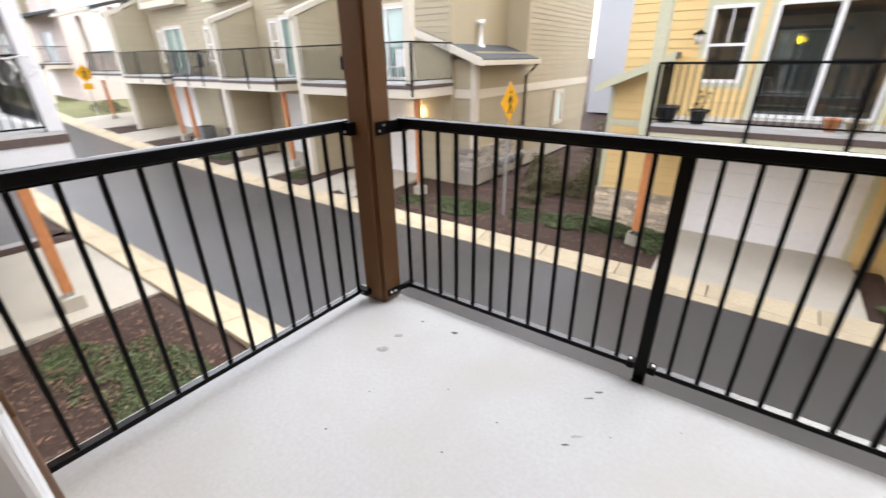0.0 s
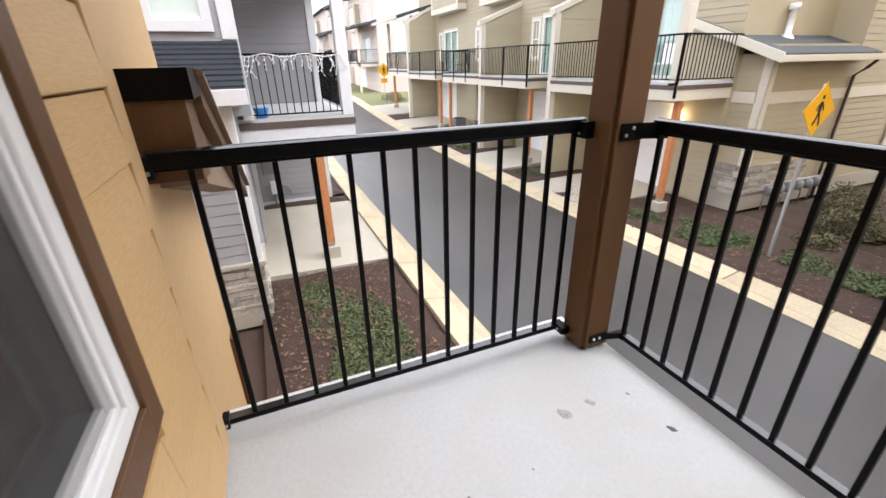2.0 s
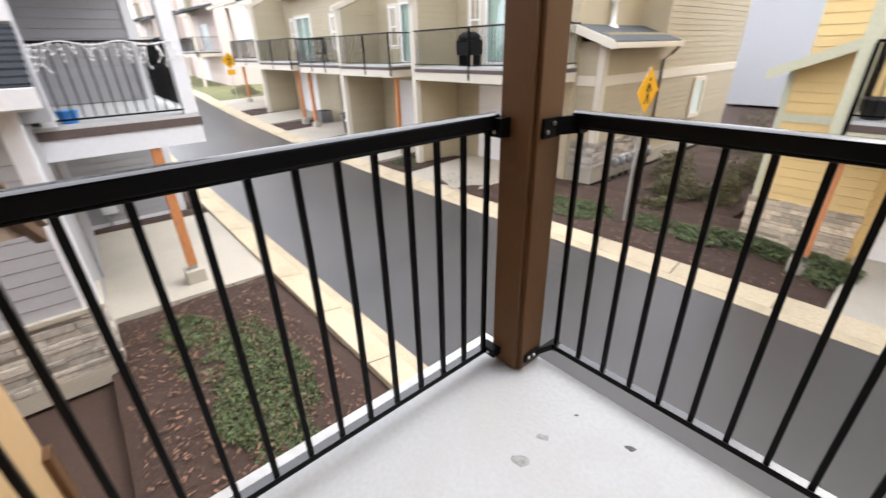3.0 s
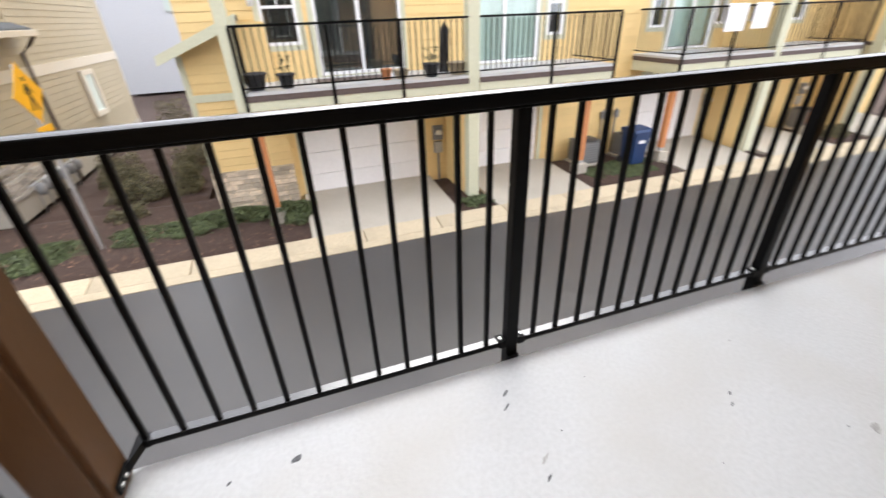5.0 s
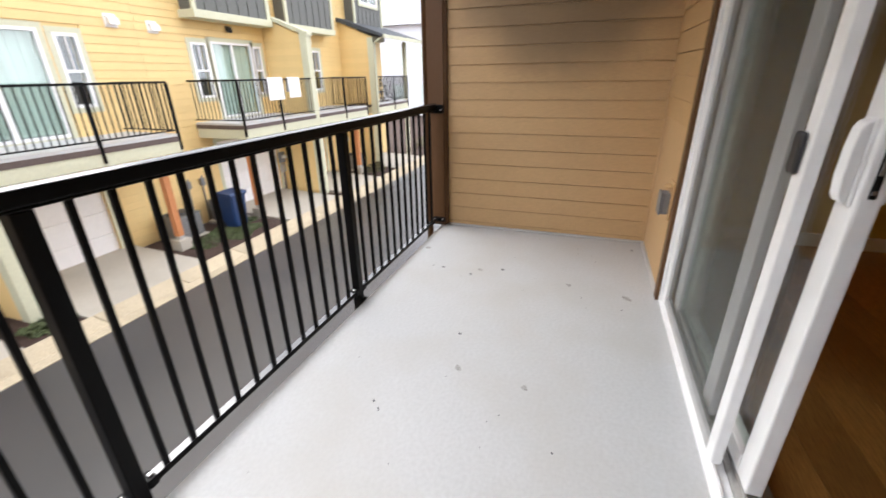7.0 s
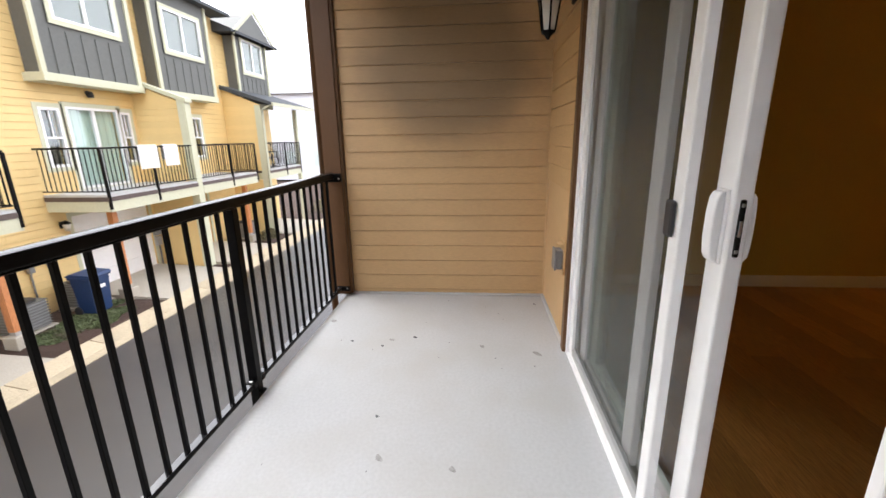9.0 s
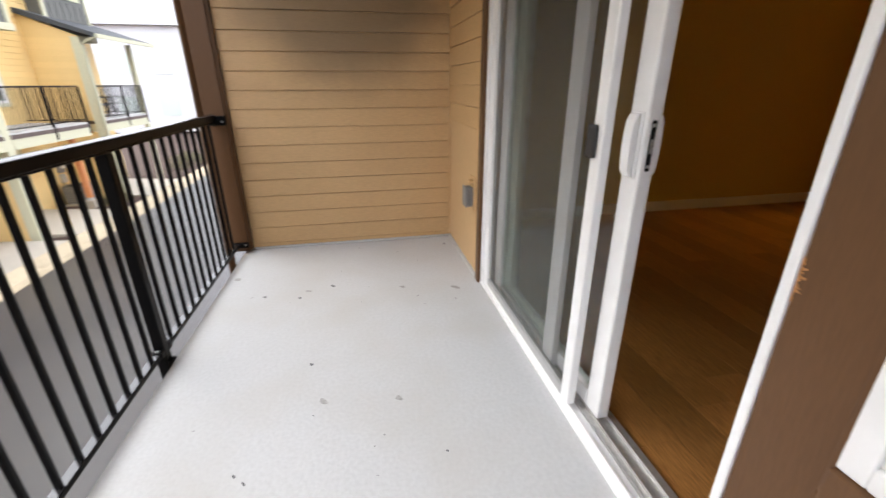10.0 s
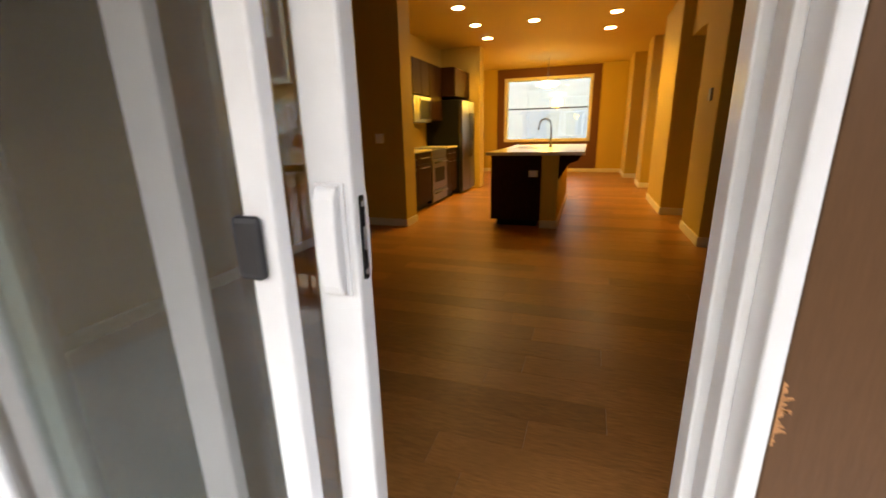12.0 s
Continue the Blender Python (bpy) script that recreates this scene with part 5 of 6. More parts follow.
box("top_rail", (-10.5, 0.20, GDZ + 1.04), (GX - 0.15, 0.24, GDZ + 1.08), M_BLACK, gb)
box("white_column", (GX - 0.20, 0.10, GDZ + 0.03), (GX, 0.30, 2.9), M_GTRIM, g, 0.01)
box("end_wall", (-10.75, -1.9, -0.05), (-10.55, 0.1, 2.9), M_GREY, g)
# unseen soffit, added above the view to shade the balcony's back wall
box("porch_soffit", (-11.2, -1.9, 2.9), (-6.95, 0.5, 3.05), M_GTRIM, g)
siding(g, "y", -10.55, 1, -1.9, 0.1, 0.4, 2.9, 0.165, M_GREY, [], 0.022)
box("corner_board", (-10.56, 0.1, 0.4), (-10.5, 0.27, 2.9), M_GTRIM, g)
box("balcony_roof", (-14, -9, 5.4), (-5.9, 0.6, 5.6), M_GTRIM, g)
cedar_post(g, GX - 0.1, -0.42, GDZ - 0.42)
box("garage_wall", (-14, -1.75, GZ), (-8.21, -1.70, 0.0), M_GREY, g)
siding(g, "x", -1.70, 1, -11.6, -8.21, GZ + 0.1, -0.1, 0.165, M_GREY, [], 0.022)
box("garage_return", (-11.8, -1.7, GZ), (-11.6, 0.3, 0.0), M_GREY, g)
siding(g, "y", -11.6, 1, -1.7, 0.2, GZ + 0.1, 0.0, 0.165, M_GREY, [], 0.022)
box("utility_box", (-11.59, -1.40, GZ + 0.35), (-11.45, -1.10, GZ + 0.72), M_GTRIM, g, 0.01)
box("utility_box", (-11.59, -1.52, GZ + 0.95), (-11.47, -1.26, GZ + 1.30), M_PLASTIC_GREY, g, 0.01)
tube("conduit", [(-11.53, -1.3, GZ + 0.35), (-11.53, -1.3, GZ)], 0.025, M_GALV, g, 6)
tube("conduit", [(-11.53, -1.12, GZ + 0.6), (-11.53, -0.9, GZ + 0.55), (-11.53, -0.85, GZ + 0.3)], 0.02, M_GALV, g, 6)
box("base_board", (-11.595, -1.7, GZ), (-11.56, 0.3, GZ + 0.12), M_GTRIM, g)
box("corner_board", (-11.595, 0.16, GZ + 0.12), (-11.55, 0.31, 0.0), M_GTRIM, g)
g.location.y += 0.17
bed("planting_bed", -11.58, -10.9, -1.7, NK - 0.42, "narrow mulch strip at the foot of grey siding")
slab(-10.9, -6.55, -1.68, NK - 0.42, 0.06, "pale concrete drive beside the grey house")
bed("planting_bed", -6.55, -0.7, -1.7, NK - 0.42, "mulch bed with low green groundcover below the balcony")
bed("planting_bed", -40, -11.8, -1.7, NK - 0.42, "mulch and grass verge further along")
bed("planting_bed", -0.7, 45, -1.45, NK - 0.42, "mulch strip under the balcony")
foliage("groundcover", (-3.7, -0.35, GZ + 0.05), (1.9, 0.8, 0.09), 13000, 0.026, M_LEAF, "low green creeping groundcover in mulch", "groundcover", seed=2, flat=True)
foliage("groundcover", (-5.4, -0.75, GZ + 0.04), (0.8, 0.5, 0.08), 3000, 0.026, M_LEAF, "thin green groundcover by the post footing", "groundcover", seed=5, flat=True)
nbh = thing("townhouse", (-3, 34, GZ), "pale blue house at the end of the passage", "house")
box("wall", (-9, 32, GZ), (3.5, 42, 6), material("pale_blue_siding", (0.62, 0.64, 0.67), 0.7, grain=0.05, scale=10), nbh)
for x in (-5.5, -3.2, -0.8):
    for z in (-1.4, 2.0):
        box("window", (x, 31.94, z), (x + 1.3, 32, z + 1.5), M_BLIND, nbh)
prism("roof", [(31.4, 6), (37, 9), (42.6, 6)], "x", -9.4, 3.9, M_SHINGLE, nbh)
# walls and roofs in pale colours that stand in for haze at the street end
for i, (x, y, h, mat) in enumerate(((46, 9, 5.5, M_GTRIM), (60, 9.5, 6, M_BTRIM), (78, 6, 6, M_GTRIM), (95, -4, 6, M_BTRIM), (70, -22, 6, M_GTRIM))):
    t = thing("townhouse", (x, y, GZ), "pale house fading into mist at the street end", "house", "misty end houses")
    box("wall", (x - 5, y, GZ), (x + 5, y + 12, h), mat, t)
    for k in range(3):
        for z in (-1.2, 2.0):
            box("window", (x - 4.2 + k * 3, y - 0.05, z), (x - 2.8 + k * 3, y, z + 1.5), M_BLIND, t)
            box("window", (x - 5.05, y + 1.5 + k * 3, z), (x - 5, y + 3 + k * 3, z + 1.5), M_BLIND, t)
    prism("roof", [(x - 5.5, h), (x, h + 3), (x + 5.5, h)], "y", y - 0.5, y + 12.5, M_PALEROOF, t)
w = thing_part("window", B1)
frame_xs = (-5.412, -5.36)
box("casing", (frame_xs[0], 16.0, -1.3), (frame_xs[1], 16.16, 0.1), M_BTRIM, w)
box("casing", (frame_xs[0], 16.84, -1.3), (frame_xs[1], 17.0, 0.1), M_BTRIM, w)
box("casing", (frame_xs[0], 16.161, -1.3), (frame_xs[1], 16.839, -1.15), M_BTRIM, w)
box("casing", (frame_xs[0], 16.161, -0.05), (frame_xs[1], 16.839, 0.1), M_BTRIM, w)
box("pane", (frame_xs[0], 16.161, -1.149), (frame_xs[0] + 0.01, 16.839, -0.051), M_BLIND, w)

# ---- loose things along the street ----


def pot(x, y, z, r, h, mat, label, plant=0, seed=1):
    t = thing("flower_pot", (x, y, z), label, "flower pot", "pots on the balcony")
    lathe("pot", (x, y, z), [(r * 0.7, 0), (r, h * 0.85), (r * 1.1, h * 0.86), (r * 1.1, h), (r * 0.95, h), (r * 0.9, h * 0.9)], mat, t, 16)
    if plant:
        rr = random.Random(seed)
        for k in range(plant):
            a = rr.uniform(0, 6.28)
            d = rr.uniform(0.03, 0.12)
            tube("stem", [(x, y, z + h * 0.9), (x + d * math.cos(a) * 0.5, y + d * math.sin(a) * 0.5, z + h + 0.1), (x + d * math.cos(a), y + d * math.sin(a), z + h + rr.uniform(0.12, 0.28))], 0.006, M_SHRUB, t, 5)
        bm = bmesh.new()
        for k in range(plant * 6):
            c = Vector((x + rr.uniform(-0.13, 0.13), y + rr.uniform(-0.13, 0.13), z + h + rr.uniform(0.06, 0.3)))
            q = Euler((rr.uniform(-1, 1), rr.uniform(-1, 1), rr.uniform(0, 6))).to_matrix()
            bm.faces.new([bm.verts.new(c + q @ Vector(v)) for v in ((-0.04, 0, 0), (0, -0.018, 0.006), (0.04, 0, 0), (0, 0.018, 0.006))])
        part("leaves", bm, M_SHRUB, t)["kind"] = "stuff"
    return t


pz = DZ + 0.03
pot(0.14, 7.62, pz, 0.19, 0.29, M_PLASTIC_DK, "wide black plastic plant pot on a balcony")
pot(0.66, 7.62, pz, 0.15, 0.25, M_PLASTIC_DK, "black plant pot with a small dry plant", 4, 2)
pot(2.52, 7.66, pz, 0.11, 0.20, M_CEDAR, "small brown clay pot on a balcony")
pot(2.82, 7.66, pz, 0.15, 0.17, M_KERB, "pale woven basket pot on a balcony")
pot(3.42, 7.60, pz, 0.16, 0.25, M_PLASTIC_DK, "black plant pot with thin twigs", 6, 4)
pot(3.98, 7.62, pz, 0.18, 0.24, M_KERB, "pale ribbed planter beside a balcony column")
rug = box("rug", (1.2, 7.9, pz), (2.6, 8.5, pz + 0.012), M_DFASCIA, None, 0.004)
tagged(rug, "dark reddish mat before a balcony door", "rug")
fold = thing("folded_chair", (3.9, 8.2, pz), "dark folded chair leaning on the balcony wall", "chair")
prism("seat", [(3.78, pz), (3.98, pz), (4.02, pz + 0.8), (3.92, pz + 0.95), (3.84, pz + 0.8)], "y", 8.15, 8.22, M_PLASTIC_DK, fold)
tube("leg", [(3.80, 8.13, pz), (3.95, 8.13, pz + 0.9)], 0.012, M_BLACK, fold, 6)
tube("leg", [(3.98, 8.13, pz), (3.88, 8.13, pz + 0.9)], 0.012, M_BLACK, fold, 6)


def bin_(x, y, z, w, h, mat, label):
    t = thing("wheelie_bin", (x, y, z), label, "waste bin")
    bm = bmesh.new()
    lo = add_box(bm, (x - w * 0.42, y - w * 0.42, z + 0.04), (x + w * 0.42, y + w * 0.42, z + h * 0.9))
    for v in bm.verts:
        if v.co.z > z + h * 0.5:
            v.co.x = x + (v.co.x - x) * 1.22
            v.co.y = y + (v.co.y - y) * 1.22
    bmesh.ops.bevel(bm, geom=bm.edges[:], offset=0.03, segments=2, affect="EDGES")
    part("body", bm, mat, t)
    box("rim", (x - w * 0.55, y - w * 0.55, z + h * 0.87), (x + w * 0.55, y + w * 0.55, z + h * 0.92), mat, t, 0.012)
    prism("lid", [(y - w * 0.58, z + h * 0.922), (y - w * 0.5, z + h * 0.97), (y + w * 0.4, z + h), (y + w * 0.58, z + h * 0.95), (y + w * 0.58, z + h * 0.922)], "x", x - w * 0.56, x + w * 0.56, mat, t)
    box("label_plate", (x - 0.09, y - w * 0.52, z + h * 0.62), (x + 0.09, y - w * 0.50, z + h * 0.70), M_WHITE, t, 0.002)
    for s in (-1, 1):
        tube("wheel", [(x + s * w * 0.40 - 0.025, y + w * 0.45, z + 0.10), (x + s * w * 0.40 + 0.025, y + w * 0.45, z + 0.10)], 0.10, M_PLASTIC_DK, t, 14)
    return t


bin_(9.0, 7.72, GZ + 0.05, 0.50, 0.98, M_PLASTIC_BLUE, "dark blue wheeled recycling bin by the drive")
bin_(-17.0, 8.6, GZ + climb(-17) + 0.08, 0.6, 1.0, M_PLASTIC_DK, "dark wheeled bin beside a beige house")


def ac_unit(x, y, z, label):
    t = thing("cooling_unit", (x, y, z), label, "air conditioner", "outdoor cooling units")
    w, h = 0.32, 0.62
    box("base_pad", (x - w - 0.06, y - w - 0.06, z - 0.1), (x + w + 0.06, y + w + 0.06, z + 0.05), M_CONC, t, 0.01)
    box("body", (x - w, y - w, z + 0.05), (x + w, y + w, z + h), M_PLASTIC_GREY, t, 0.05)
    for k in range(9):
        zz = z + 0.11 + k * 0.062
        box("louvre", (x - w - 0.008, y - w - 0.008, zz), (x + w + 0.008, y + w + 0.008, zz + 0.02), M_DGREY, t)
    lathe("fan_guard", (x, y, z + h), [(w * 0.95, 0), (w * 0.9, 0.03), (0.08, 0.05)], M_PLASTIC_DK, t, 20)
    return t


ac_unit(7.95, 8.35, GZ + 0.05, "grey boxy outdoor cooling unit against a yellow wall")
ac_unit(9.40, 8.35, GZ + 0.05, "grey boxy outdoor cooling unit behind a blue bin")
ac_unit(-20.6, 9.0, GZ + climb(-20.6) + 0.05, "dark outdoor cooling unit by a beige house")
ac_unit(16.4, 8.35, GZ + 0.05, "grey cooling unit beyond the last drive")


def meter(x, y, z, label):
    t = thing("utility_meter", (x, y, z), label, "utility meter", "wall meters")
    box("box", (x - 0.12, y - 0.12, z), (x + 0.12, y, z + 0.34), M_PLASTIC_GREY, t, 0.015)
    lathe("dial", (x, y - 0.15, z + 0.15), [(0.08, 0), (0.085, 0.03), (0.06, 0.10)], M_LAMPGLASS, t, 14)
    box("lower_box", (x - 0.10, y - 0.10, z - 0.32), (x + 0.10, y, z - 0.05), M_GALV, t, 0.01)
    tube("conduit", [(x, y - 0.05, z - 0.32), (x, y - 0.05, GZ)], 0.025, M_PLASTIC_GREY, t, 8)
    return t


for x in (3.9, 12.5, 16.6):
    meter(x, YW - 0.02, -1.45, "grey electric meter on a yellow wall beside a garage")
for x in (8.15, 8.75, 9.2):
    t = thing("gas_pipe", (x, YW, GZ), "thin grey service pipe up a yellow wall", "pipe", "service pipes")
    tube("pipe", [(x, YW - 0.06, GZ), (x, YW - 0.06, -1.5), (x + 0.06, YW - 0.06, -1.4), (x + 0.06, YW - 0.03, -1.2)], 0.02, M_PLASTIC_GREY, t, 8)
    box("regulator", (x - 0.06, YW - 0.14, -1.45), (x + 0.06, YW - 0.03, -1.25), M_PLASTIC_GREY, t, 0.02)


def small_lamp(x, y, z, label, mat=None):
    t = thing("wall_lantern", (x, y, z), label, "wall lamp", "street lanterns")
    box("plate", (x - 0.05, y - 0.03, z), (x + 0.05, y, z + 0.16), M_BLACK, t, 0.008)
    lathe("lamp_glass", (x, y - 0.14, z - 0.06), [(0.05, 0), (0.085, 0.17)], mat or M_LAMPGLASS, t, 6)
    lathe("hood", (x, y - 0.14, z + 0.11), [(0.12, 0), (0.03, 0.07)], M_BLACK, t, 6)
    tube("arm", [(x, y - 0.03, z + 0.10), (x, y - 0.14, z + 0.19)], 0.012, M_BLACK, t, 6)


small_lamp(7.1, YW - 0.02, -0.75, "black lantern beside a yellow garage")
small_lamp(9.72, YW - 0.02, -0.65, "black lantern beside a garage door")
small_lamp(0.30, YW - 0.18, 1.55, "black lantern on a balcony wall")
small_lamp(12.9, YW - 0.02, -0.55, "lit lantern under a far balcony", M_PORCH)
for x, z in ((7.98, 2.40), (8.92, 2.35)):
    t = thing("wall_vent", (x, YW, z), "white hooded exhaust vent on yellow siding", "vent", "wall vents")
    box("flange", (x - 0.13, YW - 0.03, z - 0.13), (x + 0.13, YW - 0.014, z + 0.13), M_WHITE, t, 0.005)
    prism("hood", [(YW - 0.03, z - 0.08), (YW - 0.16, z - 0.08), (YW - 0.14, z + 0.04), (YW - 0.03, z + 0.10)], "x", x - 0.10, x + 0.10, M_WHITE, t)
for x, z in ((11.2, 2.48), (14.4, 2.45)):
    t = thing("flood_lamp", (x, YW, z), "small dark lamp over a balcony door", "wall lamp", "balcony flood lamps")
    lathe("shade", (x, YW - 0.10, z - 0.08), [(0.07, 0), (0.08, 0.05), (0.05, 0.14)], M_PLASTIC_DK, t, 10)
    box("plate", (x - 0.05, YW - 0.05, z - 0.02), (x + 0.05, YW - 0.014, z + 0.08), M_PLASTIC_DK, t, 0.004)


def towel(x, y, top, w, h, label):
    bm = bmesh.new()
    n = 10
    rings = []
    for i in range(n + 1):
        u = x + w * i / n
        wob = 0.012 * math.sin(i * 1.3)
        rings.append([bm.verts.new((u, y + dy + wob * (1 if dz < 0 else 0), top + dz)) for dy, dz in ((-0.03, -h), (-0.032, -h / 2), (-0.028, 0.0), (0.0, 0.018), (0.05, 0.0), (0.055, -h * 0.7))])
    for a, b in zip(rings, rings[1:]):
        for k in range(5):
            bm.faces.new((a[k], a[k + 1], b[k + 1], b[k]))
    ob = part("towel", bm, M_WHITE)
    sol = ob.modifiers.new("thick", "SOLIDIFY")
    sol.thickness = 0.008
    return tagged(ob, label, "towel", "towels on the railing")


towel(10.55, YF0 - 0.005, DZ + 1.075, 0.62, 0.55, "white towel hung over a balcony railing")
towel(11.40, YF0 - 0.005, DZ + 1.075, 0.52, 0.52, "white towel hung over a balcony railing")
t = thing("closed_parasol", (12.95, 7.6, pz), "dark folded parasol leaning on a balcony", "parasol")
lathe("cover", (12.98, 7.62, pz), [(0.10, 0.0), (0.17, 0.25), (0.10, 0.75), (0.03, 1.15)], M_PLASTIC_DK, t, 12)
t = thing("grill", (-9.2, 8.6, BDS[0] + 0.03), "black covered grill on a beige balcony", "grill")
box("body", (-9.6, 8.4, BDS[0] + 0.35), (-8.9, 8.9, BDS[0] + 0.75), M_APPL, t, 0.04)
lathe("lid", (-9.25, 8.65, BDS[0] + 0.75), [(0.36, 0), (0.34, 0.12), (0.2, 0.22)], M_APPL, t, 14)
for x in (-9.55, -8.95):
    box("leg", (x, 8.5, BDS[0] + 0.03), (x + 0.04, 8.8, BDS[0] + 0.35), M_BLACK, t)
t = thing("patio_chair", (-7.2, 8.4, BDS[0] + 0.03), "white plastic chair on a beige balcony", "chair")
box("seat", (-7.45, 8.2, BDS[0] + 0.42), (-6.95, 8.65, BDS[0] + 0.46), M_WHITE, t, 0.015)
box("backrest", (-7.45, 8.62, BDS[0] + 0.46), (-6.95, 8.67, BDS[0] + 0.9), M_WHITE, t, 0.015)
for x, y in ((-7.43, 8.22), (-6.99, 8.22), (-7.43, 8.62), (-6.99, 8.62)):
    box("leg", (x, y, BDS[0] + 0.03), (x + 0.03, y + 0.03, BDS[0] + 0.42), M_WHITE, t)


def stacking_chair(x, y, z, mat, label):
    """A garden chair with arms, facing the street."""
    t = thing("garden_chair", (x, y, z), label, "chair", "garden chairs on the far porch")
    box("seat", (x - 0.24, y - 0.22, z + 0.40), (x + 0.24, y + 0.22, z + 0.44), mat, t, 0.012)
    prism("backrest", [(y + 0.20, z + 0.44), (y + 0.30, z + 0.92), (y + 0.335, z + 0.92), (y + 0.235, z + 0.44)], "x", x - 0.23, x + 0.23, mat, t)
    for sx in (-1, 1):
        tube("arm", [(x + sx * 0.25, y - 0.20, z + 0.44), (x + sx * 0.26, y - 0.20, z + 0.64), (x + sx * 0.26, y + 0.24, z + 0.66)], 0.018, mat, t, 6)
        tube("leg", [(x + sx * 0.22, y - 0.20, z + 0.40), (x + sx * 0.25, y - 0.24, z)], 0.018, mat, t, 6)
        tube("leg", [(x + sx * 0.22, y + 0.20, z + 0.40), (x + sx * 0.25, y + 0.28, z)], 0.018, mat, t, 6)
    return t


stacking_chair(17.75, 7.9, pz, M_PLASTIC_GREY, "grey garden chair on a roofed far porch")
stacking_chair(18.5, 8.0, pz, M_PLASTIC_DK, "dark garden chair beside a grey one")
stacking_chair(19.3, 7.85, pz, M_GALV, "pale metal garden chair at a porch railing")
t = thing("patio_chair", (-19.0, 8.4, BDS[2] + 0.03), "dark chair on a far beige balcony", "chair")
box("seat", (-19.3, 8.3, BDS[2] + 0.42), (-18.8, 8.75, BDS[2] + 0.47), M_PLASTIC_DK, t, 0.015)
box("backrest", (-19.3, 8.72, BDS[2] + 0.47), (-18.8, 8.77, BDS[2] + 0.95), M_PLASTIC_DK, t, 0.015)
for x, y in ((-19.28, 8.32), (-18.84, 8.32), (-19.28, 8.7), (-18.84, 8.7)):
    box("leg", (x, y, BDS[2] + 0.03), (x + 0.03, y + 0.03, BDS[2] + 0.42), M_PLASTIC_DK, t)
t = thing("plastic_tub", (-7.4, -1.45, GDZ + 0.03), "bright blue plastic tub on a grey balcony", "tub")
lathe("tub", (-7.3, -1.30, GDZ + 0.03), [(0.10, 0), (0.13, 0.16), (0.14, 0.17), (0.12, 0.175)], material("bright_blue_plastic", (0.05, 0.28, 0.75), 0.4), t, 14)
t.location.y += 0.17
t = thing("flower_pot", (-7.3, -1.6, GDZ + 0.03), "grey pot with a small dry plant", "flower pot")
lathe("pot", (-7.3, -1.60, GDZ + 0.03), [(0.10, 0), (0.13, 0.2), (0.12, 0.2)], M_PLASTIC_GREY, t, 14)
t.location.y += 0.17

# icicle string lights on the grey balcony
t = thing("string_lights", (GX, -0.8, GDZ + 1.05), "white unlit icicle string lights along a railing", "string lights")
rr = random.Random(12)
pts = [(GX + 0.02, -1.75 + 1.95 * i / 24, GDZ + 1.07 - 0.05 * math.sin(i * math.pi / 8) ** 2) for i in range(25)]
tube("cable", pts, 0.008, M_WHITE, t, 6)
for i in range(26):
    y = -1.72 + 1.88 * i / 25
    n = rr.randint(1, 4)
    z = GDZ + 1.05
    q = (GX + 0.025, y, z)
    for k in range(n):
        q2 = (GX + 0.025 + rr.uniform(-0.01, 0.02), q[1] + rr.uniform(-0.05, 0.05), q[2] - rr.uniform(0.05, 0.09))
        tube("icicle", [q, q2], 0.006, M_WHITE, t, 5)
        tube("bulb", [q2, (q2[0], q2[1] + rr.uniform(-0.04, 0.04), q2[2] - 0.03)], 0.010, M_WHITE, t, 5)
        q = q2

t.location.y += 0.17

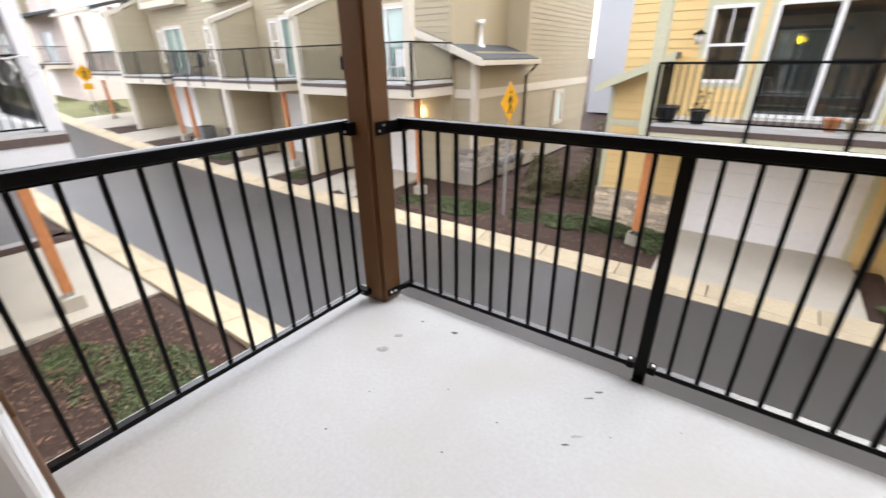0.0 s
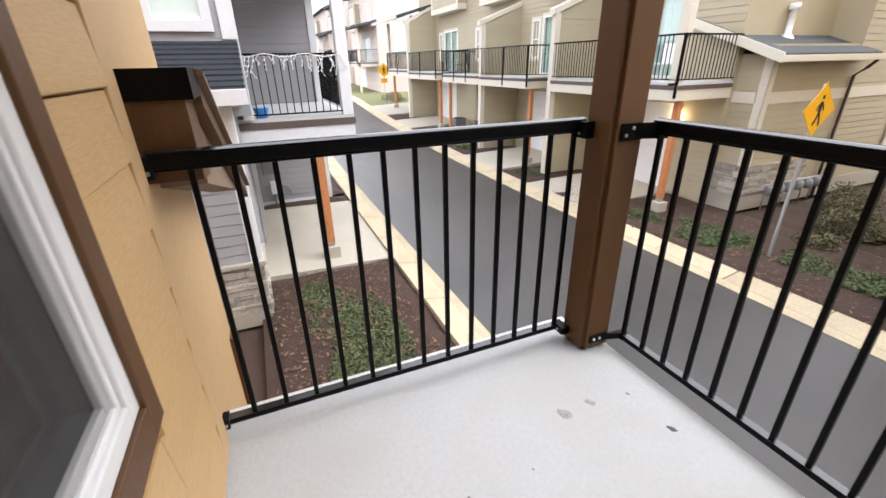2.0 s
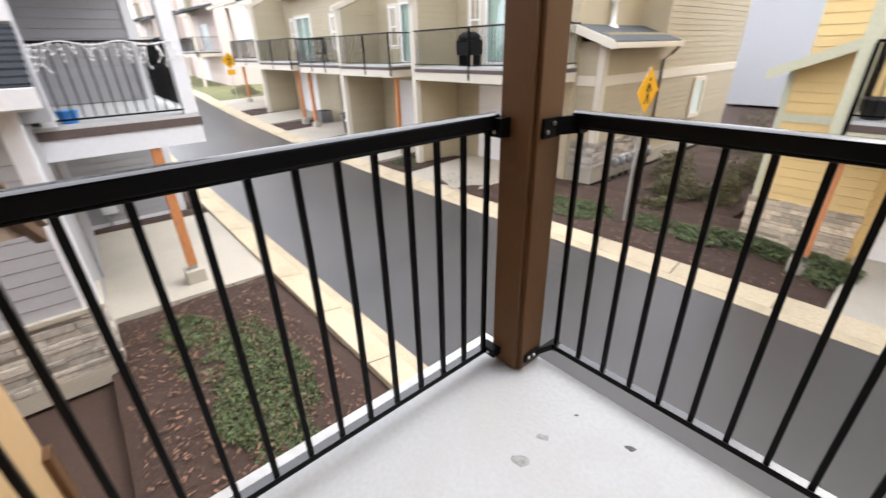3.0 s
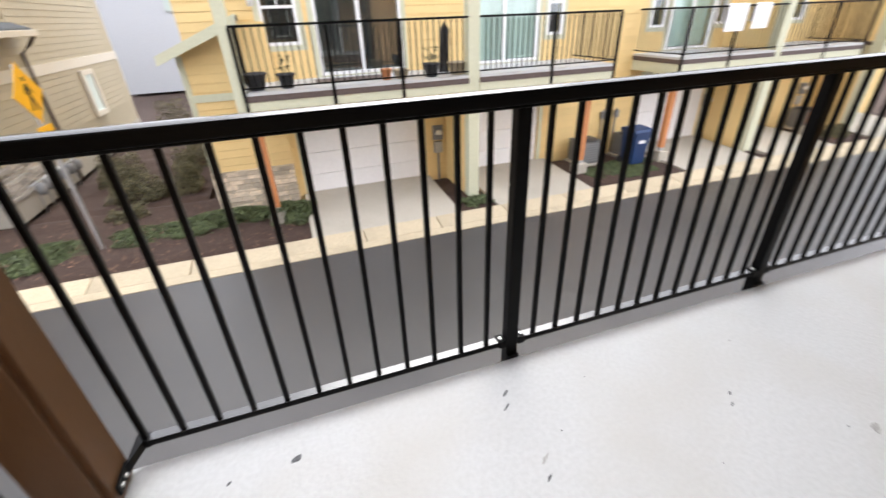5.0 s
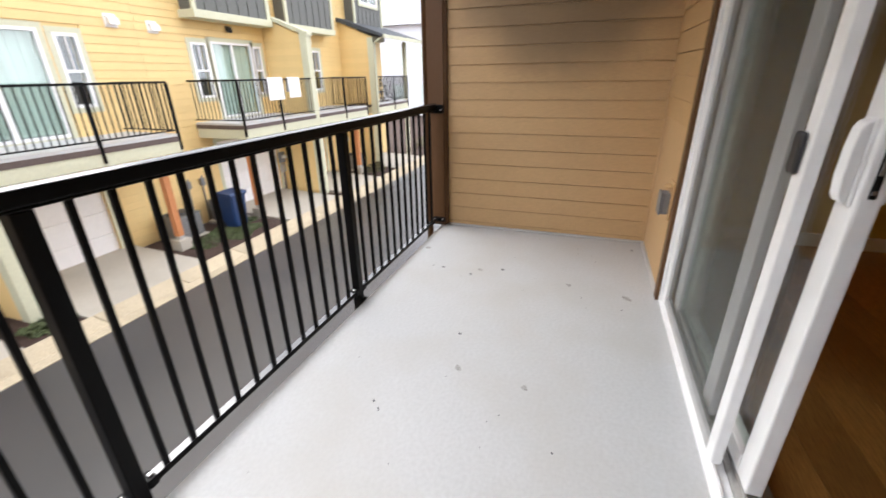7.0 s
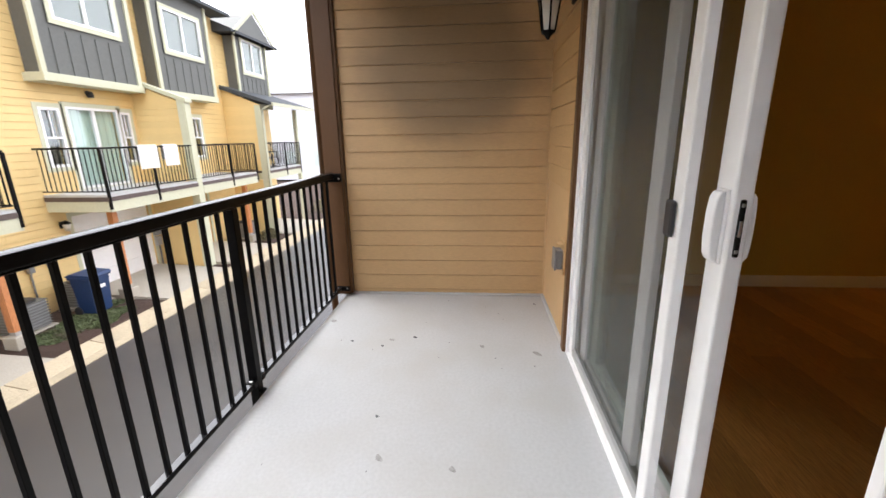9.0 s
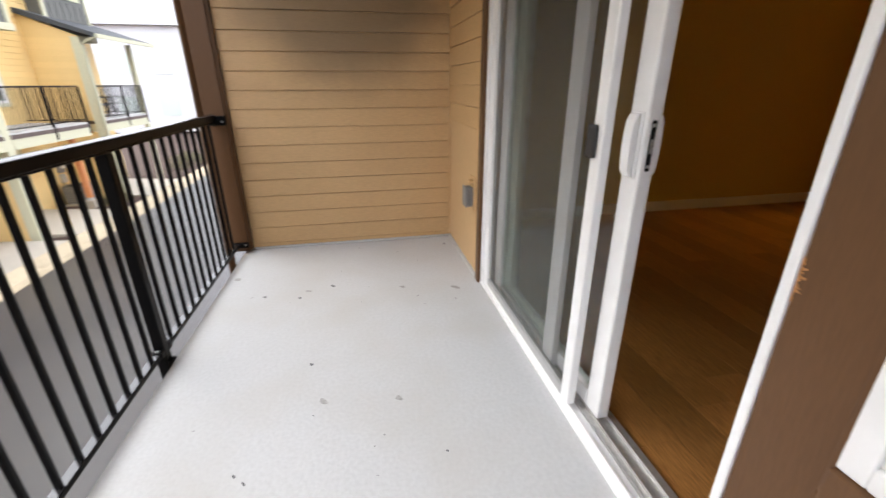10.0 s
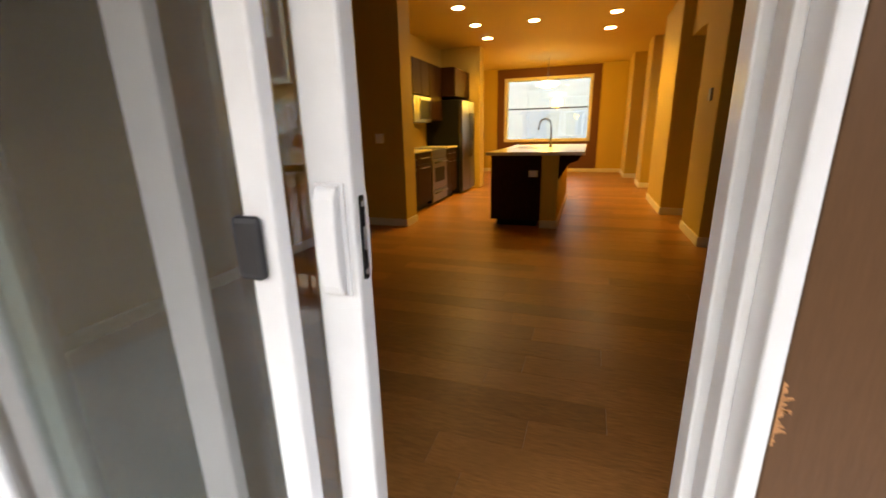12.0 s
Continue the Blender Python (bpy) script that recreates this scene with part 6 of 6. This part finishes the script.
# planting across the street
for i, (x, y, sx, sy, sz, n, mat, lab) in enumerate((
        (-4.5, 7.8, 1.3, 0.9, 0.14, 3200, M_LEAF, "low green groundcover in the far bed"),
        (-6.1, 7.5, 0.6, 0.5, 0.14, 700, M_LEAF, "low green groundcover near a beige drive"),
        (-2.0, 8.1, 1.4, 0.8, 0.16, 3000, M_LEAF, "green groundcover in front of shrubs"),
        (-0.9, 8.2, 1.1, 0.5, 0.3, 2300, M_LEAF, "low green plants along the stone foot"),
        (0.25, 7.9, 0.6, 0.65, 0.42, 2200, M_LEAF, "low bushy plants by a cedar post footing"),
        (4.15, 7.0, 0.45, 0.35, 0.2, 500, M_LEAF, "small green plants at a column foot"),
        (8.45, 7.5, 1.15, 0.85, 0.07, 6500, M_LEAF, "rough green grass around a cooling unit"),
        (9.5, 7.8, 0.35, 0.3, 0.10, 300, M_LEAF, "rough green grass by a bin"),
        (-3.3, 10.6, 0.75, 0.7, 0.75, 2600, M_SHRUB, "brownish green shrub between the houses"),
        (-2.3, 10.9, 0.6, 0.8, 0.8, 2400, M_SHRUB, "brownish green shrub between the houses"),
        (-4.1, 12.3, 0.7, 0.9, 0.9, 2400, M_SHRUB, "olive shrub against the passage"),
        (-2.4, 13.2, 0.6, 1.2, 1.0, 2400, M_SHRUB, "olive shrub further up the passage"),
        (-3.4, 17.5, 1.4, 1.0, 1.6, 3200, M_SHRUB, "tall olive shrub at the passage end"),
        (-3.2, 9.3, 0.5, 0.4, 0.35, 900, M_SHRUB, "low brownish shrub in the mulch"),
        (16.4, 7.3, 0.8, 0.5, 0.4, 1200, M_SHRUB, "low shrubs at the end of the row"),
        (24, 7.6, 3.0, 0.8, 0.7, 2500, M_SHRUB, "hedge-like shrubs beyond the houses"),
        (-33, 8.9, 2.6, 0.9, 0.8, 2600, M_SHRUB, "olive shrubs on a far verge in mist"),
        (-16.2, 7.4, 0.8, 0.6, 0.2, 600, M_LEAF, "green weeds between two drives"),
        (-11.3, 7.4, 0.8, 0.6, 0.15, 500, M_LEAF, "thin grass between two drives"))):
    foliage("shrub" if mat is M_SHRUB else "groundcover", (x, y, GZ + 0.03 + climb(x)), (sx, sy, sz), int(n * (1.3 if mat is M_SHRUB else 2.4)), 0.036, mat, lab, "shrub" if mat is M_SHRUB else "groundcover", seed=20 + i, flat=mat is M_LEAF)
bikes = thing("meter_rack", (-4.9, 11.3, GZ), "galvanised pipes and meters against the beige wall", "pipe rack")
tube("rail", [(-5.2, 10.4, GZ + 0.7), (-5.2, 13.0, GZ + 0.7)], 0.02, M_GALV, bikes, 6)
for k in range(6):
    yy = 10.6 + k * 0.4
    tube("riser", [(-5.2, yy, GZ), (-5.2, yy, GZ + 0.7)], 0.018, M_GALV, bikes, 6)
    lathe("meter", (-5.1, yy, GZ + 0.45), [(0.08, 0), (0.11, 0.06), (0.11, 0.2), (0.06, 0.26)], M_PLASTIC_GREY, bikes, 10)

# scattered pale leaves and chips on the mulch
bm = bmesh.new()
rr = random.Random(31)
for _ in range(4200):
    x, y = (rr.uniform(-6.4, -0.8), rr.uniform(-1.6, 0.6)) if rr.random() < 0.55 else (rr.uniform(-9, 0.5), rr.uniform(6.5, 9.5))
    c = Vector((x, y, GZ + 0.075 + rr.uniform(0, 0.03)))
    q = Euler((rr.uniform(-0.4, 0.4), rr.uniform(-0.4, 0.4), rr.uniform(0, 6))).to_matrix()
    s = rr.uniform(0.012, 0.034)
    bm.faces.new([bm.verts.new(c + q @ Vector(v)) for v in ((-s, -s * 0.4, 0), (s, -s * 0.4, 0), (s, s * 0.4, 0.004), (-s, s * 0.4, 0))])
tagged(part("bark_chips", bm, material("bark_chip", (0.15, 0.085, 0.055), 0.9, grain=0.3, scale=30, island=0.7)), "scattered bark chips and dry leaves on mulch", "bark chips", kind="stuff")

# ---- inside: living room and kitchen ----
CZ = 2.85
EY = -13.6
floor_in = thing("floor_indoor", (2.5, -7, 0), "warm brown oak plank floor", "wood floor", kind="structure")
box("subfloor", (-0.6, EY - 0.2, -0.25), (7.6, WY - 0.161, -0.012), M_CAB, floor_in)
pm = {}
rnd = random.Random(7)
y = WY - 0.165
while y > EY:
    x = -0.5 - rnd.uniform(0, 1.2)
    while x < 5.2:
        ln = rnd.choice((1.2, 1.5, 1.8))
        lo, hi = max(x, -0.5), min(x + ln, 5.2)
        if hi - lo > 0.05:
            key = round(hi - lo, 3)
            if key not in pm:
                ob = box("plank", (0.0005, -0.1792, -0.012), (hi - lo - 0.0005, -0.0008, 0.0), M_WOODFLOOR, None, 0.0008)
                pm[key] = ob.data
            else:
                ob = new("plank", pm[key])
            ob.location = (lo, y, 0)
            hang(ob, floor_in)
        x += ln
    y -= 0.18

ceil_in = box("ceiling_indoor", (-0.6, EY - 0.2, CZ), (5.3, WY - 0.18, CZ + 0.15), M_CEIL)
tagged(ceil_in, "plain painted indoor ceiling", "ceiling", kind="structure")
wl_ = boxes("wall_left", (((4.45, -6.0, 0), (4.65, WY - 0.18, CZ)), ((4.64, EY, 0), (4.84, -6.001, CZ))), M_PLASTER)
tagged(wl_, "plain tan painted room wall", "wall", kind="structure")
wr_ = box("wall_right", (-0.6, EY, 0), (-0.4, WY - 0.18, CZ), M_PLASTER)
tagged(wr_, "plain tan painted room wall", "wall", kind="structure")
WN = (1.66, 3.88, 0.93, 2.51)
we_ = wall("wall_back", "x", EY - 0.2, EY, -0.6, 5.2, 0, CZ, M_PLASTER, [WN])
tagged(we_, "tan painted wall around the kitchen window", "wall", kind="structure")
wi_ = wall("wall_front_inner", "x", WY - 0.20, WY - 0.181, -0.4, 5.0, 0, CZ, M_PLASTER, HOLES)
tagged(wi_, "inner face of the balcony wall", "wall", kind="structure")
ac_ = wall("accent_panel", "x", EY + 0.001, EY + 0.012, 1.37, 4.17, 0.1, CZ - 0.02, M_ACCENT, [(WN[0] - 0.08, WN[1] + 0.08, WN[2] - 0.08, WN[3] + 0.08)])
tagged(ac_, "dark brown accent wall around the window", "wall", kind="structure")
kw = thing("window_2", (3, EY, 0.95), "white framed kitchen window with a half-drawn blind", "window", kind="structure")
frame_bars("casing", WN[0] - 0.08, WN[1] + 0.08, WN[2] - 0.08, WN[3] + 0.08, EY - 0.02, EY + 0.03, 0.08, M_BASEB, kw)
box("blind_bar", (WN[0], EY - 0.05, 1.74), (WN[1], EY - 0.02, 1.775), M_PLASTIC_DK, kw, 0.004)
pane(WN[0], WN[1], WN[2], WN[3], EY - 0.1, kw)
sb = box("stub_wall", (3.80, -6.33, 0), (4.64, -5.985, CZ), M_PLASTER)
tagged(sb, "tan painted wall end before the kitchen", "wall", kind="structure")
fw = box("stub_wall", (3.80, -10.33, 0), (4.64, -9.98, CZ), M_PLASTER)
tagged(fw, "tan painted wall end behind the refrigerator", "wall", kind="structure")
for x1, y0, y1 in ((0.44, -6.68, -5.80), (0.56, -9.0, -7.53), (0.55, -11.2, -10.45), (0.72, EY, -12.25)):
    r = box("pier_wall", (-0.4, y0, 0), (x1, y1, CZ), M_PLASTER)
    tagged(r, "tan painted wall end along the room", "wall", kind="structure")
    bb = box("baseboard", (-0.4, y1, 0), (x1 + 0.014, y1 + 0.014, 0.10), M_BASEB, None, 0.003)
    tagged(bb, "pale painted baseboard", "baseboard", kind="structure")
    bb = box("baseboard", (x1, y0, 0), (x1 + 0.014, y1, 0.10), M_BASEB, None, 0.003)
    tagged(bb, "pale painted baseboard", "baseboard", kind="structure")
hd = box("lintel", (-0.4, -7.53, 2.3), (0.43, -6.68, CZ), M_PLASTER)
tagged(hd, "tan painted wall over a hall opening", "wall", kind="structure")
for lo, hi in (((4.436, -5.971, 0), (4.45, WY - 0.2, 0.10)), ((3.80, -5.985, 0), (4.436, -5.971, 0.10)), ((3.786, -6.33, 0), (3.80, -5.971, 0.10)), ((0.72, EY, 0), (4.64, EY + 0.014, 0.10))):
    bb = box("baseboard", lo, hi, M_BASEB, None, 0.003)
    tagged(bb, "pale painted baseboard", "baseboard", kind="structure")
sw = box("light_switch", (4.07, -5.985, 1.08), (4.19, -5.977, 1.20), M_WHITE, None, 0.003)
tagged(sw, "white wall switch plate", "switch")
th = box("thermostat", (0.4405, -6.15, 1.45), (0.46, -6.05, 1.57), M_PLASTIC_GREY, None, 0.005)
tagged(th, "small grey wall thermostat", "thermostat")

isl = thing("kitchen_island", (2.3, -7.5, 0), "dark wood kitchen island with drywall end", "kitchen island")
box("body", (2.111, -8.75, 0.09), (2.74, -6.30, 0.90), M_CAB, isl, 0.004)
box("toe_kick", (2.16, -8.70, 0), (2.67, -6.38, 0.09), M_APPL, isl)
box("pony_wall", (1.91, -8.75, 0), (2.108, -6.29, 0.90), M_PLASTER, isl, 0.003)
box("baseboard", (1.895, -8.75, 0), (1.909, -6.276, 0.10), M_BASEB, isl, 0.002)
box("baseboard", (1.91, -6.289, 0), (2.108, -6.276, 0.10), M_BASEB, isl, 0.002)
prism("corbel", [(1.905, 0.90), (1.66, 0.90), (1.68, 0.84), (1.79, 0.80), (1.86, 0.68), (1.905, 0.60)], "y", -6.40, -6.32, M_CAB, isl)
box("outlet_plate", (2.15, -6.299, 0.64), (2.26, -6.292, 0.72), M_WHITE, isl, 0.002)
ct = box("worktop", (1.61, -8.80, 0.905), (2.795, -6.24, 0.945), M_COUNTER, None, 0.006)
tagged(ct, "pale quartz worktop on the island", "worktop")
sk = box("sink", (2.22, -8.05, 0.9455), (2.62, -7.35, 0.949), M_INOX, None, 0.001)
tagged(sk, "stainless undermount sink in the worktop", "sink")
tap = thing("tap", (2.12, -7.7, 0.945), "tall arched chrome kitchen tap", "tap")
tube("spout", [(2.13, -7.7, 0.945), (2.13, -7.7, 1.25), (2.15, -7.7, 1.32), (2.21, -7.7, 1.36), (2.28, -7.7, 1.34), (2.31, -7.7, 1.27), (2.315, -7.7, 1.20)], 0.014, M_INOX, tap)
tube("lever", [(2.13, -7.7, 1.0), (2.07, -7.7, 1.03)], 0.008, M_INOX, tap)
lathe("base", (2.13, -7.7, 0.945), [(0.028, 0), (0.026, 0.03), (0.016, 0.04)], M_INOX, tap)


def base_unit(y0, y1):
    t = thing("base_cabinet", (4.26, (y0 + y1) / 2, 0), "dark wood base cabinet with steel pulls", "cabinet", "kitchen cabinets")
    box("body", (4.02, y0, 0.1), (4.64, y1, 0.90), M_CAB, t)
    box("toe_kick", (4.08, y0, 0), (4.64, y1, 0.1), M_APPL, t)
    n = 2
    for i in range(n):
        a, b = y0 + (y1 - y0) * i / n, y0 + (y1 - y0) * (i + 1) / n
        d = box("door", (3.995, a + 0.004, 0.12), (4.018, b - 0.004, 0.72), M_CAB, t, 0.003)
        box("handle", (3.97, a + 0.1, 0.66), (3.994, b - 0.1, 0.672), M_INOX, d, 0.003)
        d = box("drawer", (3.995, a + 0.004, 0.73), (4.018, b - 0.004, 0.89), M_CAB, t, 0.003)
        box("handle", (3.97, a + 0.1, 0.81), (3.994, b - 0.1, 0.822), M_INOX, d, 0.003)


base_unit(-7.48, -6.32)
base_unit(-8.88, -8.28)
for y0, y1 in ((-7.48, -6.32), (-8.88, -8.28)):
    ct = box("worktop", (3.97, y0, 0.905), (4.65, y1, 0.94), M_COUNTER, None, 0.004)
    tagged(ct, "pale worktop on dark base cabinets", "worktop")
ov = thing("oven_range", (4.26, -7.88, 0), "stainless steel oven range between dark cabinets", "oven")
box("body", (4.02, -8.265, 0.04), (4.63, -7.495, 0.93), M_APPL, ov, 0.004)
d = box("oven_door", (3.985, -8.26, 0.26), (4.018, -7.5, 0.76), M_INOX, ov, 0.006)
box("oven_window", (3.982, -8.13, 0.38), (3.984, -7.63, 0.62), M_APPL, d)
tube("handle", [(3.95, -8.2, 0.71), (3.95, -7.56, 0.71)], 0.011, M_INOX, d)
d = box("oven_drawer", (3.985, -8.26, 0.06), (4.018, -7.5, 0.25), M_INOX, ov, 0.006)
tube("handle", [(3.95, -8.2, 0.21), (3.95, -7.56, 0.21)], 0.011, M_INOX, d)
box("control_panel", (3.99, -8.26, 0.77), (4.019, -7.5, 0.92), M_INOX, ov, 0.004)
fr = thing("refrigerator", (4.21, -9.43, 0), "black sided stainless refrigerator with dispenser", "refrigerator")
box("body", (3.96, -9.88, 0.02), (4.63, -8.96, 1.78), M_APPL, fr, 0.006)
for a, b in ((-9.88, -9.48), (-9.47, -8.96)):
    d = box("fridge_door", (3.89, a + 0.003, 0.04), (3.958, b - 0.003, 1.77), M_INOX, fr, 0.01)
    yh = a + 0.06 if b > -9.08 else b - 0.06
    tube("handle", [(3.86, yh, 0.7), (3.85, yh, 0.75), (3.85, yh, 1.5), (3.86, yh, 1.55)], 0.013, M_INOX, d)
box("dispenser", (3.886, -9.78, 1.0), (3.889, -9.6, 1.35), M_APPL, fr)
mw = thing("microwave", (4.41, -7.88, 1.35), "stainless microwave above the range", "microwave")
box("body", (4.26, -8.265, 1.36), (4.63, -7.495, 1.78), M_INOX, mw, 0.005)
box("door_glass", (4.256, -8.24, 1.42), (4.26, -7.73, 1.72), M_APPL, mw)
tube("handle", [(4.23, -7.68, 1.40), (4.23, -7.68, 1.74)], 0.011, M_INOX, mw)


def wall_unit(y0, y1, z0, z1, depth=0.34):
    t = thing("wall_cabinet", (4.46, (y0 + y1) / 2, z0), "dark wood wall cabinet", "cabinet", "kitchen cabinets")
    box("body", (4.64 - depth, y0, z0), (4.64, y1, z1), M_CAB, t)
    n = 2
    for i in range(n):
        a, b = y0 + (y1 - y0) * i / n, y0 + (y1 - y0) * (i + 1) / n
        box("door", (4.62 - depth - 0.003, a + 0.004, z0 + 0.004), (4.639 - depth, b - 0.004, z1 - 0.004), M_CAB, t, 0.004)


wall_unit(-7.48, -6.32, 1.40, 2.35)
wall_unit(-8.265, -7.495, 1.80, 2.35)
wall_unit(-8.92, -8.28, 1.40, 2.35)
wall_unit(-9.94, -8.94, 1.84, 2.35, 0.6)
bs = box("backsplash", (4.645, -8.94, 0.945), (4.659, -6.31, 1.39), M_PLASTER)
tagged(bs, "plain tan backsplash behind the worktop", "backsplash", kind="structure")

for i, (x, y) in enumerate(((3.415, -7.17), (3.445, -8.24), (3.484, -9.30), (2.52, -8.31), (1.32, -8.28), (1.362, -9.36))):
    t = thing("downlight", (x, y, CZ), "glowing recessed ceiling downlight with white ring", "ceiling lamp", "recessed downlights")
    lathe("ring", (x, y, CZ - 0.008), [(0.098, 0), (0.10, 0.004), (0.09, 0.0078)], M_WHITE, t, 20)
    lathe("lens", (x, y, CZ - 0.012), [(0.074, 0), (0.075, 0.0035)], M_BULB, t, 20)
    lamp = new("downlight_beam", bpy.data.lights.new("downlight_beam", "SPOT"))
    lamp.data.energy, lamp.data.color, lamp.data.spot_size, lamp.data.shadow_soft_size, lamp.data.spot_blend = 27, (1.0, 0.52, 0.02), radians(130), 0.07, 0.6
    lamp.matrix_world = pose(x, y, CZ - 0.03)
    hang(lamp, t)
pd = thing("pendant_lamp", (2.62, -12.0, 2.0), "glass chandelier over the dining end", "pendant lamp")
tube("rod", [(2.62, -12.0, CZ), (2.62, -12.0, 2.32)], 0.008, M_INOX, pd)
lathe("shade", (2.62, -12.0, 2.16), [(0.10, 0), (0.26, 0.05), (0.27, 0.12), (0.12, 0.16)], M_SHADE, pd, 16)
pl_ = new("pendant_light", bpy.data.lights.new("pendant_light", "POINT"))
pl_.data.energy, pl_.data.color, pl_.data.shadow_soft_size = 26, (1.0, 0.52, 0.02), 0.2
pl_.location = (2.62, -12.0, 2.0)
hang(pl_, pd)

# own house: outer shell behind the rooms
shell = thing("house_shell", (2, -7, GZ), "tan outer walls of the own house", "wall", kind="structure")
box("lower_wall", (-0.62, EY - 0.25, GZ), (7.4, WY - 0.19, -0.26), M_TAN_FLAT, shell)
box("side_wall", (-0.88, EY - 0.25, GZ), (-0.62, WY - 0.182, 6.0), M_TAN_FLAT, shell)
box("upper_storey", (-0.62, EY - 0.25, 3.05), (7.4, WY - 0.001, 6.0), M_TAN_FLAT, shell)
# what stands behind the kitchen window
nb = thing("townhouse", (3, -27, GZ), "pale neighbour house behind the kitchen window", "house")
box("wall", (-8, -34, GZ), (14, -27, 6.5), M_NEIGHBOUR, nb)
for k in range(18):
    box("lap_board", (-8, -26.999, GZ + 1.2 + k * 0.4), (14, -26.975, GZ + 1.56 + k * 0.4), M_NEIGHBOUR, nb)
for x in (-2, 1, 4, 7):
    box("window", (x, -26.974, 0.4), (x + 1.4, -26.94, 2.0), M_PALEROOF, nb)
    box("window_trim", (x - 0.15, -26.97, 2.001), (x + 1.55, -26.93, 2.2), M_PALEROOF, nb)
